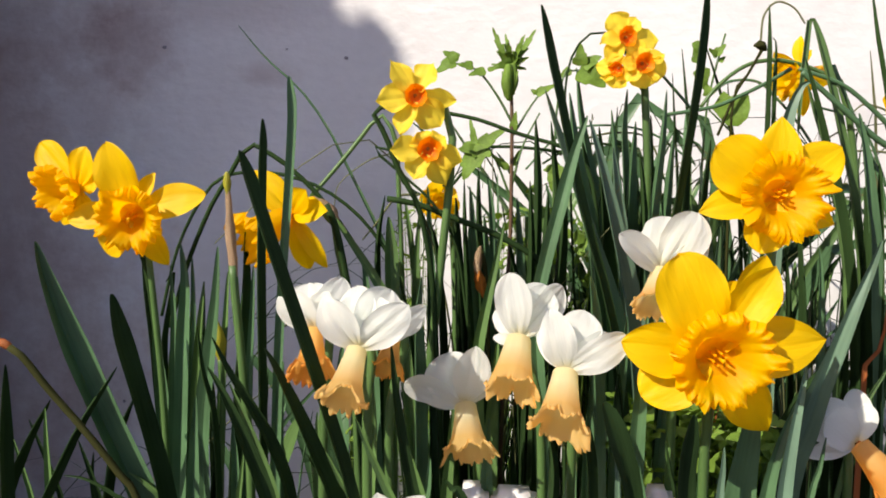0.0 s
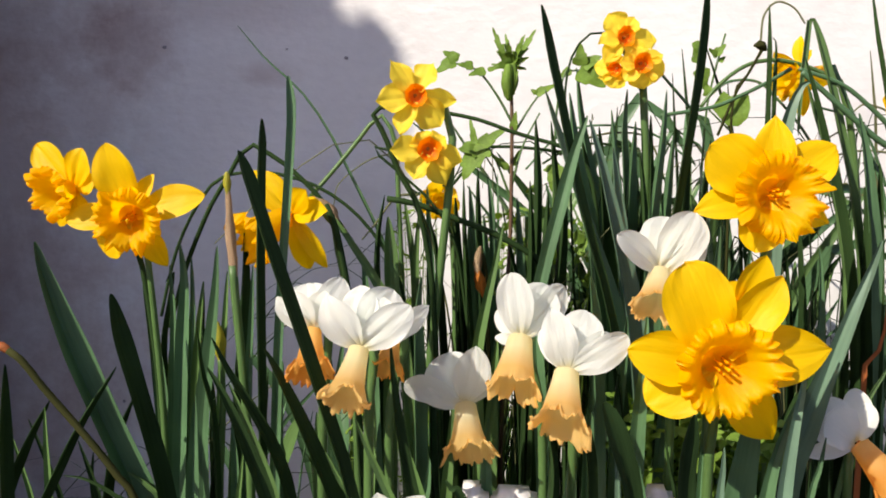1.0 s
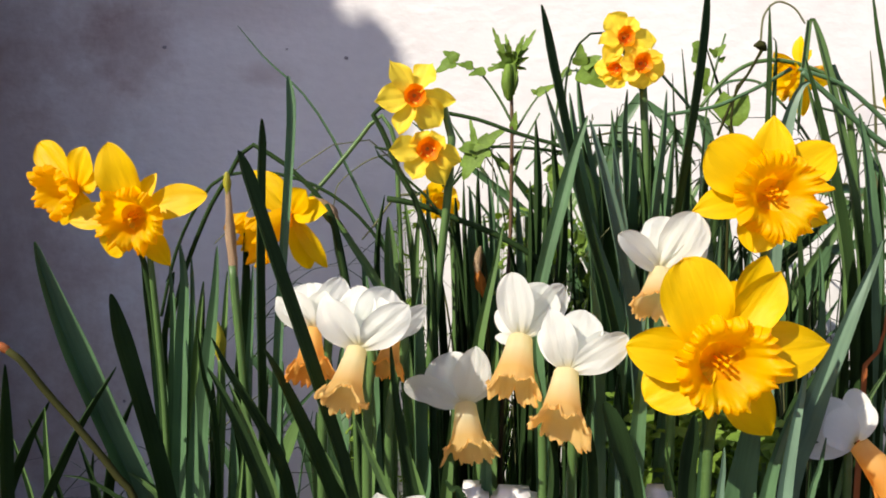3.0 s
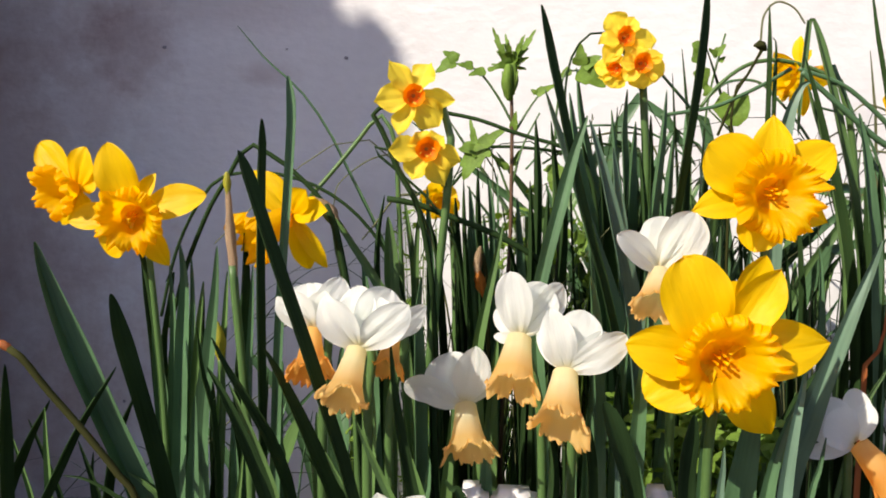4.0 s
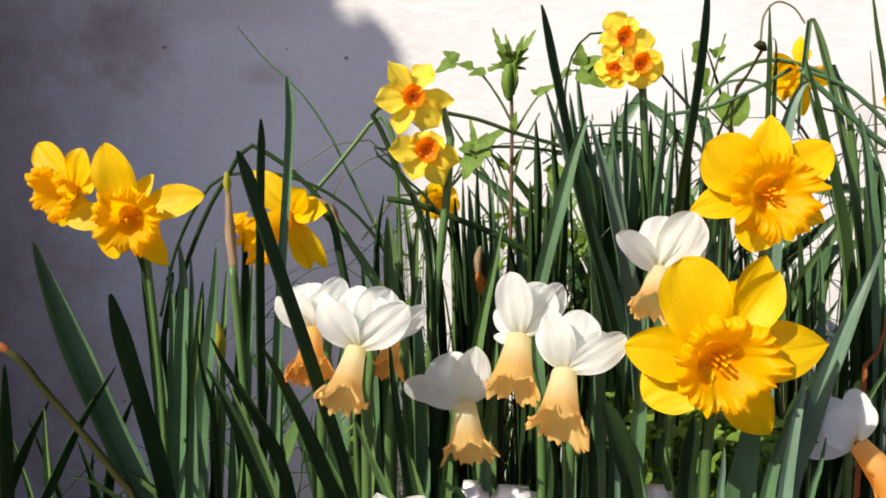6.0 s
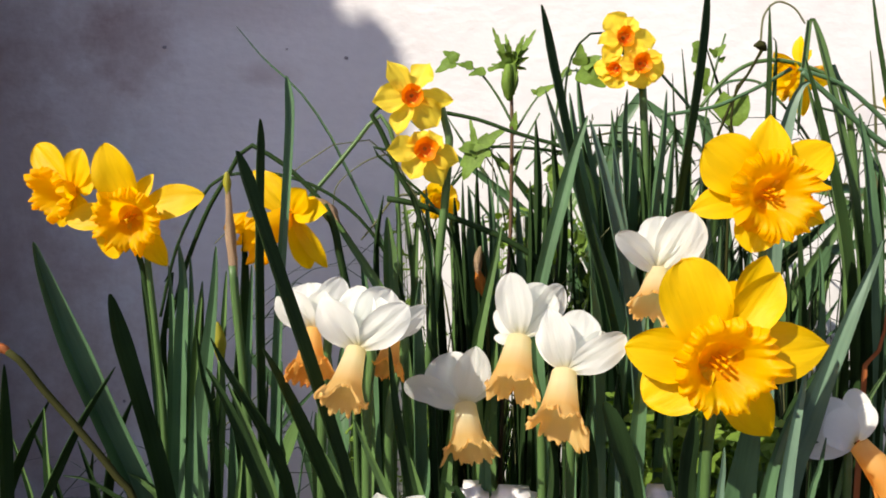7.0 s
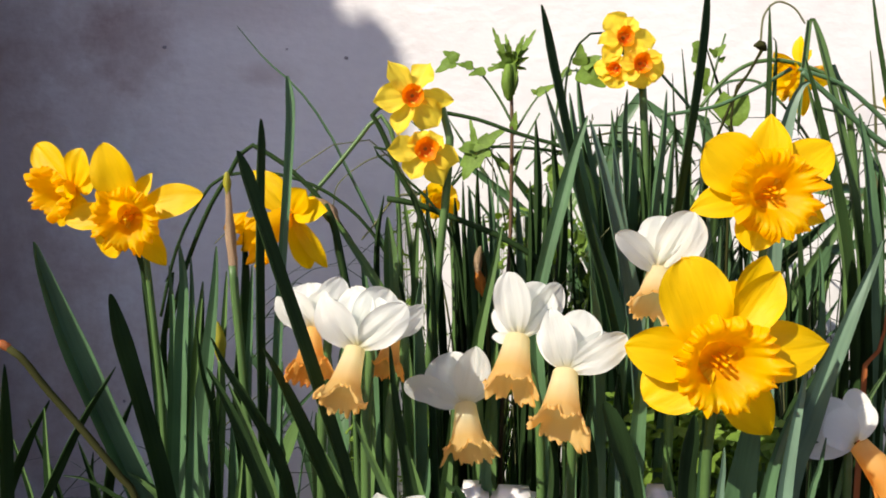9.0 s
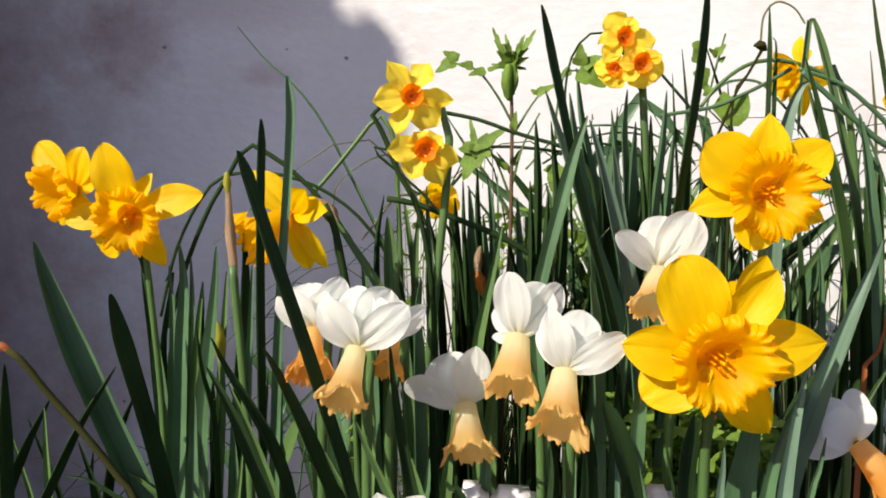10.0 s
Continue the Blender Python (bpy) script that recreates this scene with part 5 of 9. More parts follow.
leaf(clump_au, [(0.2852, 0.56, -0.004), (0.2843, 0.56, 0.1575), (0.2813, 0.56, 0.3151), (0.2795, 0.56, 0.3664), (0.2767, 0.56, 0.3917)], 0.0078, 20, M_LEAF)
leaf(clump_au, [(0.2716, 0.55, -0.004), (0.2697, 0.55, 0.1673), (0.2628, 0.55, 0.3346), (0.2594, 0.55, 0.3805), (0.2564, 0.55, 0.4113)], 0.0193, 72, M_SHADED_GREEN, fold=.45)
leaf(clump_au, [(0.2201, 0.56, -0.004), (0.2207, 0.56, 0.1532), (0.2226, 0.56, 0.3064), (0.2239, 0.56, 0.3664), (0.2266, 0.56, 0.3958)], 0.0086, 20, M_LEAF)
leaf(clump_au, [(0.2788, 0.54, -0.004), (0.2787, 0.54, 0.1002), (0.2784, 0.54, 0.2004), (0.2781, 0.54, 0.2611), (0.2781, 0.54, 0.3077)], 0.0277, 68, M_SHADED_GREEN, fold=.45)
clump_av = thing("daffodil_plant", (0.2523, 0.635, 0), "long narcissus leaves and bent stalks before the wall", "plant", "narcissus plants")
leaf(clump_av, [(0.2171, 0.68, -0.004), (0.217, 0.68, 0.1986), (0.2166, 0.68, 0.3973), (0.2164, 0.68, 0.467), (0.2122, 0.68, 0.511), (0.2068, 0.68, 0.5513)], 0.0065, 60, M_SHADED_GREEN, fold=.45)
leaf(clump_av, [(0.2726, 0.66, -0.004), (0.2692, 0.66, 0.1947), (0.2571, 0.66, 0.3893), (0.2488, 0.66, 0.462), (0.2401, 0.66, 0.4953), (0.2291, 0.66, 0.5282), (0.2184, 0.66, 0.5561)], 0.0041, 40, M_SHADED_GREEN, fold=.45)
leaf(clump_av, [(0.2245, 0.7, -0.004), (0.2225, 0.7, 0.2029), (0.2149, 0.7, 0.4058), (0.2103, 0.7, 0.4723), (0.2051, 0.7, 0.5323)], 0.0031, 40, M_SHADED_GREEN, fold=.45)
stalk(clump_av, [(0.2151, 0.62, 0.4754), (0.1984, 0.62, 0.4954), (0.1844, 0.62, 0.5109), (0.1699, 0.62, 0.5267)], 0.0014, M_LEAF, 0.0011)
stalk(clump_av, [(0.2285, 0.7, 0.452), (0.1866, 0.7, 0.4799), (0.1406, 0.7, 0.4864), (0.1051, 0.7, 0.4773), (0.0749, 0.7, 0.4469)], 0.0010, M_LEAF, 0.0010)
leaf(clump_av, [(0.2462, 0.58, -0.004), (0.2456, 0.58, 0.1924), (0.2438, 0.58, 0.3849), (0.2426, 0.58, 0.4491), (0.2426, 0.58, 0.491), (0.2417, 0.58, 0.5322), (0.2394, 0.58, 0.5694)], 0.0094, 70, M_SHADED_GREEN, fold=.45, tip=.06)
leaf(clump_av, [(0.2674, 0.62, -0.004), (0.2667, 0.62, 0.2332), (0.2643, 0.62, 0.4664), (0.2633, 0.62, 0.5197), (0.2628, 0.62, 0.5459), (0.2598, 0.62, 0.552)], 0.0075, 70, M_SHADED_GREEN, fold=.45, tip=.05)
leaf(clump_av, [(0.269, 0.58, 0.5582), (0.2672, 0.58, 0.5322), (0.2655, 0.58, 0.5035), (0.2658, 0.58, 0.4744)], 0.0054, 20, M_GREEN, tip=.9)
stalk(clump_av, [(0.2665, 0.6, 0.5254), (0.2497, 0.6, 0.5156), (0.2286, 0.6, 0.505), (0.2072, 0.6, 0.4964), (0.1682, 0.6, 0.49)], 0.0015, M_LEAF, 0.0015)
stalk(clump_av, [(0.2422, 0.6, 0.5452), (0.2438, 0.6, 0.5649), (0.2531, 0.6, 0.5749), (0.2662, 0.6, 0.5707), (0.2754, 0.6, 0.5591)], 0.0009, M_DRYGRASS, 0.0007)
leaf(clump_av, [(0.2916, 0.68, -0.004), (0.2854, 0.68, 0.2162), (0.2627, 0.68, 0.4324), (0.2561, 0.68, 0.467), (0.2494, 0.68, 0.5061), (0.2476, 0.68, 0.5245)], 0.0042, 40, M_SHADED_GREEN, fold=.45)
leaf(clump_av, [(0.2866, 0.6, -0.004), (0.2846, 0.6, 0.157), (0.2773, 0.6, 0.314), (0.2735, 0.6, 0.3597), (0.2697, 0.6, 0.3868)], 0.0178, 65, M_SHADED_GREEN, fold=.45)
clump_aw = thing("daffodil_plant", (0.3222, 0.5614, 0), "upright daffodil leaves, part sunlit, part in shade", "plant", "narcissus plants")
leaf(clump_aw, [(0.3129, 0.55, -0.004), (0.3108, 0.55, 0.1503), (0.3031, 0.55, 0.3006), (0.2976, 0.55, 0.3598), (0.2891, 0.55, 0.4093), (0.2759, 0.55, 0.4577), (0.2633, 0.55, 0.5012), (0.2537, 0.55, 0.5285)], 0.0193, 70, M_SHADED_GREEN, fold=.45)
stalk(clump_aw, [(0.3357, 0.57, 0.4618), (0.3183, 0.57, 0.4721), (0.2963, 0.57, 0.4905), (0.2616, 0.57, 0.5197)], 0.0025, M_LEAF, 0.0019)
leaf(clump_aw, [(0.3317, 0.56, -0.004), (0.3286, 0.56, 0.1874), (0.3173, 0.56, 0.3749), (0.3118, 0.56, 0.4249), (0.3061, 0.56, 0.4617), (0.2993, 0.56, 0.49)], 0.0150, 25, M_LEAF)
leaf(clump_aw, [(0.3334, 0.57, -0.004), (0.3324, 0.57, 0.1518), (0.329, 0.57, 0.3037), (0.3265, 0.57, 0.3647), (0.3247, 0.57, 0.4159), (0.3229, 0.57, 0.4535)], 0.0231, 72, M_SHADED_GREEN, fold=.45)
leaf(clump_aw, [(0.3168, 0.56, -0.004), (0.3162, 0.56, 0.1489), (0.3141, 0.56, 0.2977), (0.3128, 0.56, 0.3494), (0.3114, 0.56, 0.4), (0.3069, 0.56, 0.4372)], 0.0227, 70, M_SHADED_GREEN, fold=.45)
leaf(clump_aw, [(0.3036, 0.56, -0.004), (0.3034, 0.56, 0.0954), (0.3026, 0.56, 0.1908), (0.3012, 0.56, 0.2802), (0.3018, 0.56, 0.3237)], 0.0288, 68, M_SHADED_GREEN, fold=.45)
leaf(clump_aw, [(0.3212, 0.56, -0.004), (0.3209, 0.56, 0.0954), (0.3199, 0.56, 0.1908), (0.3182, 0.56, 0.2802), (0.3175, 0.56, 0.3409)], 0.0288, 68, M_SHADED_GREEN, fold=.45)
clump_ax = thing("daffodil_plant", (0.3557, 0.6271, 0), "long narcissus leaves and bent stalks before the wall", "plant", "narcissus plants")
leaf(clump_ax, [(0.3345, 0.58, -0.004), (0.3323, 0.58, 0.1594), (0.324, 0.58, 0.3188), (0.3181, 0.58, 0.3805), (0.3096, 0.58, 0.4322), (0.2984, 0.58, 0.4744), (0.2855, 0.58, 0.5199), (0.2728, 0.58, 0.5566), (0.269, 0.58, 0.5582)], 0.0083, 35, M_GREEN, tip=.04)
leaf(clump_ax, [(0.3675, 0.58, -0.004), (0.3616, 0.58, 0.2246), (0.3404, 0.58, 0.4491), (0.331, 0.58, 0.5035), (0.3214, 0.58, 0.5444), (0.3129, 0.58, 0.5847)], 0.0133, 65, M_SHADED_GREEN, fold=.45)
leaf(clump_ax, [(0.3545, 0.6, -0.004), (0.3443, 0.6, 0.2178), (0.3068, 0.6, 0.4356), (0.2958, 0.6, 0.4705), (0.2855, 0.6, 0.4964), (0.2802, 0.6, 0.5135)], 0.0157, 50, M_GREEN)
stalk(clump_ax, [(0.3593, 0.62, 0.4798), (0.3305, 0.62, 0.5056), (0.3025, 0.62, 0.5232), (0.2751, 0.62, 0.5328), (0.2528, 0.62, 0.5337), (0.2352, 0.62, 0.5276), (0.217, 0.62, 0.5131), (0.2051, 0.62, 0.4976)], 0.0018, M_STEM, 0.0016)
stalk(clump_ax, [(0.3161, 0.66, 0.4668), (0.3004, 0.66, 0.4882), (0.2826, 0.66, 0.5071), (0.2652, 0.66, 0.5212), (0.2413, 0.66, 0.5212), (0.2251, 0.66, 0.5095)], 0.0012, M_LEAF, 0.0012)
stalk(clump_ax, [(0.3785, 0.6, -0.004), (0.3729, 0.6, 0.1911), (0.3524, 0.6, 0.3823), (0.342, 0.6, 0.4356), (0.3265, 0.6, 0.4705), (0.3114, 0.6, 0.5007), (0.2988, 0.6, 0.5284)], 0.0018, M_LEAF, 0.0015)
stalk(clump_ax, [(0.3361, 0.58, 0.4786), (0.3181, 0.58, 0.4952), (0.296, 0.58, 0.5117), (0.2639, 0.58, 0.5232)], 0.0019, M_LEAF, 0.0015)
stalk(clump_ax, [(0.3455, 0.6, 0.4356), (0.3308, 0.6, 0.4705), (0.3166, 0.6, 0.4878), (0.2899, 0.6, 0.4964)], 0.0013, M_LEAF, 0.0009)
stalk(clump_ax, [(0.3701, 0.64, 0.492), (0.3604, 0.64, 0.4979), (0.3462, 0.64, 0.5011), (0.3373, 0.64, 0.4952)], 0.0009, M_DRYGRASS, 0.0007)
stalk(clump_ax, [(0.3669, 0.68, 0.4818), (0.3496, 0.68, 0.4808), (0.3376, 0.68, 0.4744)], 0.0008, M_DRYGRASS, 0.0008)
stalk(clump_ax, [(0.3575, 0.68, 0.4349), (0.3452, 0.68, 0.4324), (0.3383, 0.68, 0.4224)], 0.0008, M_DRYGRASS, 0.0008)
stalk(clump_ax, [(0.3731, 0.68, 0.4249), (0.3534, 0.68, 0.4214), (0.3362, 0.68, 0.4149)], 0.0008, M_DRYGRASS, 0.0008)
leaf(clump_ax, [(0.3995, 0.68, -0.004), (0.3952, 0.68, 0.2384), (0.3796, 0.68, 0.4769), (0.3749, 0.68, 0.5158), (0.3697, 0.68, 0.5494)], 0.0026, 20, M_DRYGRASS)
leaf(clump_ax, [(0.3212, 0.6, -0.004), (0.321, 0.6, 0.1662), (0.32, 0.6, 0.3324), (0.3193, 0.6, 0.3913), (0.3139, 0.6, 0.4268)], 0.0108, 50, M_GREEN)
clump_ay = thing("daffodil_plant", (0.3956, 0.68, 0), "long narcissus leaves and bent stalks before the wall", "plant", "narcissus plants")
stalk(clump_ay, [(0.3956, 0.68, 0.4611), (0.3755, 0.68, 0.4636), (0.3557, 0.68, 0.4621), (0.3411, 0.68, 0.4572)], 0.0010, M_DRYGRASS, 0.0008)

# Leaves behind the flowers, clump by clump up to the wall.
def back_clump(x, y, spread, count, low, high, seed, mats, thin=0.3, wmin=0.009, wmax=0.016, lean=0.3, drooping=0.15):
    rng = random.Random(seed)
    clump = thing("daffodil_plant", (x, y, 0), "dense clump of dark green narcissus leaves near the wall", "plant", "narcissus plants")
    for _ in range(count):
        bx, by = x + rng.gauss(0, spread), y + rng.gauss(0, spread * 0.6)
        by = min(max(by, 0.36), 0.9)
        h = rng.uniform(low, high)
        a, l = rng.uniform(0, 6.283), abs(rng.gauss(0, lean)) * h
        dx, dy = math.cos(a) * l, math.sin(a) * l * 0.5
        dy = min(dy, 0.93 - by)
        droop = rng.random() < drooping
        pts = [(bx, by, -0.004), (bx + dx * 0.12, by + dy * 0.12, h * 0.35), (bx + dx * 0.42, by + dy * 0.42, h * 0.72), (bx + dx, by + dy, h)]
        if droop:
            pts += [(bx + dx * 1.5 + 0.02, by + dy, h * 1.02), (bx + dx * 2.0 + 0.05, by + dy, h * 0.9)]
        w = rng.uniform(0.003, 0.006) if rng.random() < thin else rng.uniform(wmin, wmax)
        part("leaf", blade_mesh(pts, w, rng.uniform(-60, 85), rng.choice(mats), rng.uniform(0.1, 0.4), rng.uniform(0.1, 0.3), 0.001, 14, rng.uniform(-60, 60), (x, y, 0)), clump)
    return clump


GREENS = [M_LEAF, M_LEAF, M_SHADED_GREEN, M_GREEN]
for bx, by, sp, cnt, lo, hi, sd, droop in ((-0.19, 0.72, 0.03, 10, 0.15, 0.26, 101, 0), (-0.10, 0.76, 0.04, 10, 0.18, 0.32, 102, 0), (-0.02, 0.78, 0.04, 8, 0.20, 0.40, 103, 0.1),
                                    (0.07, 0.77, 0.04, 9, 0.25, 0.46, 104, 0.15), (0.15, 0.78, 0.04, 28, 0.28, 0.50, 105, 0.15), (0.23, 0.77, 0.04, 34, 0.28, 0.50, 106, 0.15),
                                    (0.32, 0.77, 0.04, 24, 0.25, 0.50, 107, 0.15), (0.49, 0.77, 0.04, 12, 0.25, 0.52, 109, 0.2),
                                    (0.02, 0.86, 0.06, 5, 0.12, 0.28, 110, 0), (0.18, 0.86, 0.06, 8, 0.12, 0.30, 111, 0.1), (0.36, 0.86, 0.06, 44, 0.10, 0.27, 112, 0.1),
                                    (0.22, 0.62, 0.03, 10, 0.2, 0.32, 114, 0), (0.235, 0.71, 0.035, 16, 0.36, 0.47, 116, 0.1), (0.33, 0.60, 0.03, 10, 0.2, 0.30, 115, 0),
                                    (0.56, 0.82, 0.05, 20, 0.2, 0.46, 113, 0.2)):
    back_clump(bx, by, sp, cnt, lo, hi, sd, GREENS, drooping=droop)


# ---- weeds and ground cover ----
def pointed_leaf(length, width, points, depth, seed, mat=None, bow=0.12, taper=0.75):
    """A leaf along +x with sharp side lobes that sweep towards the tip, folded along the midrib."""
    rng = random.Random(seed)
    n = points * 8
    left, mid, right = [], [], []
    shift = rng.uniform(0, 0.4)
    for k in range(n + 1):
        s = k / n
        w = 0.5 * width * min(1, s * 7) ** 0.6 * (1 - s) ** taper * 1.3
        z = -bow * length * s * s + 0.02 * length * math.sin(s * 9 + seed)
        for side, row in ((1, left), (-1, right)):
            saw = ((s * points + shift * side) % 1.0)
            lobe = 1 - depth * (1 - saw ** 1.6)
            row.append((length * (s + 0.10 * depth * saw * (1 - s)), side * (w * lobe + 0.0003), z + 0.28 * w * lobe))
        mid.append((length * s, 0, z))
    verts, m = left + mid + right, n + 1
    faces = []
    for k in range(n):
        faces += [(k, m + k, m + k + 1, k + 1), (m + k, 2 * m + k, 2 * m + k + 1, m + k + 1)]
    return sheet_mesh("leaf", verts, faces, mat or M_WEED, 0.0004)


def aim(at, direction, up=(0, -0.6, 1)):
    x = Vector(direction).normalized()
    z = Vector(up)
    z = (z - x * z.dot(x)).normalized()
    y = z.cross(x)
    m = Matrix((x, y, z)).transposed().to_4x4()
    m.translation = at
    return m


weed_a = thing("weed", (0.0498, 0.66, 0), "upright weed with reddish stem and toothed green leaves", "weed")
stalk(weed_a, [(0.0498, 0.66, -0.004), (0.0509, 0.66, 0.1598), (0.0549, 0.66, 0.3196), (0.0582, 0.66, 0.3893), (0.0586, 0.66, 0.438), (0.0586, 0.66, 0.4811), (0.0577, 0.66, 0.5188)], 0.0024, M_WEEDSTEM, 0.0015, name="stem")
stalk(weed_a, [(0.0581, 0.66, 0.4882), (0.0459, 0.66, 0.5095), (0.0314, 0.66, 0.5282), (0.0171, 0.66, 0.5352), (-0.0019, 0.66, 0.5366)], 0.0012, M_STEM, 0.0007, name="branch")
stalk(weed_a, [(0.0596, 0.66, 0.4764), (0.0723, 0.66, 0.4977), (0.084, 0.66, 0.5142)], 0.0012, M_STEM, 0.0007, name="branch")
stalk(weed_a, [(0.0587, 0.66, 0.4332), (0.0679, 0.66, 0.4668), (0.082, 0.66, 0.4953)], 0.0012, M_STEM, 0.0007, name="branch")
stalk(weed_a, [(0.0578, 0.66, 0.4235), (0.0464, 0.66, 0.4525), (0.0356, 0.66, 0.4716)], 0.0012, M_STEM, 0.0007, name="branch")
part("leaf", pointed_leaf(0.0347, 0.0299, 3, 0.35, 7), weed_a, "", aim((-0.0171, 0, 0.4697), (-0.4746, -0.2304, -0.8495), (-0.3, -0.9, 0.35)))
part("leaf", pointed_leaf(0.0288, 0.0145, 2, 0.35, 8), weed_a, "", aim((-0.0199, 0, 0.4659), (0.7812, -0.2085, 0.5885), (-0.3, -0.9, 0.35)))
part("leaf", pointed_leaf(0.0259, 0.0067, 2, 0.4, 9), weed_a, "", aim((-0.0219, 0, 0.4678), (-0.2222, 0.1546, 0.9627), (-0.3, -0.9, 0.35)))
part("leaf", pointed_leaf(0.0200, 0.0145, 2, 0.4, 10), weed_a, "", aim((-0.017, 0, 0.463), (-0.9695, -0.2001, 0.1417), (-0.3, -0.9, 0.35)))
part("leaf", pointed_leaf(0.0198, 0.0143, 2, 0.3, 11), weed_a, "", aim((-0.0393, 0, 0.5389), (-0.8608, -0.2016, -0.4672), (-0.3, -0.9, 0.35)))
part("leaf", pointed_leaf(0.0155, 0.0114, 2, 0.35, 12), weed_a, "", aim((-0.0365, 0, 0.5389), (-0.8602, 0, 0.51), (-0.3, -0.9, 0.35)))
part("leaf", pointed_leaf(0.0137, 0.0095, 2, 0.3, 13), weed_a, "", aim((-0.0241, 0, 0.5338), (-0.9464, -0.2928, 0.1366), (-0.3, -0.9, 0.35)))
part("leaf", pointed_leaf(0.0152, 0.0095, 2, 0.3, 14), weed_a, "", aim((-0.0136, 0, 0.5301), (-0.9477, -0.2631, -0.1805), (-0.3, -0.9, 0.35)))
part("leaf", pointed_leaf(0.0127, 0.0043, 1, 0.3, 15), weed_a, "", aim((-0.0127, 0, 0.531), (0.9753, 0, 0.2208), (-0.3, -0.9, 0.35)))
part("leaf", pointed_leaf(0.0368, 0.0105, 4, 0.55, 16), weed_a, "", aim((0.0054, 0, 0.5319), (-0.3852, -0.0543, 0.9212), (-0.3, -0.9, 0.35)))
part("leaf", pointed_leaf(0.0308, 0.0086, 4, 0.55, 17), weed_a, "", aim((0.0078, 0, 0.5329), (-0.1796, 0.1951, 0.9642), (-0.3, -0.9, 0.35)))
part("leaf", pointed_leaf(0.0357, 0.0114, 4, 0.55, 18), weed_a, "", aim((0.0092, 0, 0.5338), (0.4865, -0.056, 0.8719), (-0.3, -0.9, 0.35)))
part("leaf", pointed_leaf(0.0268, 0.0095, 4, 0.5, 19), weed_a, "", aim((0.0082, 0, 0.5347), (0.3048, -0.3728, 0.8764), (-0.3, -0.9, 0.35)))
part("leaf", pointed_leaf(0.0167, 0.0067, 3, 0.5, 20), weed_a, "", aim((0.0078, 0, 0.5329), (0.7801, -0.3593, 0.5123), (-0.3, -0.9, 0.35)))
part("leaf", pointed_leaf(0.0164, 0.0067, 3, 0.5, 21), weed_a, "", aim((0.0064, 0, 0.5319), (-0.8983, -0.3667, 0.2421), (-0.3, -0.9, 0.35)))
part("leaf", pointed_leaf(0.0195, 0.0105, 3, 0.5, 22), weed_a, "", aim((0.0073, 0, 0.5375), (-0.2132, -0.719, 0.6616), (-0.3, -0.9, 0.35)))
part("leaf", pointed_leaf(0.0182, 0.0095, 3, 0.5, 23), weed_a, "", aim((0.0092, 0, 0.5366), (0.1885, -0.661, 0.7263), (-0.3, -0.9, 0.35)))
part("leaf", pointed_leaf(0.0170, 0.0086, 3, 0.5, 24), weed_a, "", aim((0.0073, 0, 0.5338), (-0.599, -0.4698, 0.6484), (-0.3, -0.9, 0.35)))
part("leaf", pointed_leaf(0.0107, 0.0048, 2, 0.4, 25), weed_a, "", aim((0.0101, 0, 0.5338), (0.9846, 0, -0.1749), (-0.3, -0.9, 0.35)))
part("leaf", pointed_leaf(0.0240, 0.0057, 2, 0.3, 26), weed_a, "", aim((0.0057, 0, 0.5066), (-0.2729, -0.3334, 0.9024), (-0.3, -0.9, 0.35)))
part("leaf", pointed_leaf(0.0219, 0.0067, 2, 0.3, 27), weed_a, "", aim((0.0076, 0, 0.5095), (0.1686, -0.4105, 0.8961), (-0.3, -0.9, 0.35)))
part("leaf", pointed_leaf(0.0205, 0.0057, 2, 0.2, 28), weed_a, "", aim((0.0067, 0, 0.5048), (-0.097, -0.4874, 0.8678), (-0.3, -0.9, 0.35)))
part("leaf", pointed_leaf(0.0192, 0.0086, 2, 0.3, 29), weed_a, "", aim((0.0286, 0, 0.5104), (0.8577, -0.2085, 0.47), (-0.3, -0.9, 0.35)))
part("leaf", pointed_leaf(0.0061, 0.0048, 1, 0.2, 30), weed_a, "", aim((0.0295, 0, 0.5113), (-0.7895, 0, 0.6137), (-0.3, -0.9, 0.35)))
part("leaf", pointed_leaf(0.0169, 0.0077, 2, 0.3, 31), weed_a, "", aim((0.0098, 0, 0.4802), (0.0697, -0.3545, 0.9324), (-0.3, -0.9, 0.35)))
part("leaf", pointed_leaf(0.0211, 0.0068, 2, 0.3, 32), weed_a, "", aim((0.0063, 0, 0.4477), (-0.7486, -0.1893, 0.6354), (-0.3, -0.9, 0.35)))
part("leaf", pointed_leaf(0.0182, 0.0058, 2, 0.3, 33), weed_a, "", aim((0.0092, 0, 0.4501), (0.4369, 0.2201, 0.8721), (-0.3, -0.9, 0.35)))
part("bud", spindle_mesh([(0.055, 0.654, 0.5053), (0.0534, 0.654, 0.5183), (0.0547, 0.654, 0.535)], 0.0046, M_WEED, weed_a.location, 0.3, 0.55, 0.5, ridges=0.10), weed_a, "plump green flower bud")
part("bud", spindle_mesh([(0.0585, 0.657, 0.5102), (0.0598, 0.657, 0.5209), (0.0587, 0.657, 0.5362)], 0.0036, M_WEED, weed_a.location, 0.3, 0.6, 0.5, ridges=0.10), weed_a)
weed_b = thing("weed", (0.2364, 0.64, 0), "climbing weed with broad round leaves against wall", "weed")
stalk(weed_b, [(0.2364, 0.64, -0.004), (0.2361, 0.64, 0.1717), (0.2348, 0.64, 0.3434), (0.2338, 0.64, 0.4199), (0.2364, 0.64, 0.4666), (0.2396, 0.64, 0.4988)], 0.0019, M_STEM, 0.0011, name="stem")
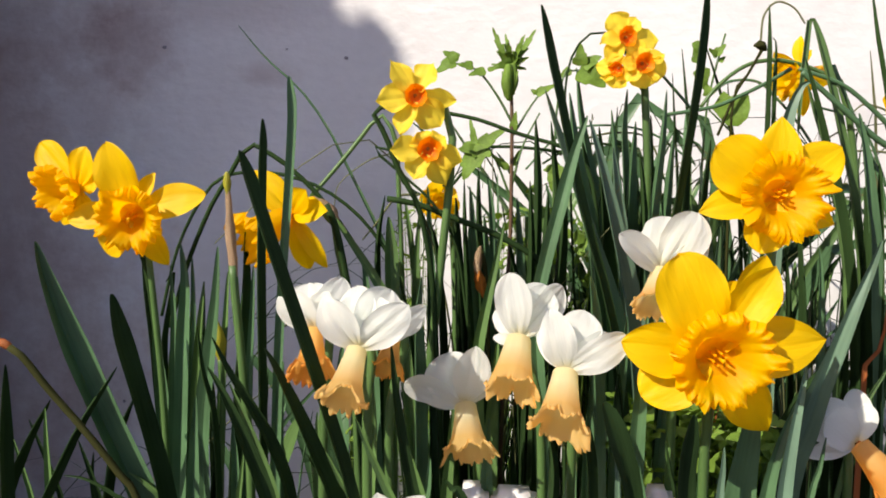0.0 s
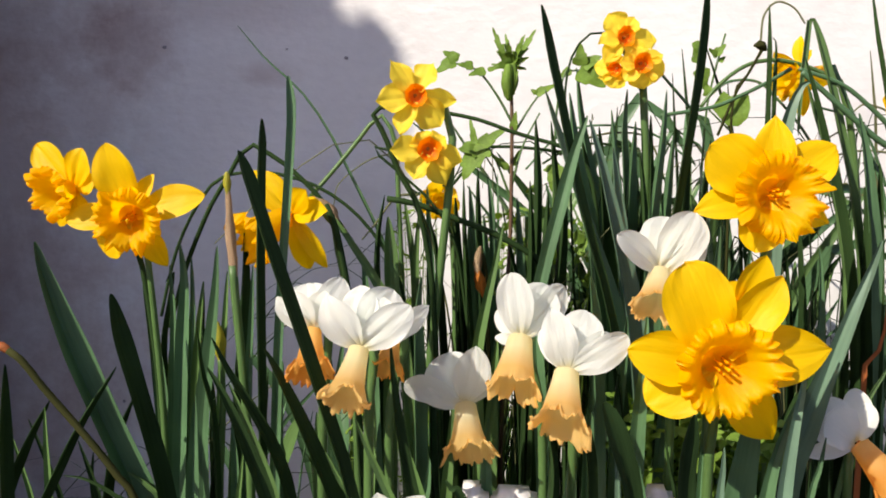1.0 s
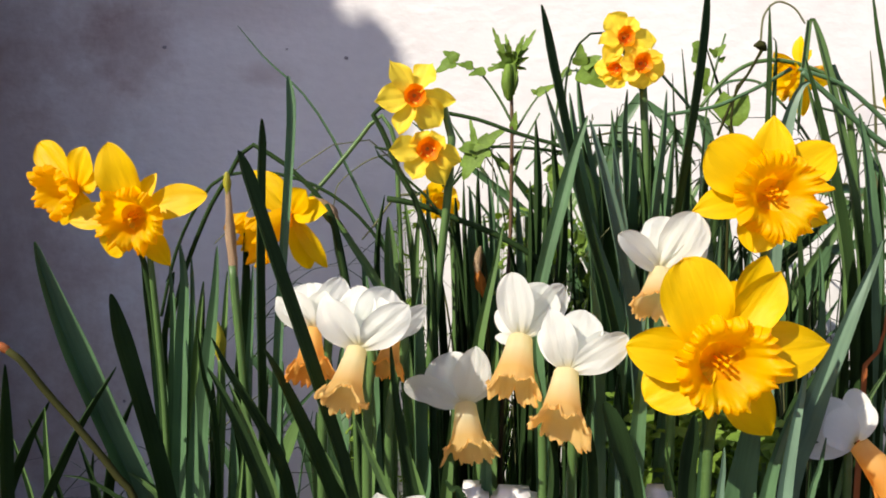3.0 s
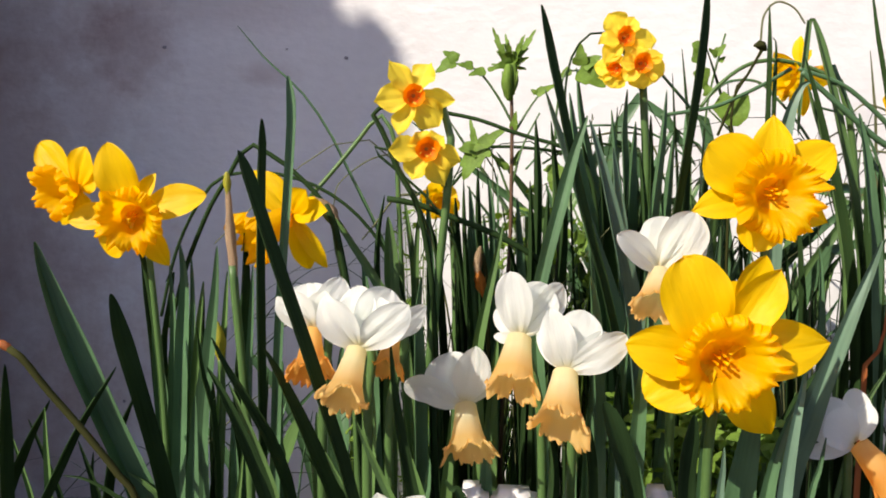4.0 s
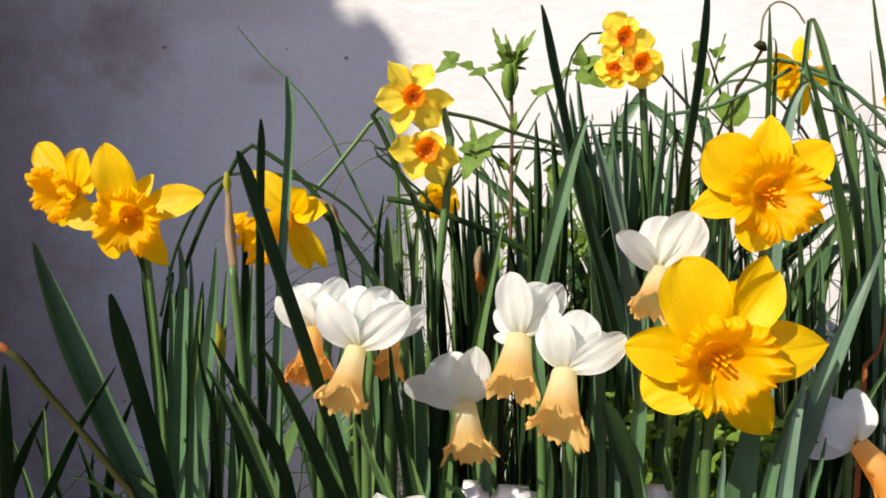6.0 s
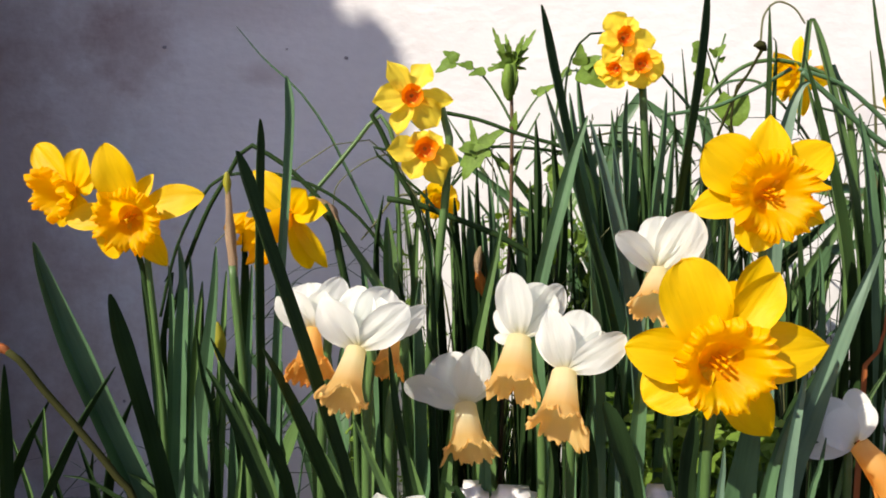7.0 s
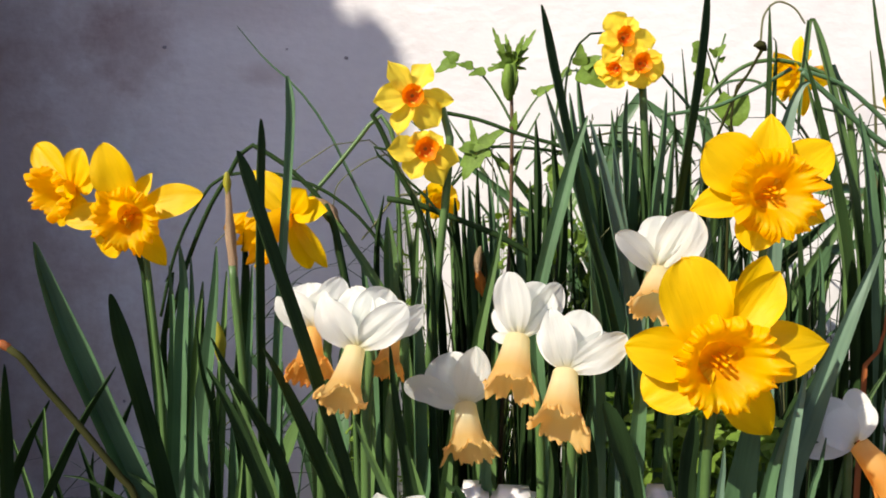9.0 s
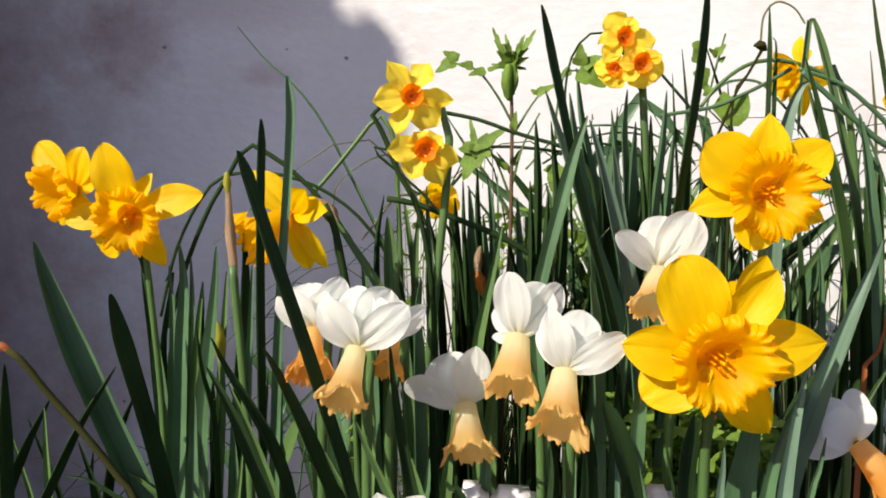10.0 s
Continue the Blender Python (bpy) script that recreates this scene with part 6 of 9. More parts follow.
stalk(weed_b, [(0.2398, 0.64, 0.4943), (0.2486, 0.64, 0.5034)], 0.0009, M_STEM, 0.0006, name="branch")
stalk(weed_b, [(0.2358, 0.64, 0.4805), (0.2164, 0.64, 0.4988)], 0.0009, M_STEM, 0.0006, name="branch")
part("leaf", pointed_leaf(0.0256, 0.0250, 1, 0.08, 70, None, 0.12, 0.3), weed_b, "", aim((-0.0028, 0, 0.5071), (0.2851, -0.3125, -0.9062), (-0.3, -0.9, 0.35)))
part("leaf", pointed_leaf(0.0156, 0.0111, 1, 0.1, 71), weed_b, "", aim((-0.0009, 0, 0.508), (-0.7794, 0.2571, -0.5714), (-0.3, -0.9, 0.35)))
part("leaf", pointed_leaf(0.0187, 0.0129, 2, 0.15, 72), weed_b, "", aim((-0.026, 0, 0.5307), (0.2381, 0, -0.9712), (-0.3, -0.9, 0.35)))
part("leaf", pointed_leaf(0.0145, 0.0083, 2, 0.15, 73), weed_b, "", aim((-0.0296, 0, 0.5523), (0.1039, 0, -0.9946), (-0.3, -0.9, 0.35)))
part("leaf", pointed_leaf(0.0105, 0.0093, 2, 0.2, 74), weed_b, "", aim((-0.0176, 0, 0.508), (-0.3045, 0, 0.9525), (-0.3, -0.9, 0.35)))
weed_c = thing("weed", (0.0932, 0.66, 0), "ivy-like weed leaf on a thin stalk", "weed")
stalk(weed_c, [(0.0932, 0.66, -0.004), (0.0934, 0.66, 0.1699), (0.0942, 0.66, 0.3397), (0.095, 0.66, 0.4332), (0.0963, 0.66, 0.4953), (0.1029, 0.66, 0.5291), (0.1147, 0.66, 0.5305)], 0.0015, M_STEM, 0.0009, name="stem")
part("leaf", pointed_leaf(0.0271, 0.0257, 2, 0.25, 60), weed_c, "", aim((0.022, 0, 0.5329), (0.7608, -0.2953, -0.5778), (-0.3, -0.9, 0.35)))
part("leaf", pointed_leaf(0.0185, 0.0143, 2, 0.3, 61), weed_c, "", aim((0.0229, 0, 0.5338), (-0.0853, -0.2161, 0.9726), (-0.3, -0.9, 0.35)))
part("leaf", pointed_leaf(0.0180, 0.0143, 2, 0.25, 62), weed_c, "", aim((0.0238, 0, 0.5338), (0.8429, -0.2227, 0.4898), (-0.3, -0.9, 0.35)))
part("leaf", pointed_leaf(0.0124, 0.0086, 2, 0.2, 63), weed_c, "", aim((0.0153, 0, 0.531), (-0.8863, 0.1607, -0.4342), (-0.3, -0.9, 0.35)))
weed_d = thing("weed", (0.2189, 0.67, 0), "slender weed with a yellow-green flower bud", "weed")
stalk(weed_d, [(0.2189, 0.67, -0.004), (0.2201, 0.67, 0.2164), (0.2244, 0.67, 0.4328), (0.2267, 0.67, 0.4959), (0.2313, 0.67, 0.5245), (0.2366, 0.67, 0.5481), (0.2403, 0.67, 0.5622)], 0.0015, M_STEM, 0.0009, name="stem")
part("leaf", pointed_leaf(0.0119, 0.0087, 2, 0.3, 80), weed_d, "", aim((0.0135, 0, 0.5444), (0.5748, -0.3371, 0.7456), (-0.3, -0.9, 0.35)))
part("leaf", pointed_leaf(0.0111, 0.0068, 2, 0.3, 81), weed_d, "", aim((0.0155, 0, 0.5434), (-0.7563, -0.3607, 0.5458), (-0.3, -0.9, 0.35)))
part("leaf", pointed_leaf(0.0073, 0.0058, 2, 0.3, 82), weed_d, "", aim((0.0166, 0, 0.5387), (0.7637, 0, 0.6456), (-0.3, -0.9, 0.35)))
part("leaf", pointed_leaf(0.0146, 0.0107, 2, 0.3, 83), weed_d, "", aim((0.0029, 0, 0.5197), (-0.2378, 0, 0.9713), (-0.3, -0.9, 0.35)))
part("leaf", pointed_leaf(0.0152, 0.0068, 2, 0.2, 84), weed_d, "", aim((-0.0026, 0, 0.5377), (-0.1035, 0, 0.9946), (-0.3, -0.9, 0.35)))
weed_e = thing("weed", (0.1206, 0.68, 0), "green weed leaves among narcissus stems", "weed")
stalk(weed_e, [(0.1206, 0.68, -0.004), (0.1184, 0.68, 0.1577), (0.1102, 0.68, 0.3154), (0.1038, 0.68, 0.3821), (0.1005, 0.68, 0.4274), (0.1, 0.68, 0.4522)], 0.0020, M_STEM, 0.0012, name="stem")
part("leaf", pointed_leaf(0.0249, 0.0169, 3, 0.25, 90), weed_e, "", aim((-0.0206, 0, 0.4522), (-0.2172, -0.2408, -0.946), (-0.3, -0.9, 0.35)))
part("leaf", pointed_leaf(0.0130, 0.0100, 3, 0.3, 91), weed_e, "", aim((-0.019, 0, 0.4473), (-1, 0, 0), (-0.3, -0.9, 0.35)))
part("leaf", pointed_leaf(0.0212, 0.0130, 3, 0.3, 92), weed_e, "", aim((-0.0126, 0, 0.4274), (-0.2813, -0.1885, 0.9409), (-0.3, -0.9, 0.35)))
part("leaf", pointed_leaf(0.0209, 0.0131, 3, 0.35, 93), weed_e, "", aim((-0.0068, 0, 0.3872), (0.9701, 0, -0.2426), (-0.3, -0.9, 0.35)))
part("leaf", pointed_leaf(0.0167, 0.0111, 3, 0.35, 94), weed_e, "", aim((-0.0068, 0, 0.3872), (-0.7956, 0, 0.6059), (-0.3, -0.9, 0.35)))
part("leaf", pointed_leaf(0.0160, 0.0111, 3, 0.35, 95), weed_e, "", aim((-0.0014, 0, 0.3719), (0.6112, 0, 0.7915), (-0.3, -0.9, 0.35)))
part("leaf", pointed_leaf(0.0157, 0.0120, 3, 0.3, 96), weed_e, "", aim((-0.0327, 0, 0.4324), (-0.9484, 0, -0.317), (-0.3, -0.9, 0.35)))


def dry_grass(x0, x1, y0, y1, count, low, high, seed, mat):
    """Thin bent grass stalks between the leaves, one object."""
    rng = random.Random(seed)
    verts, faces = [], []
    for _ in range(count):
        bx, by, h = rng.uniform(x0, x1), rng.uniform(y0, y1), rng.uniform(low, high)
        dx, dy, drop = rng.uniform(-0.26, 0.26), rng.uniform(-0.06, 0.04), rng.uniform(0.0, 0.14)
        dy = min(dy, 0.93 - by)
        path = []
        for i in range(13):
            t = i / 12
            path.append((bx + dx * t * t, by + dy * t * t, h * (1 - (1 - min(t / 0.75, 1)) ** 2.2) - drop * max(0, (t - 0.6) / 0.4) ** 1.8))
        ps, _ = glide(path, 22)
        r = rng.uniform(0.0005, 0.0018)
        for i, q in enumerate(ps):
            k = len(verts)
            rr = r * (1.1 - 0.7 * i / 21)
            verts += [q + Vector((rr, 0, 0)), q + Vector((-rr * 0.5, -rr * 0.6, rr * 0.6)), q + Vector((-rr * 0.5, rr * 0.6, -rr * 0.6))]
            if i:
                faces += [(k - 3 + a, k - 3 + b, k + b, k + a) for a, b in ((0, 1), (1, 2), (2, 0))]
    return tagged(new("dry_grass", mesh_of("dry_grass", verts, faces, mat)), "thin bent grass stalks among the narcissus leaves", "grass", "", "stuff")


# Grass in the darkened leaf green carries the shade between leaves in its colour.
dry_grass(0.02, 0.60, 0.62, 0.88, 44, 0.22, 0.52, 71, M_DRYGRASS)
dry_grass(0.05, 0.60, 0.62, 0.84, 64, 0.25, 0.52, 74, M_SHADED_GREEN)
dry_grass(-0.12, 0.05, 0.68, 0.85, 14, 0.12, 0.34, 72, M_SHADED_GREEN)
dry_grass(-0.06, 0.16, 0.66, 0.76, 30, 0.26, 0.42, 75, M_SHADED_GREEN)
dry_grass(-0.06, 0.14, 0.70, 0.80, 16, 0.24, 0.40, 76, M_DRYGRASS)
dry_grass(-0.34, -0.15, 0.56, 0.80, 30, 0.05, 0.20, 73, M_SHADED_GREEN)


def ground_cover(name, x0, x1, y0, y1, z0, z1, count, seed, size, label):
    """Low herbs: many small three-lobed leaves on fine stalks, one object."""
    rng = random.Random(seed)
    verts, faces = [], []
    for _ in range(count):
        c = Vector((rng.uniform(x0, x1), rng.uniform(y0, y1), 0))
        c.z = z0 + (z1 - z0) * rng.random() ** 0.8
        if rng.random() < 0.35:
            k = len(verts)
            foot = c + Vector((rng.uniform(-0.02, 0.02), rng.uniform(-0.01, 0.01), -c.z))
            for q, r in ((foot, 0.0007), (c, 0.0004)):
                verts += [q + Vector((r, 0, 0)), q + Vector((-r * 0.5, r * 0.87, 0)), q + Vector((-r * 0.5, -r * 0.87, 0))]
            faces += [(k, k + 1, k + 4, k + 3), (k + 1, k + 2, k + 5, k + 4), (k + 2, k, k + 3, k + 5)]
        s = rng.uniform(0.5, 1.0) * size
        m = Matrix.LocRotScale(c, Euler((rng.uniform(-0.2, 1.1), rng.uniform(-0.6, 0.6), rng.uniform(0, 6.28))), (s, s, s))
        for lobe in (-1, 0, 1):
            k = len(verts)
            turn = Matrix.Rotation(lobe * 0.9, 4, "Z")
            for px, py, pz in ((0, 0, 0), (0.35, 0.22, 0.05), (0.7, 0.28, 0.06), (0.95, 0.12, 0.0), (1.05, 0, -0.05), (0.95, -0.12, 0), (0.7, -0.28, 0.06), (0.35, -0.22, 0.05), (0.6, 0, -0.02)):
                verts.append(m @ turn @ Vector((px, py, pz)))
            faces += [(k + a, k + b, k + 8) for a, b in ((0, 1), (1, 2), (2, 3), (3, 4), (4, 5), (5, 6), (6, 7), (7, 0))]
    ob = new(name, mesh_of(name, verts, faces, M_WEED))
    return tagged(ob, label, "ground cover", "", "stuff")


ground_cover("ground_cover", 0.12, 0.212, 0.46, 0.56, 0.17, 0.29, 420, 5, 0.017, "low fresh green herbs between the daffodil stems")
ground_cover("ground_cover", -0.10, 0.12, 0.74, 0.84, 0.02, 0.20, 300, 6, 0.011, "low herbs in shade between the daffodil stems")
ground_cover("ground_cover", 0.03, 0.22, 0.66, 0.78, 0.30, 0.41, 170, 7, 0.012, "yellow-green herb leaves between narcissus leaves near the wall")
ground_cover("ground_cover", -0.045, 0.0, 0.66, 0.74, 0.30, 0.42, 70, 8, 0.008, "fine green herb leaves between narcissus leaves near the wall")

# ---- buds and withered bits ----
sheathed_bud = thing("daffodil_bud", (-0.1224, 0.47, 0), "yellow daffodil bud in a dry papery sheath", "bud")
stalk(sheathed_bud, [(-0.1224, 0.47, -0.004), (-0.1226, 0.47, 0.1132), (-0.1232, 0.47, 0.2264), (-0.1238, 0.47, 0.2794), (-0.1264, 0.47, 0.3311), (-0.1293, 0.47, 0.3743), (-0.1301, 0.47, 0.3921)], 0.0028, M_STEM, 0.0028, name="stem")
part("spathe", spindle_mesh([(-0.1292, 0.47, 0.385), (-0.1304, 0.47, 0.4026), (-0.131, 0.47, 0.4166), (-0.1314, 0.47, 0.434), (-0.1318, 0.47, 0.4426)], 0.0028, M_PAPER, sheathed_bud.location, 0.75, 0.4, 0.3, ridges=0.25), sheathed_bud, "brown papery sheath")
part("bud", spindle_mesh([(-0.1317, 0.47, 0.4357), (-0.1318, 0.47, 0.4426), (-0.1319, 0.47, 0.4498)], 0.0024, M_BUD, sheathed_bud.location, 0.5, 0.35, 0.6, ridges=0.08), sheathed_bud, "yellow bud tip")
low_bud = thing("daffodil_bud", (-0.1585, 0.5, 0), "closed greenish-yellow daffodil bud among leaves", "bud")
stalk(low_bud, [(-0.1585, 0.5, -0.004), (-0.1575, 0.5, 0.1057), (-0.1536, 0.5, 0.2115), (-0.1503, 0.5, 0.2599), (-0.1481, 0.5, 0.2995), (-0.1487, 0.5, 0.3267)], 0.0026, M_STEM, 0.0022, name="stem")
part("bud", spindle_mesh([(-0.1485, 0.5, 0.3229), (-0.1491, 0.5, 0.3364), (-0.1505, 0.5, 0.3498)], 0.0044, M_BUD, low_bud.location, 0.4, 0.3, 0.5, ridges=0.06), low_bud)
brown_stalk = thing("flower_stalk", (-0.131, 0.43, 0), "leaning brown-green flower stalk with a broken orange end", "stalk")
stalk(brown_stalk, [(-0.131, 0.43, -0.004), (-0.141, 0.43, 0.1249), (-0.1779, 0.43, 0.2498), (-0.1901, 0.43, 0.2724), (-0.2085, 0.43, 0.2982), (-0.2298, 0.43, 0.3253), (-0.2417, 0.43, 0.3421), (-0.2497, 0.43, 0.3487)], 0.0024, M_BROWN, 0.0021, name="stem")
part("stub", spindle_mesh([(-0.2491, 0.43, 0.3481), (-0.2525, 0.43, 0.3507), (-0.2584, 0.43, 0.3534)], 0.0025, M_RUSTLEAF, brown_stalk.location, 0.7, 0.3, 0.4, ridges=0.1), brown_stalk, "withered orange end")
withered_flower = thing("withered_flower", (0.0403, 0.6, 0), "withered brown and orange narcissus flower hanging down", "flower")
stalk(withered_flower, [(0.0403, 0.6, -0.004), (0.0397, 0.6, 0.1337), (0.0374, 0.6, 0.2674), (0.035, 0.6, 0.3415), (0.033, 0.6, 0.3733), (0.0289, 0.6, 0.3868)], 0.0018, M_BROWN, 0.0018, name="stem")
part("spathe", spindle_mesh([(0.0291, 0.594, 0.3893), (0.0274, 0.594, 0.3808), (0.027, 0.594, 0.3652)], 0.0031, M_PAPER, withered_flower.location, 0.3, 0.6, 0.5, ridges=0.15), withered_flower, "dry papery husk")
part("petal", spindle_mesh([(0.027, 0.594, 0.3706), (0.0292, 0.594, 0.3607), (0.032, 0.594, 0.3481)], 0.0038, M_RUST, withered_flower.location, 0.6, 0.15, 0.4, ridges=0.35), withered_flower, "shrivelled orange petals")
dry_husk = thing("dry_husk", (0.2293, 0.6, 0), "small dark shrivelled husk on a thin stalk", "husk")
stalk(dry_husk, [(0.2293, 0.6, 0), (0.223, 0.6, 0.4356), (0.2242, 0.6, 0.505), (0.2342, 0.6, 0.522), (0.2441, 0.6, 0.5414)], 0.0012, M_BROWN, 0.001, name="stem")
part("husk", spindle_mesh([(0.2371, 0.6, 0.5423), (0.2423, 0.6, 0.5431), (0.2468, 0.6, 0.5389)], 0.0031, M_BROWN, dry_husk.location, 0.2, 0.2, 0.5, ridges=0.35), dry_husk)
dead_leaf = thing("dead_leaf", (0.1785, 0.5, 0), "narrow rust-brown dead leaf among green stems", "leaf")
part("blade", blade_mesh([(0.1785, 0.5, 0), (0.1785, 0.5, 0.2277), (0.1787, 0.5, 0.2599), (0.1811, 0.5, 0.2739), (0.1858, 0.5, 0.2908)], 0.0052, 10, M_RUSTLEAF, 0.4, 0.3, 0.0008, 16, 0, dead_leaf.location), dead_leaf)
dead_leaf_b = thing("dead_leaf", (0.3004, 0.53, 0), "curled orange-brown dead leaf", "leaf")
part("blade", blade_mesh([(0.3004, 0.53, 0), (0.2989, 0.53, 0.2815), (0.3008, 0.53, 0.3138), (0.3082, 0.53, 0.3228), (0.3114, 0.53, 0.3392), (0.3121, 0.53, 0.3634)], 0.0047, 10, M_RUSTLEAF, 0.4, 0.3, 0.0008, 16, 0, dead_leaf_b.location), dead_leaf_b)

# ---- flowers ----
WHITE_LABEL = "nodding white narcissus with swept-back petals and apricot trumpet"
YELLOW_LABEL = "yellow trumpet daffodil with ruffled golden corona in sun"
TAZETTA_LABEL = "small pale yellow narcissus with orange cup"
big = bloom("daffodil", (0.1511, 0.4221, 0), [(0.1511, 0.4221, -0.004), (0.1509, 0.4221, 0.1256), (0.1502, 0.42, 0.2512), (0.1497, 0.4175, 0.2963), (0.1506, 0.415, 0.33), (0.1443, 0.4291, 0.3579)], (0.1463, 0.4, 0.3515), (0.0100, -0.9962, -0.0200),
    [((-0.0205, -0.0006, 0.0545), 0.0365, -5.7, 0.05, 0.1, 0.48, 0, 0.6), ((0.0325, 0.0030, 0.0470), 0.0225, -24, 0.08, 0.55, 0.85, 28, 0.58), ((0.0610, 0.0019, 0.0080), 0.0320, -9.8, 0.05, 0.12, 1.15, 0, 0.46), ((0.0330, 0.0045, -0.0445), 0.0260, 7.1, 0.03, 0.12, 0.95, 0, 0.5), ((-0.0385, -0.0022, -0.0222), 0.0320, 17.4, 0.05, 0.12, 0.62, 0, 0.55), ((-0.0500, -0.0026, 0.0078), 0.0280, 6, 0.05, 0.2, 0.68, 0, 0.5)],
    M_YELLOW, M_TRUMPET, (0.0125, 0.0160, 0.0274), YELLOW_LABEL, 1, lobes=17, pistil=0.012, style="trumpet")
behind = narcissus("daffodil", (0.2008, 0.4764, 0), [(0.2008, 0.4764, -0.004), (0.1999, 0.4764, 0.1119), (0.1967, 0.475, 0.2239), (0.1935, 0.4725, 0.286), (0.1898, 0.47, 0.3384), (0.1743, 0.4847, 0.3672)], (0.1773, 0.455, 0.3702), (0.099, -0.9901, 0.099), (0, 0, 1),
    [(67, -18, 0.0345, 0.0200, 0.05, 0, -0), (118, -2, 0.0157, 0.0168, 0.05, 0, -0), (-21, 21, 0.0242, 0.0168, 0.05, 0, 0), (-63, 19, 0.0351, 0.0201, 0.05, 0, 0), (-103, 27, 0.0295, 0.0201, 0.05, 0, 0), (179, 6, 0.0187, 0.0201, 0.05, 0, 0)],
    M_YELLOW, M_TRUMPET, (0.0060, 0.0034, 0.0044), "yellow trumpet daffodil half hidden behind another flower", 2)
upper = bloom("daffodil", (0.2135, 0.4808, 0), [(0.2135, 0.4808, -0.004), (0.2125, 0.4808, 0.1107), (0.2088, 0.48, 0.2214), (0.2048, 0.4783, 0.2876), (0.1988, 0.4767, 0.3586), (0.2002, 0.475, 0.402), (0.1914, 0.4898, 0.4399)], (0.1938, 0.46, 0.4376), (0.0839, -0.996, -0.0296),
    [((0.0012, 0.0005, 0.0461), 0.0258, -11.1, 0.05, 0.12, 1.1, 0, 0.42), ((0.0391, 0.0025, 0.0279), 0.0276, -11.4, 0.05, 0.12, 0.75, 0, 0.55), ((0.0368, 0.0018, -0.0181), 0.0206, -2.7, 0.05, 0.12, 1.15, 0, 0.42), ((-0.0082, -0.002, -0.0355), 0.0258, 11, 0.05, 0.12, 0.7, 0, 0.55), ((-0.046, -0.0023, -0.011), 0.0220, 15.8, 0.05, 0.12, 1.05, 0, 0.5), ((-0.0379, -0.0016, 0.0285), 0.0359, -0.9, 0.05, 0.12, 0.55, 0, 0.6)],
    M_YELLOW, M_TRUMPET, (0.0110, 0.0142, 0.0284), YELLOW_LABEL, 3, lobes=14, style="trumpet")
left_front = bloom("daffodil", (-0.1917, 0.5106, 0), [(-0.1917, 0.5106, -0.004), (-0.1916, 0.5106, 0.1033), (-0.1914, 0.51, 0.2065), (-0.1911, 0.5083, 0.2888), (-0.1934, 0.5067, 0.3522), (-0.1956, 0.505, 0.3984), (-0.2011, 0.5195, 0.4265)], (-0.1981, 0.49, 0.4221), (0.0675, -0.9738, -0.2174),
    [((-0.0112, -0.0085, 0.0457), 0.0266, -6.9, 0.05, 0.12, 0.75, 0, 0.55), ((0.0469, -0.0004, 0.0123), 0.0215, -15.3, 0.05, 0.12, 0.7, 0, 0.55), ((-0.0418, -0.0014, -0.0039), 0.0181, 13.9, 0.05, 0.12, 0.75, 0, 0.5), ((-0.0201, 0.0032, -0.0259), 0.0247, 14.7, 0.05, 0.12, 0.65, 0, 0.6), ((0.0185, 0.0068, -0.0342), 0.0164, 0.5, 0.05, 0.12, 0.9, 0, 0.5), ((0.0156, -0.0017, 0.0263), 0.0110, -14.4, 0.05, 0.12, 0.9, 0, 0.5)],
    M_YELLOW, M_TRUMPET, (0.0110, 0.0116, 0.0217), YELLOW_LABEL, 4, lobes=14, style="trumpet", stem_r=0.0024)
left_back = bloom("daffodil", (-0.2015, 0.5255, 0), [(-0.2015, 0.5255, -0.004), (-0.2012, 0.5255, 0.0995), (-0.2003, 0.525, 0.199), (-0.1988, 0.5233, 0.292), (-0.2019, 0.5217, 0.349), (-0.207, 0.52, 0.3919), (-0.2295, 0.5317, 0.4434)], (-0.242, 0.505, 0.438), (-0.4406, -0.885, -0.1507),
    [((-0.0276, 0.0095, 0.0288), 0.0215, -6.6, 0.05, 0.12, 0.7, 0, 0.6), ((0.01, -0.0064, 0.0261), 0.0190, -9.3, 0.05, 0.12, 0.65, 0, 0.55), ((0.0161, -0.005, 0.0083), 0.0168, -3.1, 0.05, 0.12, 0.75, 0, 0.5), ((0.003, 0.0052, -0.0232), 0.0162, 2, 0.05, 0.12, 0.8, 0, 0.52), ((-0.0191, 0.0145, -0.0252), 0.0187, 14.7, 0.05, 0.12, 0.8, 0, 0.52), ((-0.0364, 0.0174, -0.0077), 0.0135, 17.4, 0.05, 0.12, 0.8, 0, 0.52)],
    M_YELLOW, M_TRUMPET, (0.0150, 0.0096, 0.0182), "yellow trumpet daffodil turned to the side, in sun", 5, lobes=14, style="trumpet", stem_r=0.0022, stem_mat=M_SHADED_GREEN)
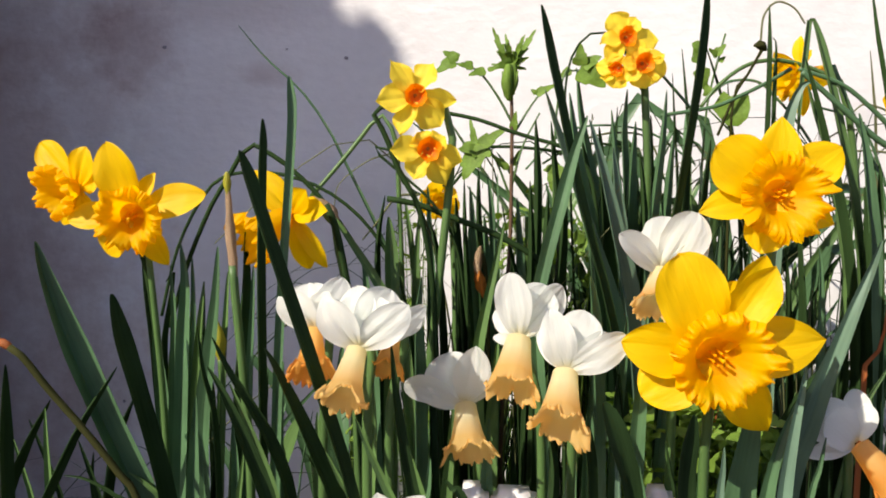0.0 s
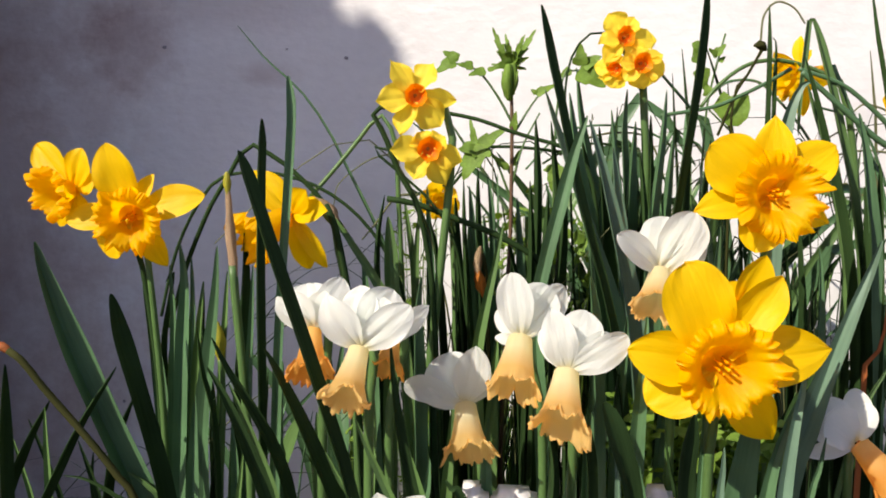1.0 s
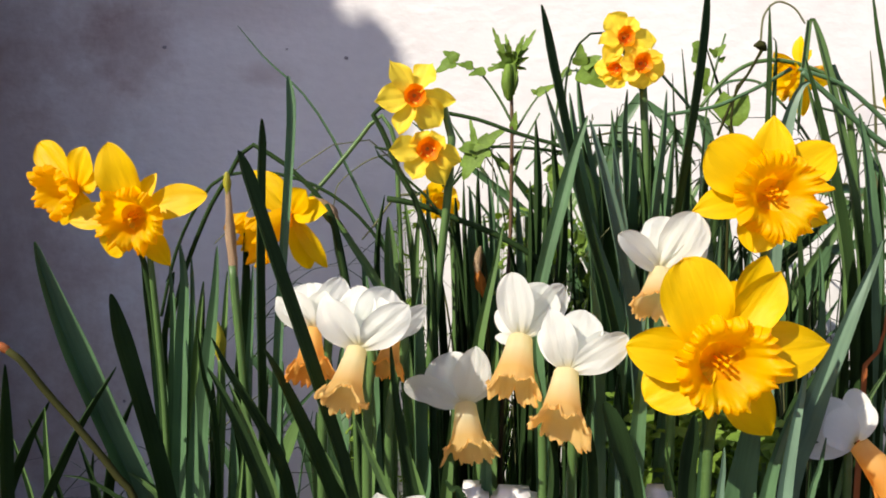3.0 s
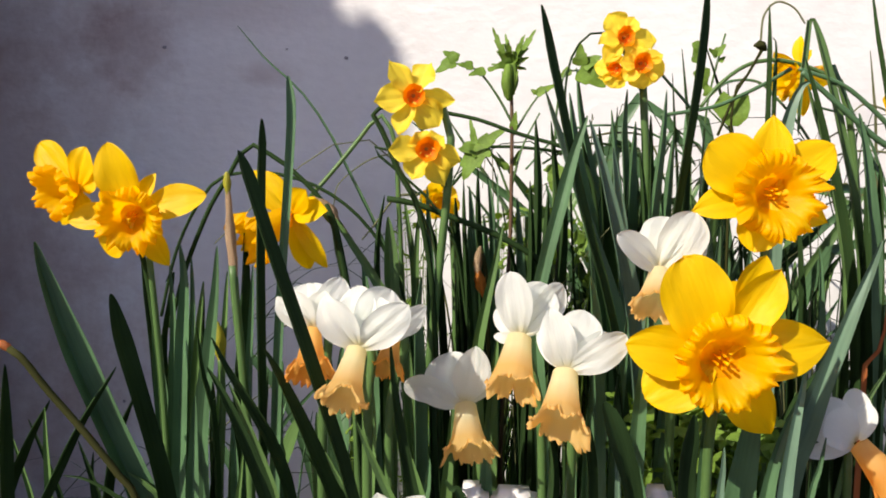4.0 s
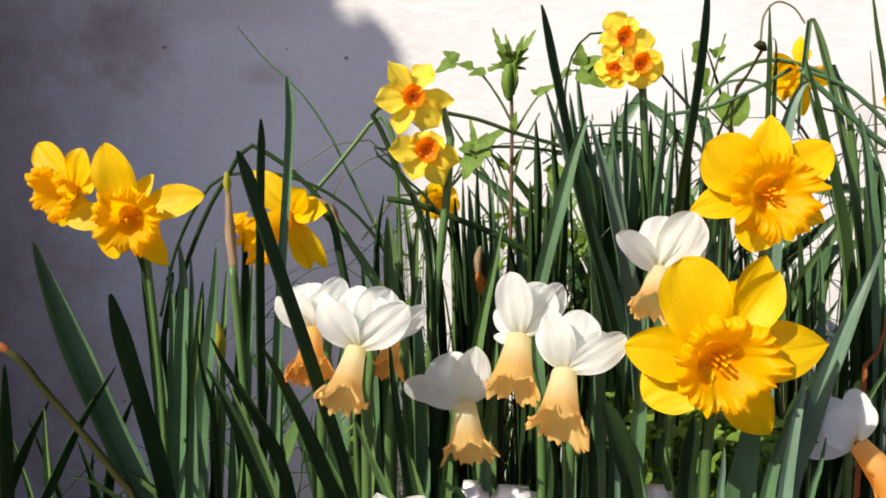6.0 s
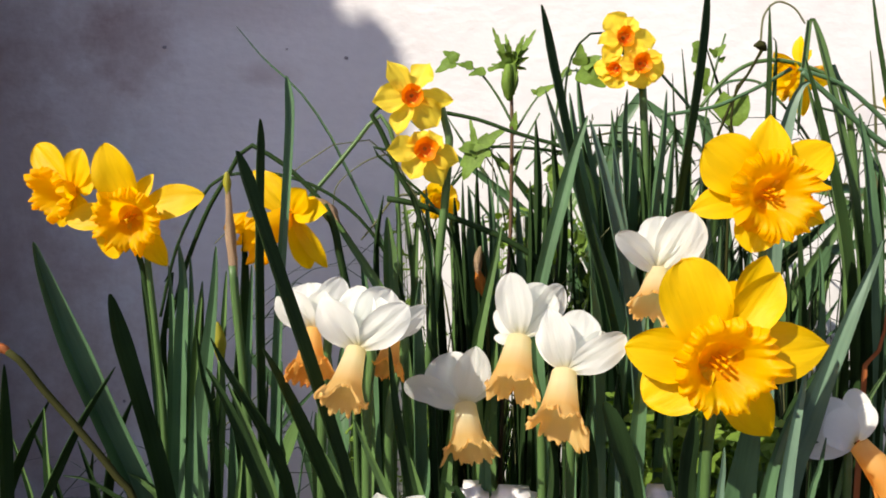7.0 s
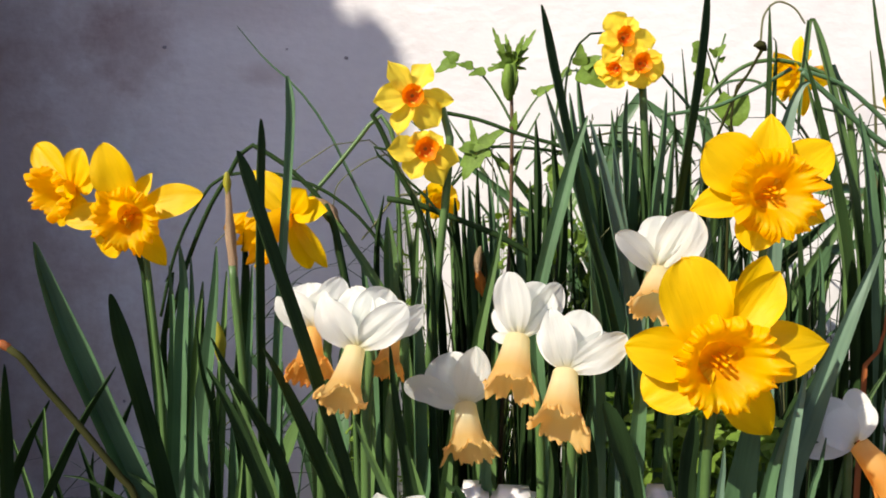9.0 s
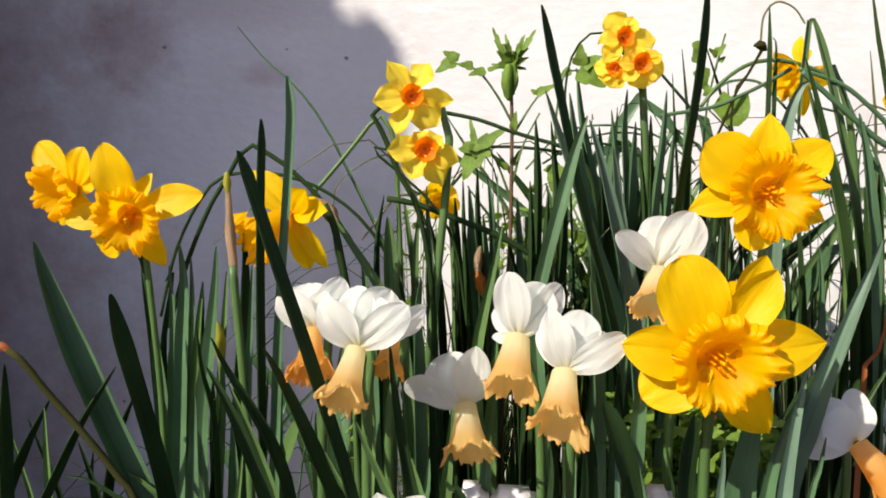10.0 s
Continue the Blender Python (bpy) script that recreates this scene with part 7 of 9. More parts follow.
mid_left = bloom("daffodil", (-0.0624, 0.55, 0), [(-0.0624, 0.55, -0.004), (-0.0626, 0.55, 0.0933), (-0.0631, 0.55, 0.1866), (-0.0639, 0.55, 0.2574), (-0.0668, 0.55, 0.343), (-0.0751, 0.55, 0.3888), (-0.0791, 0.552, 0.4132), (-0.0899, 0.545, 0.425)], (-0.1048, 0.53, 0.4197), (-0.6482, -0.6101, -0.4556),
    [((-0.0271, 0.0059, 0.0294), 0.0226, 7, 0.05, 0.12, 0.9, 0, 0.45), ((0.0145, -0.0246, 0.0175), 0.0172, -8.7, 0.05, 0.12, 0.7, 0, 0.6), ((0.0293, -0.0282, 0.004), 0.0174, -12.5, 0.05, 0.12, 0.95, 0, 0.5), ((0.0229, 0.0067, -0.0389), 0.0116, -4.8, 0.05, 0.12, 0.9, 0, 0.5), ((0.0067, 0.0236, -0.0431), 0.0157, 4.6, 0.05, 0.12, 0.8, 0, 0.55), ((-0.0357, 0.03, -0.0306), 0.0121, 17.5, 0.05, 0.12, 0.8, 0, 0.52)],
    M_YELLOW, M_TRUMPET, (0.0280, 0.0117, 0.0196), "yellow trumpet daffodil seen from the side behind a dark leaf", 6, lobes=14, style="trumpet")
part("spathe", spindle_mesh([(-0.0912, 0.548, 0.4289), (-0.084, 0.548, 0.4248), (-0.0784, 0.548, 0.4184), (-0.0753, 0.548, 0.4103)], 0.0030, M_PAPER, mid_left.location, 0.4, 0.5, 0.5, ridges=0.3), mid_left, "brown papery spathe")
tz = bloom("narcissus", (-0.0232, 0.5707, 0), [(-0.0232, 0.5707, -0.004), (-0.0226, 0.5707, 0.0883), (-0.0203, 0.57, 0.1767), (-0.0169, 0.568, 0.2508), (-0.0085, 0.566, 0.3223), (-0.0017, 0.564, 0.387), (0.0045, 0.562, 0.4495), (0.0037, 0.56, 0.49), (-0.0181, 0.5797, 0.4983)], (-0.0211, 0.55, 0.5012), (0.2184, -0.9758, 0.0122),
    [((-0.0167, -0.0031, 0.0242), 0.0158, -3.2, 0.02, 0.25, 1.35, 35, 0.5), ((0.0131, 0.0041, 0.0231), 0.0187, -14.3, 0.02, 0.25, 1, -30, 0.62), ((0.0296, 0.0054, -0.0024), 0.0135, -9.3, 0.02, 0.25, 1.1, 40, 0.5), ((0.0179, 0.0025, -0.0212), 0.0230, 1.7, 0.02, 0.25, 1, -15, 0.6), ((-0.0108, -0.0034, -0.0273), 0.0174, 13.7, 0.02, 0.25, 1.2, 25, 0.55), ((-0.027, -0.0055, -0.0043), 0.0204, 11.7, 0.02, 0.25, 1.35, -18, 0.5)],
    M_PALE, M_ORANGE, (0.0055, 0.0042, 0.0080), "two-headed narcissus stem, pale yellow petals and orange cups", 7, style="cup", pistil=0.002, neck=0.012, wave=2.5, lobes=7, stem_r=0.0034)
tz_b = bloom("narcissus", (0.0008, 0.56, 0), [(0.0008, 0.56, 0.4372), (0.0008, 0.56, 0.4495), (-0.0037, 0.56, 0.4617), (-0.0149, 0.5747, 0.467)], (-0.0119, 0.545, 0.4641), (0.173, -0.9836, -0.0513),
    [((-0.0264, -0.004, -0.0008), 0.0185, 10.4, 0.02, 0.25, 1.2, -28, 0.55), ((-0.0104, -0.0013, -0.0214), 0.0181, 14.1, 0.02, 0.25, 1, 18, 0.6), ((0.0127, 0.0024, -0.0259), 0.0188, 5.3, 0.02, 0.25, 1.3, -15, 0.5), ((0.024, 0.0038, -0.0087), 0.0164, -5.9, 0.02, 0.25, 1.15, 30, 0.55), ((0.0127, 0.0027, 0.0087), 0.0169, -14.4, 0.02, 0.25, 1.2, -20, 0.5), ((-0.0071, -0.0006, 0.0118), 0.0170, -4.1, 0.02, 0.25, 1.1, 15, 0.5)],
    M_PALE, M_ORANGE, (0.0055, 0.0040, 0.0084), TAZETTA_LABEL, 8, style="cup", pistil=0.002, neck=0.012, wave=2.5, lobes=7, stem_r=0.002, onto=tz)
tzr = bloom("narcissus", (0.1593, 0.6205, 0), [(0.1593, 0.6205, -0.004), (0.1594, 0.6205, 0.145), (0.1597, 0.62, 0.29), (0.1601, 0.619, 0.3752), (0.1627, 0.618, 0.4304), (0.1607, 0.617, 0.4708), (0.1579, 0.616, 0.5062), (0.157, 0.615, 0.5279), (0.1399, 0.6298, 0.5467)], (0.1369, 0.6, 0.5482), (0.2431, -0.9628, 0.1182),
    [((-0.0117, -0.0001, 0.018), 0.0190, -3.6, 0.02, 0.25, 1, -18, 0.6), ((0.0094, 0.0054, 0.0168), 0.0135, -14.3, 0.02, 0.25, 1.1, 15, 0.5), ((0.0268, 0.0065, -0.002), 0.0179, -9.4, 0.02, 0.25, 1.1, -20, 0.6), ((0.0146, 0.0013, -0.0142), 0.0157, 0.3, 0.02, 0.25, 1.35, 20, 0.5), ((-0.0156, -0.0069, -0.0193), 0.0156, 14.7, 0.02, 0.25, 1.1, -20, 0.5), ((-0.0198, -0.005, -0.0049), 0.0141, 12.5, 0.02, 0.25, 1.2, 20, 0.5)],
    M_PALE, M_ORANGE, (0.0055, 0.0041, 0.0075), "three-headed narcissus stem, pale yellow petals and orange cups", 9, style="cup", pistil=0.002, neck=0.012, wave=2.5, lobes=7, stem_r=0.0036)
tzr_b = bloom("narcissus", (0.1574, 0.615, 0), [(0.1574, 0.615, 0.5148), (0.1544, 0.605, 0.5268), (0.143, 0.6196, 0.5295)], (0.1475, 0.59, 0.5281), (0.2636, -0.9633, -0.0503),
    [((-0.0034, -0.0003, 0.0116), 0.0150, -7.6, 0.02, 0.25, 1.1, 10, 0.5), ((0.0186, 0.005, 0.0077), 0.0133, -13.5, 0.02, 0.25, 1.2, -25, 0.5), ((0.0191, 0.005, -0.0082), 0.0188, -5.2, 0.02, 0.25, 1, 18, 0.6), ((0.0048, 0.0013, -0.0183), 0.0202, 8, 0.02, 0.25, 1, -12, 0.6), ((-0.0109, -0.0029, -0.014), 0.0140, 14.7, 0.02, 0.25, 1, 20, 0.5), ((-0.0158, -0.0037, 0.0008), 0.0131, 9.7, 0.02, 0.25, 1.2, -10, 0.5)],
    M_PALE, M_ORANGE, (0.0055, 0.0038, 0.0077), TAZETTA_LABEL, 10, style="cup", pistil=0.002, neck=0.012, wave=2.5, lobes=7, stem_r=0.0018, onto=tzr)
tzr_c = bloom("narcissus", (0.1566, 0.615, 0), [(0.1566, 0.615, 0.5105), (0.1434, 0.61, 0.5252), (0.145, 0.618, 0.5397)], (0.1321, 0.595, 0.5253), (-0.5934, -0.78, -0.1987),
    [((-0.0154, 0.0115, 0.0025), 0.0138, 7, 0.02, 0.25, 1.1, -15, 0.5), ((-0.0028, 0.0051, -0.0147), 0.0167, 12.6, 0.02, 0.25, 1, 15, 0.6), ((0.006, -0.0011, -0.0089), 0.0131, 3.6, 0.02, 0.25, 1.35, 0, 0.5), ((-0.0077, 0.0039, 0.0122), 0.0137, -4.1, 0.02, 0.25, 1.15, -20, 0.5), ((0.0019, -0.0016, 0.0094), 0.0120, -12.7, 0.02, 0.25, 1.35, 0, 0.5), ((-0.0125, 0.0099, -0.0062), 0.0114, 13.2, 0.02, 0.25, 1.35, 12, 0.5)],
    M_PALE, M_ORANGE, (0.0055, 0.0030, 0.0056), TAZETTA_LABEL, 11, style="cup", pistil=0.002, neck=0.012, wave=2.5, lobes=7, stem_r=0.0018, onto=tzr)
far_right = narcissus("daffodil", (0.3818, 0.6609, 0), [(0.3818, 0.6609, -0.004), (0.3795, 0.6609, 0.1395), (0.371, 0.66, 0.279), (0.3577, 0.6575, 0.3993), (0.3435, 0.655, 0.4857), (0.3277, 0.6525, 0.5274), (0.3168, 0.65, 0.5318), (0.3182, 0.6549, 0.5321)], (0.2928, 0.64, 0.5261), (-0.8447, -0.4969, -0.1988), (0, 0, 1),
    [(114, -41, 0.0301, 0.0141, 0.05, 0, 0), (97, 15, 0.0306, 0.0113, 0.05, 0, 0), (102, 46, 0.0240, 0.0141, 0.05, 0, 0), (-69, 61, 0.0305, 0.0189, 0.05, 0, -0), (-87, -6, 0.0348, 0.0189, 0.05, 0, -0), (-92, -53, 0.0314, 0.0141, 0.05, 0, -0)],
    M_YELLOW, M_TRUMPET, (0.0260, 0.0080, 0.0151), "yellow daffodil in profile behind bent leaves", 12, lobes=11, frill=0.12)
far_mid = narcissus("daffodil", (0.0121, 0.68, 0), [(0.0121, 0.68, -0.004), (0.0119, 0.68, 0.1262), (0.0113, 0.68, 0.2523), (0.0107, 0.68, 0.3361), (0.008, 0.68, 0.3973), (0.0073, 0.6878, 0.4287)], (-0.0019, 0.66, 0.4225), (-0.3094, -0.9283, -0.2063), (0, 0, 1),
    [(173, -17, 0.0185, 0.0175, 0.05, 0, 0), (106, 6, 0.0172, 0.0175, 0.05, 0, 0), (31, 22, 0.0151, 0.0175, 0.05, 0, -0), (-35, 9, 0.0184, 0.0175, 0.05, 0, -0), (-82, -9, 0.0177, 0.0175, 0.05, 0, -0), (-129, -21, 0.0198, 0.0146, 0.05, 0, -0)],
    M_YELLOW, M_TRUMPET, (0.0200, 0.0068, 0.0126), "yellow daffodil half hidden behind leaves near the wall", 13, lobes=11, frill=0.12)
edge_right = narcissus("daffodil", (0.3954, 0.62, 0), [(0.3954, 0.62, -0.004), (0.3939, 0.62, 0.1353), (0.3884, 0.62, 0.2707), (0.3786, 0.62, 0.4028), (0.3713, 0.62, 0.4709), (0.3625, 0.6283, 0.5047)], (0.3531, 0.6, 0.5015), (-0.3145, -0.9435, -0.1048), (0, 0, 1),
    [(175, -18, 0.0149, 0.0159, 0.05, 0, 0), (113, -2, 0.0201, 0.0159, 0.05, 0, -0), (51, 16, 0.0182, 0.0159, 0.05, 0, -0), (-17, 16, 0.0202, 0.0159, 0.05, 0, 0), (-63, 3, 0.0204, 0.0159, 0.05, 0, 0), (-116, -14, 0.0178, 0.0133, 0.05, 0, 0)],
    M_YELLOW, M_TRUMPET, (0.0200, 0.0062, 0.0115), "yellow daffodil near the wall", 14)
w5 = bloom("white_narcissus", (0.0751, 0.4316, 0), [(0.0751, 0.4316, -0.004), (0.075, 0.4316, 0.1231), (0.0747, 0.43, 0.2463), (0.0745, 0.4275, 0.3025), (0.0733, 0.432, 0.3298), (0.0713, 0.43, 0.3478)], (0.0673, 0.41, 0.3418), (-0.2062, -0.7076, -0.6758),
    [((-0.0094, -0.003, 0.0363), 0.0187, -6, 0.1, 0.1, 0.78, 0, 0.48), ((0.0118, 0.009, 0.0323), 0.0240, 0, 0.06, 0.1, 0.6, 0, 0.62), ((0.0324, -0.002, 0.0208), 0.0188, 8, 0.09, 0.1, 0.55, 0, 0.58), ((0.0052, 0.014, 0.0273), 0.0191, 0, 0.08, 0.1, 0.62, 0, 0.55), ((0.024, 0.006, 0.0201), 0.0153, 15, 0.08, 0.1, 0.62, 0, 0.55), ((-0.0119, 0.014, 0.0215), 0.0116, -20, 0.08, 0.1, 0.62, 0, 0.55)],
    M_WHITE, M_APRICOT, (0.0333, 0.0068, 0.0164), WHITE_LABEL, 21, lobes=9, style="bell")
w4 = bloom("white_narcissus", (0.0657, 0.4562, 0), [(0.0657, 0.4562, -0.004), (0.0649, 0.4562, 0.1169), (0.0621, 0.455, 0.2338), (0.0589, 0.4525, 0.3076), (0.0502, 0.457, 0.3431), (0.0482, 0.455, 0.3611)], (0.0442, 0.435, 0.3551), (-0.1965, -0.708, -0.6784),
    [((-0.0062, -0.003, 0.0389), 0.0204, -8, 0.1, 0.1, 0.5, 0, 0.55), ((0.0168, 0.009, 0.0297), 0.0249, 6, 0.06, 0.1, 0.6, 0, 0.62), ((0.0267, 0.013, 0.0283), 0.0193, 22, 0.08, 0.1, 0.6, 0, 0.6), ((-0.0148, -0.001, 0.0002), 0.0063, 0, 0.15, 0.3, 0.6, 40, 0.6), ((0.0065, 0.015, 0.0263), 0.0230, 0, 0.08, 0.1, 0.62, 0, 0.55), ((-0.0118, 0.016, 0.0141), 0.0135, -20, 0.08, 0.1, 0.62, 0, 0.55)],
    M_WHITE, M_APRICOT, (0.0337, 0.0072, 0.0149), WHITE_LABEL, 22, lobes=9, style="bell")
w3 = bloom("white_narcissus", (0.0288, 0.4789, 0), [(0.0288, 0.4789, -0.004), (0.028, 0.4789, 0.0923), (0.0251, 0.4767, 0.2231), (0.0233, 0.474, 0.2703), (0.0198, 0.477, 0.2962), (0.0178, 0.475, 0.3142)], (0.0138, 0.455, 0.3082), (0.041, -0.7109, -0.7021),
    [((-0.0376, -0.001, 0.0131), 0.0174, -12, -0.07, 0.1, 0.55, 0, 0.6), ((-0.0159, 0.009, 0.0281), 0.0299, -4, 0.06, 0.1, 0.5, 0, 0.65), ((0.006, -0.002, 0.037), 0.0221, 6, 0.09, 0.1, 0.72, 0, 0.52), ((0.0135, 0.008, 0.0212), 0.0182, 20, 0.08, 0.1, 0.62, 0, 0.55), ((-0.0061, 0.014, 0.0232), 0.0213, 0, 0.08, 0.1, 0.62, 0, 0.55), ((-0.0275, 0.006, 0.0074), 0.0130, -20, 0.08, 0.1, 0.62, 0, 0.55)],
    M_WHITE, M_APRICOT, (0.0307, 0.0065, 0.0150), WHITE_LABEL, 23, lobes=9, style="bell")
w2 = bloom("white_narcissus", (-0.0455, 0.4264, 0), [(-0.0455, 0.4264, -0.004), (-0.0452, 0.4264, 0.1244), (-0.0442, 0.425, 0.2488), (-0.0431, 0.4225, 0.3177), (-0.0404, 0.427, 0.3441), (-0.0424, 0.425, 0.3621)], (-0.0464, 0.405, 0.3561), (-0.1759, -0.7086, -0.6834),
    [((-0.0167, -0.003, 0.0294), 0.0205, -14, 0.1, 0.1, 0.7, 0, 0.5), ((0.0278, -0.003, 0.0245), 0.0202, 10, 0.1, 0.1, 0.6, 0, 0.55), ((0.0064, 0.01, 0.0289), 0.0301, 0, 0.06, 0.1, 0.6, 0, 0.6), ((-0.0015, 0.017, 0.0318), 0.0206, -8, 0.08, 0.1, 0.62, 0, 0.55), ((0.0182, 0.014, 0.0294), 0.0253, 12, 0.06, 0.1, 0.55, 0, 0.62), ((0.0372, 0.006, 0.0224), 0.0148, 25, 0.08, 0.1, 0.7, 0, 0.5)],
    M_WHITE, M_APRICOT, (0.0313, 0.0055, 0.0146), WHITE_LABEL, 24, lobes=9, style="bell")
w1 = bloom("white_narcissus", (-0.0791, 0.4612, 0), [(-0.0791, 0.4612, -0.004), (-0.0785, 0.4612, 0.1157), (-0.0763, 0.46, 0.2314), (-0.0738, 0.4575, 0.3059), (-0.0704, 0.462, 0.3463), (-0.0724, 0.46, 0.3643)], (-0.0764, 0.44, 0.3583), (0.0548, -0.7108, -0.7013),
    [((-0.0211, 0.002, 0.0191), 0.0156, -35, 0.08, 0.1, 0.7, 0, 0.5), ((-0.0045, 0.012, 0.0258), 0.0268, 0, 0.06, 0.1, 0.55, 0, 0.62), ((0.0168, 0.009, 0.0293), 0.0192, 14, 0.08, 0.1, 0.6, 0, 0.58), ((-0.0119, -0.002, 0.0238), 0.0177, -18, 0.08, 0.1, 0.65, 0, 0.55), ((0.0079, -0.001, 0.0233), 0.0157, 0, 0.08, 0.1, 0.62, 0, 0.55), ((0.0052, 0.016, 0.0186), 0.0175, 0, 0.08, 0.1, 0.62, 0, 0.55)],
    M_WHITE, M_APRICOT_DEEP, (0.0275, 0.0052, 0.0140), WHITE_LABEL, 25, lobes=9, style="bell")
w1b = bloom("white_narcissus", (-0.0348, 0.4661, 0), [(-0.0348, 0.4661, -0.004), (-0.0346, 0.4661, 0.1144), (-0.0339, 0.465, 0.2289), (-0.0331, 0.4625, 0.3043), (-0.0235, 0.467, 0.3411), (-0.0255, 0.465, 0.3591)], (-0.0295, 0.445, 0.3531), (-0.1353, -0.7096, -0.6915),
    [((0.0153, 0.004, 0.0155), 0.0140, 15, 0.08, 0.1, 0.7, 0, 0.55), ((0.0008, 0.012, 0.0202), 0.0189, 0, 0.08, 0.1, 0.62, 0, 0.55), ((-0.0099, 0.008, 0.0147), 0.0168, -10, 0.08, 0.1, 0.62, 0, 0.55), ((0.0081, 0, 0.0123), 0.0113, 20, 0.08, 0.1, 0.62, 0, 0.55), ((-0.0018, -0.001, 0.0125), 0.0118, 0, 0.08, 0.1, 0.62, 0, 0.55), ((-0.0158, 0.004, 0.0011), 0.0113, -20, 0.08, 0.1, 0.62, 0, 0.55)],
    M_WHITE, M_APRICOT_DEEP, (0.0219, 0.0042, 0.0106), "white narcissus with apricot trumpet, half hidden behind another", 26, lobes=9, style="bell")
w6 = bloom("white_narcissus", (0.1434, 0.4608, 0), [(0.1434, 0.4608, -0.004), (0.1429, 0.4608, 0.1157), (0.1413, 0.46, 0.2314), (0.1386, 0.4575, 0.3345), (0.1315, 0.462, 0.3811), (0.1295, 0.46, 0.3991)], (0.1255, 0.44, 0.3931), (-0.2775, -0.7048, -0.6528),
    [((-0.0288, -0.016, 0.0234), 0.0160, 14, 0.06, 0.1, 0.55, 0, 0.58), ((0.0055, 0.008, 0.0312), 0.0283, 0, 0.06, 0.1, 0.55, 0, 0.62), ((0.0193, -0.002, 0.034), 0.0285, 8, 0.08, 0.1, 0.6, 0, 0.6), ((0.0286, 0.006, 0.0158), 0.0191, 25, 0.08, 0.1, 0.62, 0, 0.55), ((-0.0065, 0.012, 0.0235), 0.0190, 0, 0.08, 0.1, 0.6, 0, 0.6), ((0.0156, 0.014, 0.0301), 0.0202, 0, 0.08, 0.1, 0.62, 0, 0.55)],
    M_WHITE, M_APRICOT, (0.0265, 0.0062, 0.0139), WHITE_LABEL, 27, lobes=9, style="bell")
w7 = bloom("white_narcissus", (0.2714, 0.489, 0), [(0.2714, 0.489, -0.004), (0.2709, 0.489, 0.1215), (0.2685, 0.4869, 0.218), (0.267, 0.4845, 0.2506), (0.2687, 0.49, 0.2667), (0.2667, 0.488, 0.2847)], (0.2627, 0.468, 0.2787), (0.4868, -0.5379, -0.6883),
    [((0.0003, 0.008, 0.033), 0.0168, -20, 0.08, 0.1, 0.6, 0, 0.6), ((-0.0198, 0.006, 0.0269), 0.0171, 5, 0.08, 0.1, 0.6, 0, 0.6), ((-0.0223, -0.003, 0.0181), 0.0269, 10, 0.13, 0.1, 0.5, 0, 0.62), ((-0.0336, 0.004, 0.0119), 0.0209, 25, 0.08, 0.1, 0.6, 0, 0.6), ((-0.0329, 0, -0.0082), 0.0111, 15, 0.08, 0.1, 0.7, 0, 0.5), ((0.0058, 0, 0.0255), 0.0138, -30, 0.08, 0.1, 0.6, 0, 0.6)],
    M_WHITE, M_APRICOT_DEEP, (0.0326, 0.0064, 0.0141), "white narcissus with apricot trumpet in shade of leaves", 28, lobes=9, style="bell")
w8 = narcissus("white_narcissus", (-0.0326, 0.4264, 0), [(-0.0326, 0.4264, -0.004), (-0.0323, 0.4264, 0.1013), (-0.031, 0.42, 0.2026), (-0.0305, 0.415, 0.2264), (-0.0273, 0.422, 0.2564)], (-0.0293, 0.4, 0.2464), (0, -0.7557, 0.6549), (0, 1, 1),
    [(134, -32, 0.0262, 0.0177, 0.06, 0, -2), (106, -40, 0.0311, 0.0183, 0.06, 0, 0), (48, -33, 0.0344, 0.0194, 0.06, 0, 4), (11, -10, 0.0322, 0.0177, 0.06, 0, 4), (-53, 11, 0.0161, 0.0177, 0.06, 0, 1), (-163, -4, 0.0160, 0.0177, 0.06, 0, -4)],
    M_WHITE, M_APRICOT, (0.0200, 0.0059, 0.0106), "white narcissus low among the leaves", 29)


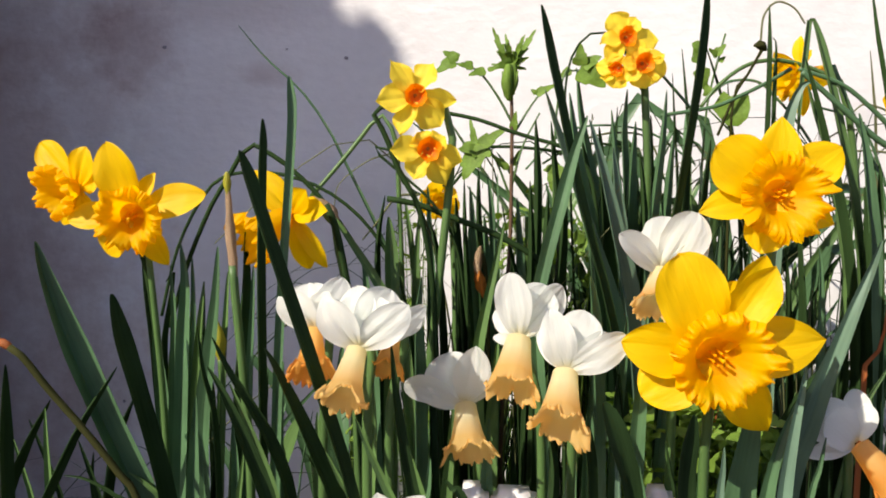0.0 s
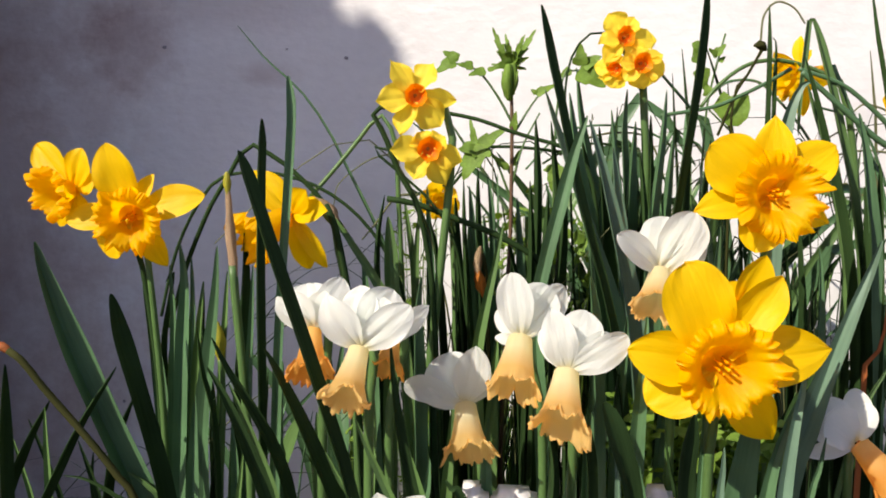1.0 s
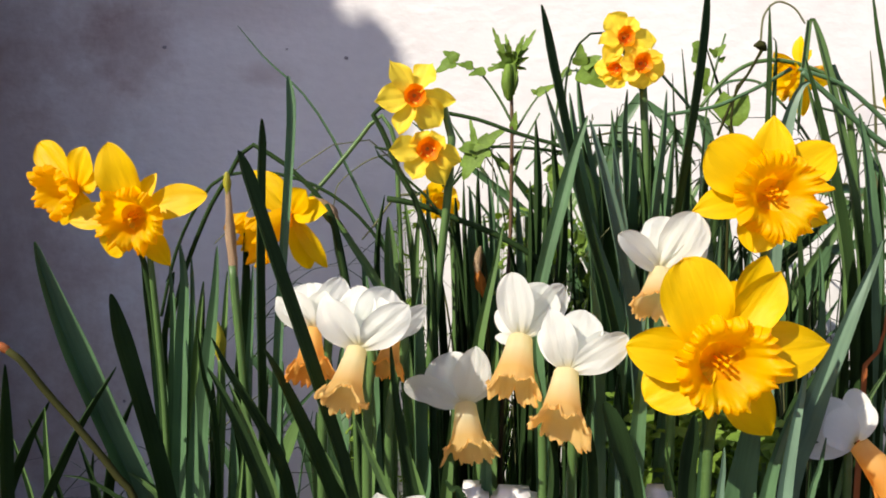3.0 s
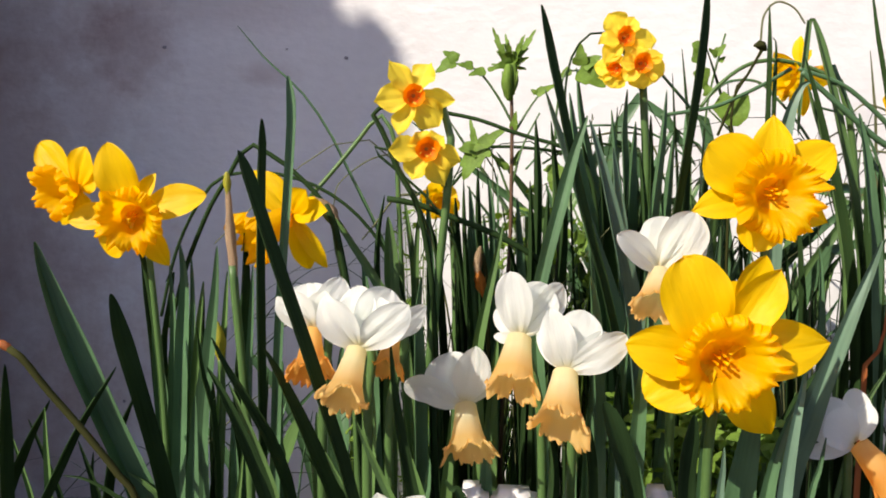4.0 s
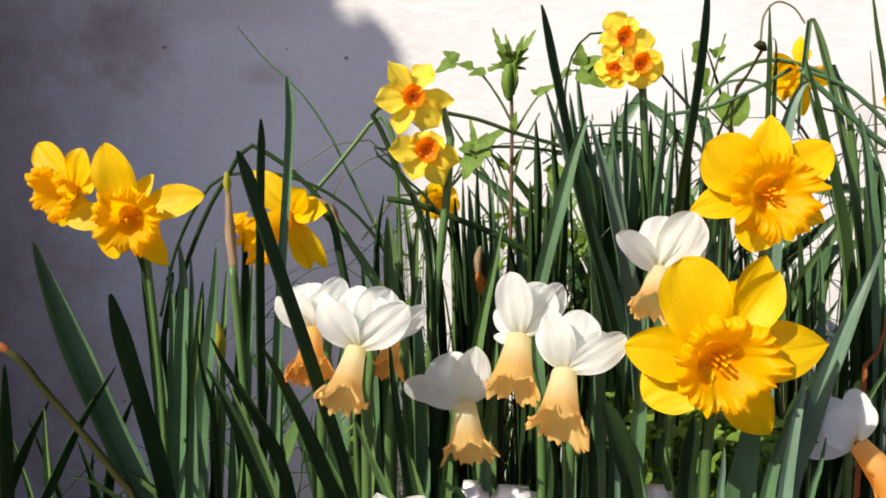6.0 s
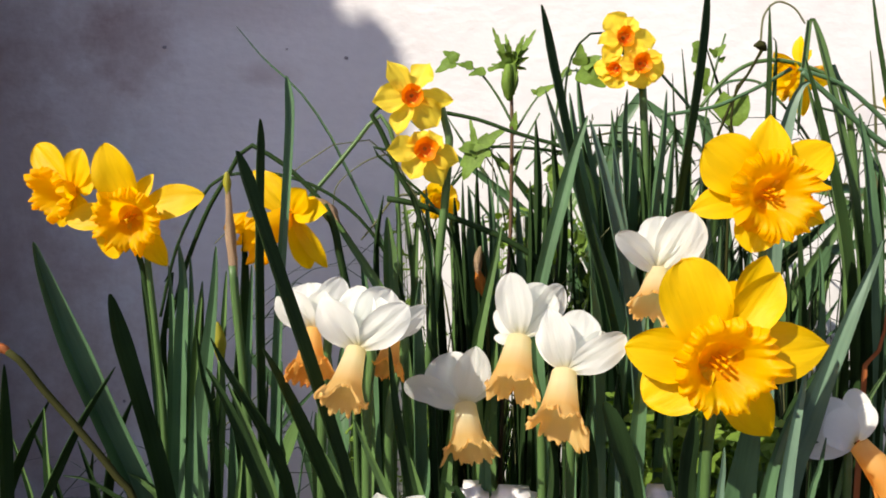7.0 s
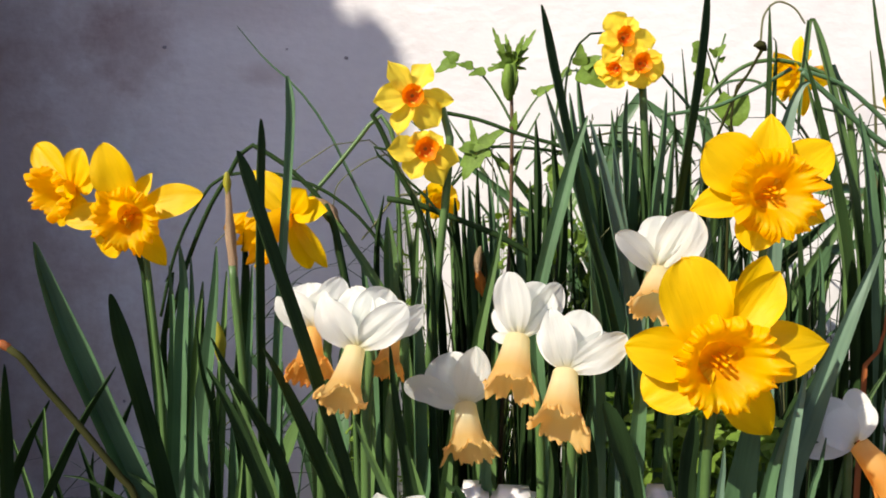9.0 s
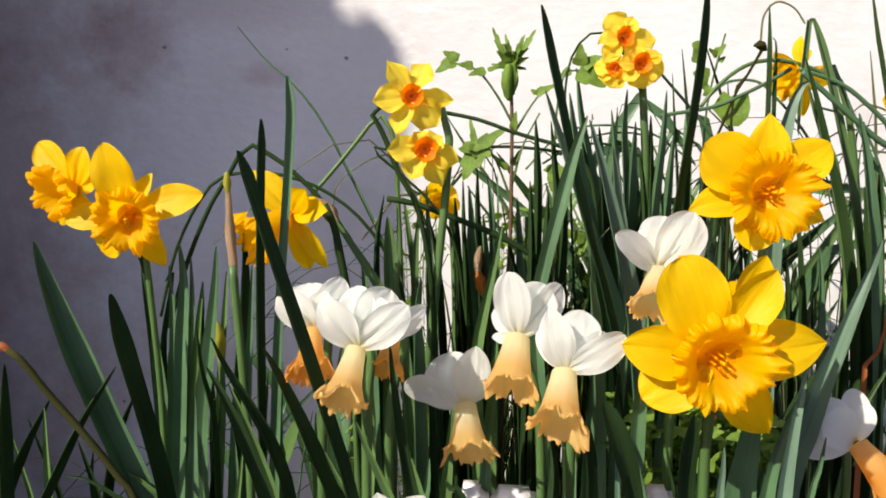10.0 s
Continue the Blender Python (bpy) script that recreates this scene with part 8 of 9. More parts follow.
# ---- what sways ----
def motions():
    walk(big, [(0, pose(0.1511, 0.4221, 0.00236, 0, -0.285, 0)), (0.5, pose(0.1511, 0.4221, -0.00147, 0, 0.237, 0)), (1, pose(0.1511, 0.4221, -0.00236, 0, 0.237, 0)), (1.5, pose(0.1511, 0.4221, -0.00088, 0, 0.237, 0)), (2, pose(0.1511, 0.4221, 0.00000, 0, 0.095, 0)), (2.5, pose(0.1511, 0.4221, -0.00059, 0, 0.095, 0)), (4, pose(0.1511, 0.4221, 0.00088, 0, 0.095, 0)), (4.5, pose(0.1511, 0.4221, 0.00029, 0, 0.095, 0)), (5, pose(0.1511, 0.4221, 0.00000, 0, 0.000, 0)), (5.5, pose(0.1511, 0.4221, 0.00029, 0, -0.047, 0)), (7, pose(0.1511, 0.4221, -0.00059, 0, 0.000, 0)), (7.5, pose(0.1511, 0.4221, 0.00088, 0, -0.047, 0)), (8, pose(0.1511, 0.4221, 0.00000, 0, -0.142, 0)), (8.5, pose(0.1511, 0.4221, 0.00029, 0, 0.000, 0)), (9, pose(0.1511, 0.4221, 0.00000, 0, 0.000, 0)), (9.5, pose(0.1511, 0.4221, 0.00029, 0, -0.047, 0)), (10, pose(0.1511, 0.4221, 0.00088, 0, -0.190, 0))])
    walk(upper, [(0, pose(0.2135, 0.4808, -0.00136, 0, 0.710, 0)), (0.5, pose(0.2135, 0.4808, -0.00102, 0, 0.444, 0)), (1, pose(0.2135, 0.4808, -0.00068, 0, 0.266, 0)), (1.5, pose(0.2135, 0.4808, -0.00068, 0, 0.222, 0)), (2, pose(0.2135, 0.4808, -0.00068, 0, 0.222, 0)), (2.5, pose(0.2135, 0.4808, -0.00068, 0, 0.178, 0)), (4, pose(0.2135, 0.4808, -0.00034, 0, 0.133, 0)), (4.5, pose(0.2135, 0.4808, 0.00000, 0, 0.089, 0)), (5, pose(0.2135, 0.4808, 0.00000, 0, 0.000, 0)), (5.5, pose(0.2135, 0.4808, 0.00000, 0, -0.044, 0)), (7, pose(0.2135, 0.4808, -0.00034, 0, -0.089, 0)), (7.5, pose(0.2135, 0.4808, 0.00136, 0, -0.178, 0)), (8, pose(0.2135, 0.4808, 0.00068, 0, -0.133, 0)), (8.5, pose(0.2135, 0.4808, 0.00000, 0, -0.089, 0)), (9, pose(0.2135, 0.4808, 0.00034, 0, -0.044, 0)), (9.5, pose(0.2135, 0.4808, 0.00068, 0, -0.133, 0)), (10, pose(0.2135, 0.4808, 0.00068, 0, -0.133, 0))])
    walk(left_front, [(0, pose(-0.1917, 0.5106, 0.00036, 0, 0.000, 0)), (0.5, pose(-0.1917, 0.5106, -0.00036, 0, -0.098, 0)), (1, pose(-0.1917, 0.5106, -0.00036, 0, -0.098, 0)), (1.5, pose(-0.1917, 0.5106, 0.00000, 0, 0.049, 0)), (2, pose(-0.1917, 0.5106, 0.00000, 0, 0.000, 0)), (2.5, pose(-0.1917, 0.5106, 0.00000, 0, 0.147, 0)), (4, pose(-0.1917, 0.5106, 0.00000, 0, 0.049, 0)), (4.5, pose(-0.1917, 0.5106, 0.00000, 0, 0.049, 0)), (5, pose(-0.1917, 0.5106, 0.00000, 0, 0.000, 0)), (5.5, pose(-0.1917, 0.5106, -0.00036, 0, -0.147, 0)), (7, pose(-0.1917, 0.5106, -0.00036, 0, -0.147, 0)), (7.5, pose(-0.1917, 0.5106, 0.00036, 0, 0.000, 0)), (8, pose(-0.1917, 0.5106, 0.00000, 0, 0.049, 0)), (8.5, pose(-0.1917, 0.5106, -0.00036, 0, -0.098, 0)), (9, pose(-0.1917, 0.5106, 0.00000, 0, -0.245, 0)), (9.5, pose(-0.1917, 0.5106, 0.00000, 0, -0.245, 0)), (10, pose(-0.1917, 0.5106, 0.00000, 0, -0.245, 0))])
    walk(left_back, [(0, pose(-0.2015, 0.5255, 0.00074, 0, 0.243, 0)), (0.5, pose(-0.2015, 0.5255, 0.00074, 0, 0.243, 0)), (1, pose(-0.2015, 0.5255, 0.00000, 0, -0.097, 0)), (1.5, pose(-0.2015, 0.5255, 0.00074, 0, 0.194, 0)), (2, pose(-0.2015, 0.5255, 0.00074, 0, 0.291, 0)), (2.5, pose(-0.2015, 0.5255, 0.00074, 0, 0.146, 0)), (4, pose(-0.2015, 0.5255, 0.00074, 0, 0.194, 0)), (4.5, pose(-0.2015, 0.5255, 0.00000, 0, 0.049, 0)), (5, pose(-0.2015, 0.5255, 0.00000, 0, 0.000, 0)), (5.5, pose(-0.2015, 0.5255, 0.00000, 0, 0.000, 0)), (7, pose(-0.2015, 0.5255, -0.00037, 0, -0.097, 0)), (7.5, pose(-0.2015, 0.5255, -0.00037, 0, -0.146, 0)), (8, pose(-0.2015, 0.5255, 0.00000, 0, -0.097, 0)), (8.5, pose(-0.2015, 0.5255, 0.00000, 0, -0.097, 0)), (9, pose(-0.2015, 0.5255, 0.00000, 0, -0.097, 0)), (9.5, pose(-0.2015, 0.5255, 0.00000, 0, 0.000, 0)), (10, pose(-0.2015, 0.5255, 0.00074, 0, 0.049, 0))])
    walk(tz, [(0, pose(-0.0232, 0.5707, 0.00000, 0, 0.139, 0)), (0.5, pose(-0.0232, 0.5707, -0.00081, 0, 0.139, 0)), (1, pose(-0.0232, 0.5707, 0.00000, 0, 0.139, 0)), (1.5, pose(-0.0232, 0.5707, 0.00000, 0, 0.093, 0)), (2, pose(-0.0232, 0.5707, 0.00000, 0, 0.093, 0)), (2.5, pose(-0.0232, 0.5707, 0.00000, 0, 0.093, 0)), (4, pose(-0.0232, 0.5707, 0.00000, 0, 0.000, 0)), (4.5, pose(-0.0232, 0.5707, 0.00000, 0, 0.046, 0)), (5, pose(-0.0232, 0.5707, 0.00000, 0, 0.000, 0)), (5.5, pose(-0.0232, 0.5707, -0.00041, 0, 0.000, 0)), (7, pose(-0.0232, 0.5707, 0.00000, 0, -0.139, 0)), (7.5, pose(-0.0232, 0.5707, 0.00000, 0, 0.000, 0)), (8, pose(-0.0232, 0.5707, 0.00000, 0, 0.000, 0)), (8.5, pose(-0.0232, 0.5707, 0.00000, 0, -0.093, 0)), (9, pose(-0.0232, 0.5707, 0.00000, 0, -0.093, 0)), (9.5, pose(-0.0232, 0.5707, 0.00000, 0, -0.139, 0)), (10, pose(-0.0232, 0.5707, 0.00000, 0, -0.139, 0))])
    walk(tzr, [(0, pose(0.1593, 0.6205, 0.00000, 0, 0.184, 0)), (0.5, pose(0.1593, 0.6205, -0.00044, 0, 0.184, 0)), (1, pose(0.1593, 0.6205, 0.00000, 0, 0.046, 0)), (1.5, pose(0.1593, 0.6205, 0.00000, 0, 0.046, 0)), (2, pose(0.1593, 0.6205, 0.00000, 0, 0.046, 0)), (2.5, pose(0.1593, 0.6205, 0.00000, 0, 0.046, 0)), (4, pose(0.1593, 0.6205, 0.00000, 0, 0.046, 0)), (4.5, pose(0.1593, 0.6205, 0.00000, 0, 0.046, 0)), (5, pose(0.1593, 0.6205, 0.00000, 0, 0.000, 0)), (5.5, pose(0.1593, 0.6205, 0.00000, 0, 0.000, 0)), (7, pose(0.1593, 0.6205, 0.00000, 0, 0.000, 0)), (7.5, pose(0.1593, 0.6205, 0.00000, 0, 0.000, 0)), (8, pose(0.1593, 0.6205, 0.00000, 0, -0.046, 0)), (8.5, pose(0.1593, 0.6205, 0.00000, 0, 0.000, 0)), (9, pose(0.1593, 0.6205, 0.00000, 0, 0.000, 0)), (9.5, pose(0.1593, 0.6205, 0.00000, 0, 0.000, 0)), (10, pose(0.1593, 0.6205, 0.00000, 0, 0.000, 0))])
    walk(w5, [(0, pose(0.0751, 0.4316, 0.00000, 0, 0.000, 0)), (0.5, pose(0.0751, 0.4316, 0.00000, 0, 0.102, 0)), (1, pose(0.0751, 0.4316, 0.00000, 0, 0.102, 0)), (1.5, pose(0.0751, 0.4316, 0.00000, 0, 0.000, 0)), (2, pose(0.0751, 0.4316, 0.00000, 0, 0.000, 0)), (2.5, pose(0.0751, 0.4316, 0.00000, 0, 0.102, 0)), (4, pose(0.0751, 0.4316, 0.00000, 0, 0.000, 0)), (4.5, pose(0.0751, 0.4316, 0.00000, 0, 0.000, 0)), (5, pose(0.0751, 0.4316, 0.00000, 0, 0.000, 0)), (5.5, pose(0.0751, 0.4316, 0.00000, 0, -0.102, 0)), (7, pose(0.0751, 0.4316, 0.00000, 0, -0.102, 0)), (7.5, pose(0.0751, 0.4316, 0.00000, 0, 0.000, 0)), (8, pose(0.0751, 0.4316, 0.00000, 0, -0.102, 0)), (8.5, pose(0.0751, 0.4316, 0.00000, 0, -0.102, 0)), (9, pose(0.0751, 0.4316, 0.00000, 0, 0.000, 0)), (9.5, pose(0.0751, 0.4316, 0.00000, 0, -0.102, 0)), (10, pose(0.0751, 0.4316, 0.00000, 0, -0.102, 0))])
    walk(w4, [(0, pose(0.0657, 0.4562, -0.00064, 0, -0.052, 0)), (0.5, pose(0.0657, 0.4562, -0.00064, 0, 0.104, 0)), (1, pose(0.0657, 0.4562, -0.00064, 0, 0.104, 0)), (1.5, pose(0.0657, 0.4562, -0.00064, 0, 0.104, 0)), (2, pose(0.0657, 0.4562, 0.00000, 0, 0.000, 0)), (2.5, pose(0.0657, 0.4562, -0.00064, 0, 0.156, 0)), (4, pose(0.0657, 0.4562, 0.00000, 0, 0.000, 0)), (4.5, pose(0.0657, 0.4562, 0.00000, 0, 0.000, 0)), (5, pose(0.0657, 0.4562, 0.00000, 0, 0.000, 0)), (5.5, pose(0.0657, 0.4562, 0.00000, 0, 0.000, 0)), (7, pose(0.0657, 0.4562, -0.00064, 0, 0.000, 0)), (7.5, pose(0.0657, 0.4562, 0.00000, 0, -0.052, 0)), (8, pose(0.0657, 0.4562, 0.00000, 0, -0.052, 0)), (8.5, pose(0.0657, 0.4562, 0.00000, 0, -0.156, 0)), (9, pose(0.0657, 0.4562, 0.00000, 0, -0.156, 0)), (9.5, pose(0.0657, 0.4562, 0.00000, 0, -0.156, 0)), (10, pose(0.0657, 0.4562, 0.00000, 0, -0.156, 0))])
    walk(w2, [(0, pose(-0.0455, 0.4264, 0.00000, 0, 0.000, 0)), (0.5, pose(-0.0455, 0.4264, 0.00000, 0, -0.048, 0)), (1, pose(-0.0455, 0.4264, 0.00000, 0, 0.193, 0)), (1.5, pose(-0.0455, 0.4264, 0.00000, 0, -0.048, 0)), (2, pose(-0.0455, 0.4264, 0.00000, 0, 0.096, 0)), (2.5, pose(-0.0455, 0.4264, 0.00000, 0, 0.000, 0)), (4, pose(-0.0455, 0.4264, 0.00000, 0, 0.000, 0)), (4.5, pose(-0.0455, 0.4264, 0.00000, 0, 0.000, 0)), (5, pose(-0.0455, 0.4264, 0.00000, 0, 0.000, 0)), (5.5, pose(-0.0455, 0.4264, 0.00000, 0, -0.048, 0)), (7, pose(-0.0455, 0.4264, 0.00000, 0, -0.048, 0)), (7.5, pose(-0.0455, 0.4264, 0.00000, 0, -0.145, 0)), (8, pose(-0.0455, 0.4264, 0.00000, 0, -0.048, 0)), (8.5, pose(-0.0455, 0.4264, 0.00000, 0, -0.048, 0)), (9, pose(-0.0455, 0.4264, 0.00000, 0, -0.145, 0)), (9.5, pose(-0.0455, 0.4264, 0.00000, 0, -0.145, 0)), (10, pose(-0.0455, 0.4264, 0.00000, 0, -0.048, 0))])
    walk(w1, [(0, pose(-0.0791, 0.4612, 0.00000, 0, 0.104, 0)), (0.5, pose(-0.0791, 0.4612, 0.00000, 0, 0.000, 0)), (1, pose(-0.0791, 0.4612, 0.00000, 0, 0.000, 0)), (1.5, pose(-0.0791, 0.4612, 0.00000, 0, 0.104, 0)), (2, pose(-0.0791, 0.4612, 0.00000, 0, 0.000, 0)), (2.5, pose(-0.0791, 0.4612, 0.00000, 0, 0.000, 0)), (4, pose(-0.0791, 0.4612, 0.00000, 0, 0.000, 0)), (4.5, pose(-0.0791, 0.4612, 0.00000, 0, 0.000, 0)), (5, pose(-0.0791, 0.4612, 0.00000, 0, 0.000, 0)), (5.5, pose(-0.0791, 0.4612, 0.00000, 0, -0.052, 0)), (7, pose(-0.0791, 0.4612, 0.00000, 0, -0.052, 0)), (7.5, pose(-0.0791, 0.4612, 0.00000, 0, 0.000, 0)), (8, pose(-0.0791, 0.4612, 0.00000, 0, -0.052, 0)), (8.5, pose(-0.0791, 0.4612, 0.00000, 0, -0.052, 0)), (9, pose(-0.0791, 0.4612, 0.00000, 0, -0.052, 0)), (9.5, pose(-0.0791, 0.4612, 0.00000, 0, -0.052, 0)), (10, pose(-0.0791, 0.4612, 0.00000, 0, 0.000, 0))])
    walk(w6, [(0, pose(0.1434, 0.4608, -0.00032, 0, 0.191, 0)), (0.5, pose(0.1434, 0.4608, -0.00097, 0, 0.143, 0)), (1, pose(0.1434, 0.4608, -0.00032, 0, 0.048, 0)), (1.5, pose(0.1434, 0.4608, -0.00032, 0, 0.048, 0)), (2, pose(0.1434, 0.4608, -0.00032, 0, 0.143, 0)), (2.5, pose(0.1434, 0.4608, -0.00032, 0, 0.143, 0)), (4, pose(0.1434, 0.4608, -0.00032, 0, 0.048, 0)), (4.5, pose(0.1434, 0.4608, 0.00000, 0, 0.048, 0)), (5, pose(0.1434, 0.4608, 0.00000, 0, 0.000, 0)), (5.5, pose(0.1434, 0.4608, 0.00000, 0, 0.000, 0)), (7, pose(0.1434, 0.4608, -0.00032, 0, -0.095, 0)), (7.5, pose(0.1434, 0.4608, 0.00000, 0, -0.143, 0)), (8, pose(0.1434, 0.4608, 0.00000, 0, 0.000, 0)), (8.5, pose(0.1434, 0.4608, 0.00000, 0, -0.095, 0)), (9, pose(0.1434, 0.4608, 0.00000, 0, -0.095, 0)), (9.5, pose(0.1434, 0.4608, 0.00000, 0, -0.143, 0)), (10, pose(0.1434, 0.4608, 0.00000, 0, -0.095, 0))])
    walk(w7, [(0, pose(0.2714, 0.489, -0.00036, 0, 0.077, 0)), (0.5, pose(0.2714, 0.489, -0.00036, 0, 0.077, 0)), (1, pose(0.2714, 0.489, 0.00000, 0, 0.077, 0)), (1.5, pose(0.2714, 0.489, 0.00000, 0, 0.077, 0)), (2, pose(0.2714, 0.489, 0.00000, 0, 0.000, 0)), (2.5, pose(0.2714, 0.489, 0.00000, 0, 0.000, 0)), (4, pose(0.2714, 0.489, 0.00000, 0, 0.000, 0)), (4.5, pose(0.2714, 0.489, 0.00000, 0, 0.000, 0)), (5, pose(0.2714, 0.489, 0.00000, 0, 0.000, 0)), (5.5, pose(0.2714, 0.489, 0.00000, 0, 0.000, 0)), (7, pose(0.2714, 0.489, 0.00000, 0, 0.000, 0)), (7.5, pose(0.2714, 0.489, 0.00000, 0, 0.000, 0)), (8, pose(0.2714, 0.489, 0.00000, 0, 0.000, 0)), (8.5, pose(0.2714, 0.489, 0.00000, 0, 0.000, 0)), (9, pose(0.2714, 0.489, 0.00000, 0, 0.000, 0)), (9.5, pose(0.2714, 0.489, 0.00000, 0, -0.155, 0)), (10, pose(0.2714, 0.489, 0.00000, 0, -0.155, 0))])
    walk(clump_aa, [(0, pose(-0.3013, 0.5600, 0, 0, 0.09, 0)), (1, pose(-0.3013, 0.5600, 0, 0, 0.03, 0)), (2.5, pose(-0.3013, 0.5600, 0, 0, 0.03, 0)), (5, pose(-0.3013, 0.5600, 0, 0, 0, 0)), (7, pose(-0.3013, 0.5600, 0, 0, -0.08, 0)), (8.5, pose(-0.3013, 0.5600, 0, 0, -0.04, 0)), (10, pose(-0.3013, 0.5600, 0, 0, -0.03, 0))])
    walk(clump_ab, [(0, pose(-0.3498, 0.6150, 0, 0, 0.09, 0)), (1, pose(-0.3498, 0.6150, 0, 0, 0.03, 0)), (2.5, pose(-0.3498, 0.6150, 0, 0, 0.03, 0)), (5, pose(-0.3498, 0.6150, 0, 0, 0, 0)), (7, pose(-0.3498, 0.6150, 0, 0, -0.08, 0)), (8.5, pose(-0.3498, 0.6150, 0, 0, -0.04, 0)), (10, pose(-0.3498, 0.6150, 0, 0, -0.03, 0))])
    walk(clump_ac, [(0, pose(-0.2952, 0.4600, 0, 0, 0.09, 0)), (1, pose(-0.2952, 0.4600, 0, 0, 0.03, 0)), (2.5, pose(-0.2952, 0.4600, 0, 0, 0.03, 0)), (5, pose(-0.2952, 0.4600, 0, 0, 0, 0)), (7, pose(-0.2952, 0.4600, 0, 0, -0.08, 0)), (8.5, pose(-0.2952, 0.4600, 0, 0, -0.04, 0)), (10, pose(-0.2952, 0.4600, 0, 0, -0.03, 0))])
    walk(clump_ad, [(0, pose(-0.2202, 0.5500, 0, 0, 0.09, 0)), (1, pose(-0.2202, 0.5500, 0, 0, 0.03, 0)), (2.5, pose(-0.2202, 0.5500, 0, 0, 0.03, 0)), (5, pose(-0.2202, 0.5500, 0, 0, 0, 0)), (7, pose(-0.2202, 0.5500, 0, 0, -0.08, 0)), (8.5, pose(-0.2202, 0.5500, 0, 0, -0.04, 0)), (10, pose(-0.2202, 0.5500, 0, 0, -0.03, 0))])
    walk(clump_ae, [(0, pose(-0.2850, 0.6133, 0, 0, 0.09, 0)), (1, pose(-0.2850, 0.6133, 0, 0, 0.03, 0)), (2.5, pose(-0.2850, 0.6133, 0, 0, 0.03, 0)), (5, pose(-0.2850, 0.6133, 0, 0, 0, 0)), (7, pose(-0.2850, 0.6133, 0, 0, -0.08, 0)), (8.5, pose(-0.2850, 0.6133, 0, 0, -0.04, 0)), (10, pose(-0.2850, 0.6133, 0, 0, -0.03, 0))])
    walk(clump_af, [(0, pose(-0.1380, 0.4600, 0, 0, 0.09, 0)), (1, pose(-0.1380, 0.4600, 0, 0, 0.03, 0)), (2.5, pose(-0.1380, 0.4600, 0, 0, 0.03, 0)), (5, pose(-0.1380, 0.4600, 0, 0, 0, 0)), (7, pose(-0.1380, 0.4600, 0, 0, -0.08, 0)), (8.5, pose(-0.1380, 0.4600, 0, 0, -0.04, 0)), (10, pose(-0.1380, 0.4600, 0, 0, -0.03, 0))])
    walk(clump_ag, [(0, pose(-0.1730, 0.5090, 0, 0, 0.09, 0)), (1, pose(-0.1730, 0.5090, 0, 0, 0.03, 0)), (2.5, pose(-0.1730, 0.5090, 0, 0, 0.03, 0)), (5, pose(-0.1730, 0.5090, 0, 0, 0, 0)), (7, pose(-0.1730, 0.5090, 0, 0, -0.08, 0)), (8.5, pose(-0.1730, 0.5090, 0, 0, -0.04, 0)), (10, pose(-0.1730, 0.5090, 0, 0, -0.03, 0))])
    walk(clump_ah, [(0, pose(-0.0492, 0.4300, 0, 0, 0.09, 0)), (1, pose(-0.0492, 0.4300, 0, 0, 0.03, 0)), (2.5, pose(-0.0492, 0.4300, 0, 0, 0.03, 0)), (5, pose(-0.0492, 0.4300, 0, 0, 0, 0)), (7, pose(-0.0492, 0.4300, 0, 0, -0.08, 0)), (8.5, pose(-0.0492, 0.4300, 0, 0, -0.04, 0)), (10, pose(-0.0492, 0.4300, 0, 0, -0.03, 0))])
    walk(clump_ai, [(0, pose(-0.0850, 0.5036, 0, 0, 0.09, 0)), (1, pose(-0.0850, 0.5036, 0, 0, 0.03, 0)), (2.5, pose(-0.0850, 0.5036, 0, 0, 0.03, 0)), (5, pose(-0.0850, 0.5036, 0, 0, 0, 0)), (7, pose(-0.0850, 0.5036, 0, 0, -0.08, 0)), (8.5, pose(-0.0850, 0.5036, 0, 0, -0.04, 0)), (10, pose(-0.0850, 0.5036, 0, 0, -0.03, 0))])
    walk(clump_aj, [(0, pose(-0.0461, 0.6500, 0, 0, 0.09, 0)), (1, pose(-0.0461, 0.6500, 0, 0, 0.03, 0)), (2.5, pose(-0.0461, 0.6500, 0, 0, 0.03, 0)), (5, pose(-0.0461, 0.6500, 0, 0, 0, 0)), (7, pose(-0.0461, 0.6500, 0, 0, -0.08, 0)), (8.5, pose(-0.0461, 0.6500, 0, 0, -0.04, 0)), (10, pose(-0.0461, 0.6500, 0, 0, -0.03, 0))])
    walk(clump_ak, [(0, pose(0.0150, 0.4200, 0, 0, 0.09, 0)), (1, pose(0.0150, 0.4200, 0, 0, 0.03, 0)), (2.5, pose(0.0150, 0.4200, 0, 0, 0.03, 0)), (5, pose(0.0150, 0.4200, 0, 0, 0, 0)), (7, pose(0.0150, 0.4200, 0, 0, -0.08, 0)), (8.5, pose(0.0150, 0.4200, 0, 0, -0.04, 0)), (10, pose(0.0150, 0.4200, 0, 0, -0.03, 0))])
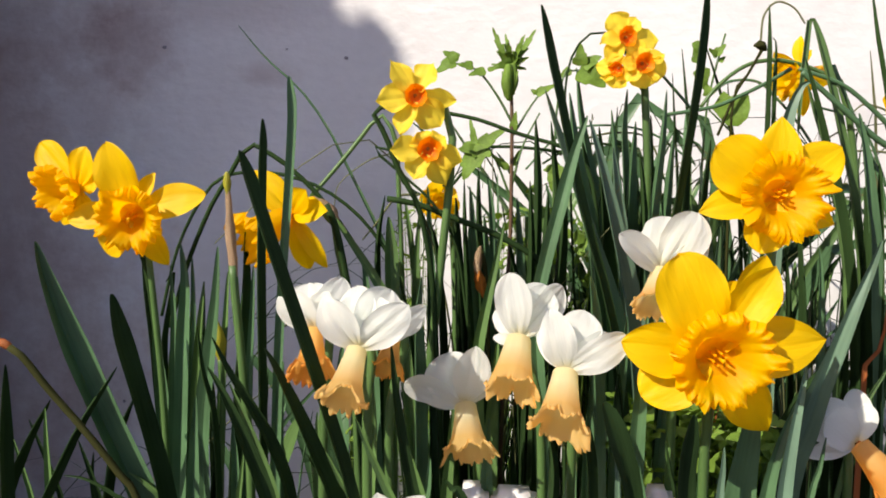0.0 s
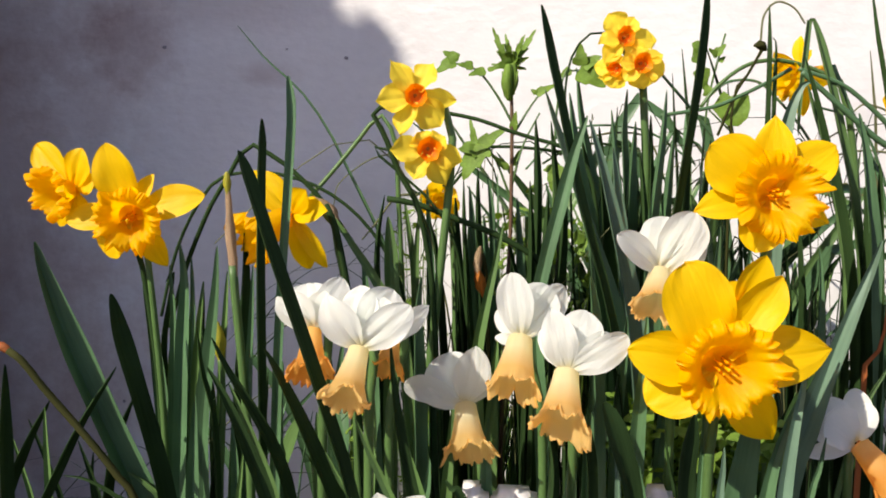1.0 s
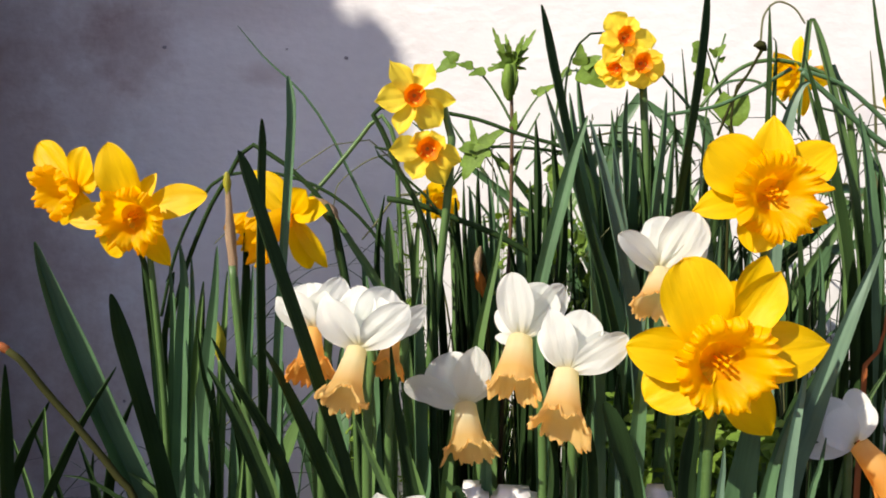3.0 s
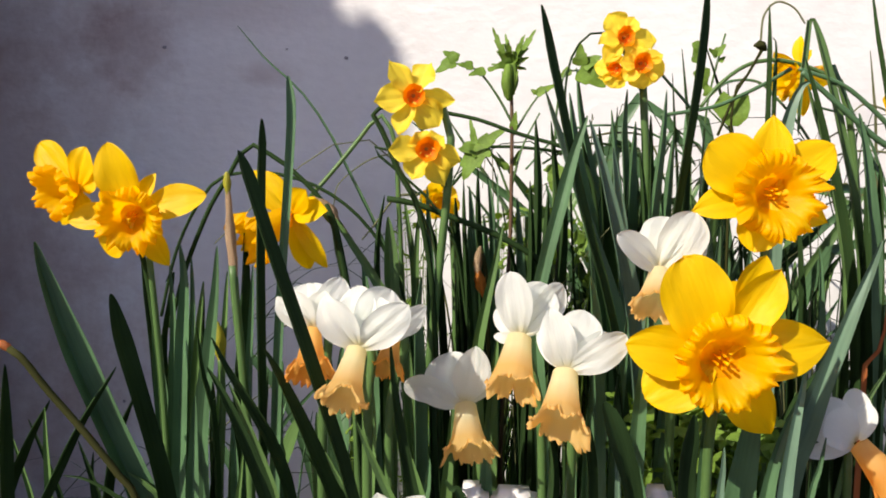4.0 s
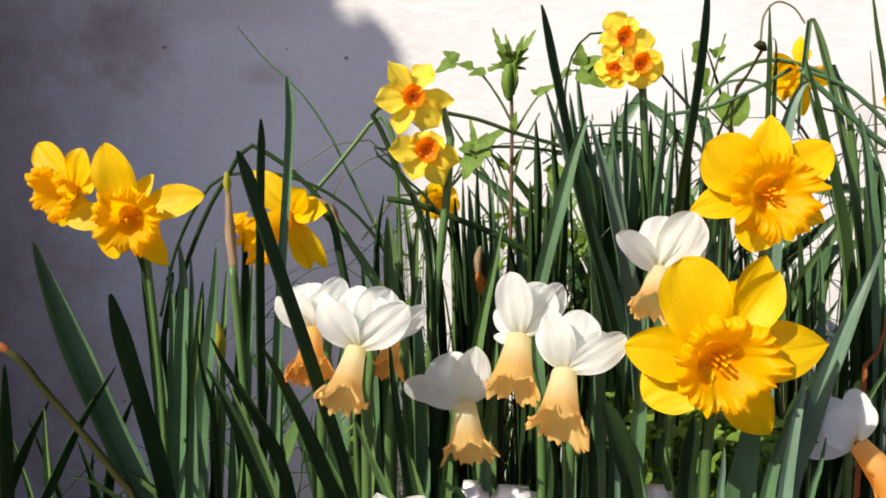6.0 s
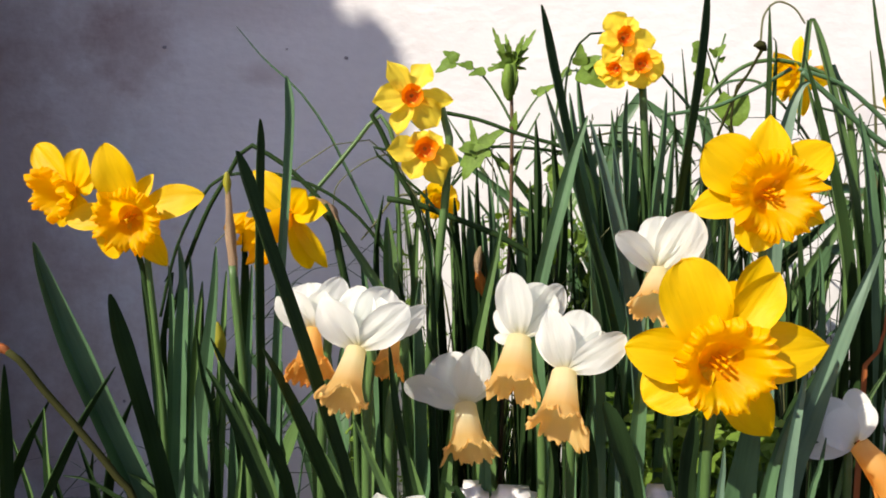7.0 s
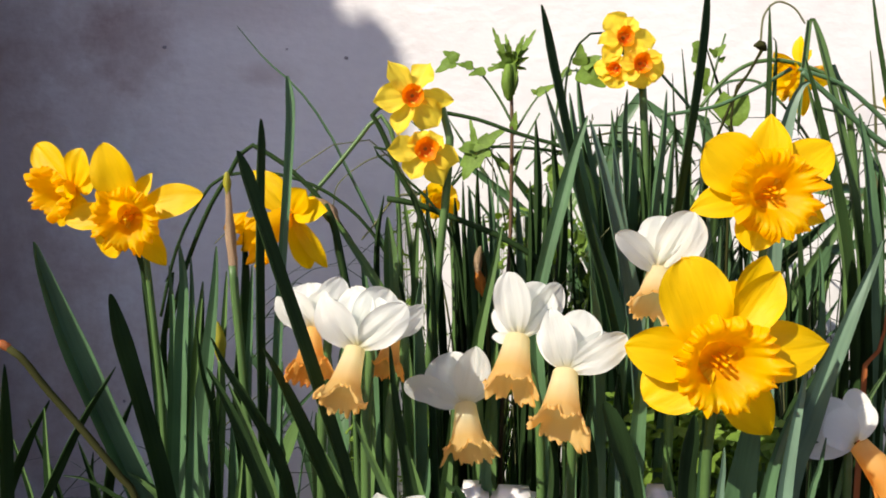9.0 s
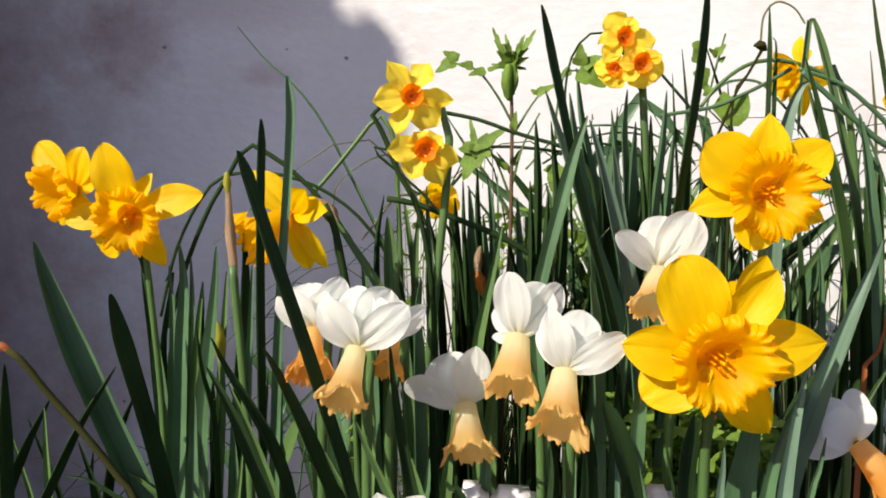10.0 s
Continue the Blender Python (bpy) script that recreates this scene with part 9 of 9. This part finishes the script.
    walk(clump_al, [(0, pose(-0.0024, 0.5325, 0, 0, 0.09, 0)), (1, pose(-0.0024, 0.5325, 0, 0, 0.03, 0)), (2.5, pose(-0.0024, 0.5325, 0, 0, 0.03, 0)), (5, pose(-0.0024, 0.5325, 0, 0, 0, 0)), (7, pose(-0.0024, 0.5325, 0, 0, -0.08, 0)), (8.5, pose(-0.0024, 0.5325, 0, 0, -0.04, 0)), (10, pose(-0.0024, 0.5325, 0, 0, -0.03, 0))])
    walk(clump_am, [(0, pose(0.0055, 0.6190, 0, 0, 0.09, 0)), (1, pose(0.0055, 0.6190, 0, 0, 0.03, 0)), (2.5, pose(0.0055, 0.6190, 0, 0, 0.03, 0)), (5, pose(0.0055, 0.6190, 0, 0, 0, 0)), (7, pose(0.0055, 0.6190, 0, 0, -0.08, 0)), (8.5, pose(0.0055, 0.6190, 0, 0, -0.04, 0)), (10, pose(0.0055, 0.6190, 0, 0, -0.03, 0))])
    walk(brown_stalk, [(0, pose(-0.1310, 0.4300, 0.00155, 0, 0.147, 0)), (0.5, pose(-0.1310, 0.4300, 0.00177, 0, 0.168, 0)), (1, pose(-0.1310, 0.4300, -0.00000, 0, -0.000, 0)), (1.5, pose(-0.1310, 0.4300, 0.00111, 0, 0.105, 0)), (2, pose(-0.1310, 0.4300, 0.00155, 0, 0.147, 0)), (2.5, pose(-0.1310, 0.4300, -0.00066, 0, -0.063, 0)), (4, pose(-0.1310, 0.4300, 0.00089, 0, 0.084, 0)), (4.5, pose(-0.1310, 0.4300, 0.00044, 0, 0.042, 0)), (5, pose(-0.1310, 0.4300, -0.00000, 0, -0.000, 0)), (5.5, pose(-0.1310, 0.4300, -0.00022, 0, -0.021, 0)), (7, pose(-0.1310, 0.4300, -0.00066, 0, -0.063, 0)), (7.5, pose(-0.1310, 0.4300, 0.00089, 0, 0.084, 0)), (8, pose(-0.1310, 0.4300, 0.00044, 0, 0.042, 0)), (8.5, pose(-0.1310, 0.4300, -0.00000, 0, -0.000, 0)), (9, pose(-0.1310, 0.4300, 0.00089, 0, 0.084, 0)), (9.5, pose(-0.1310, 0.4300, 0.00044, 0, 0.042, 0)), (10, pose(-0.1310, 0.4300, -0.00000, 0, -0.000, 0))])


motions()
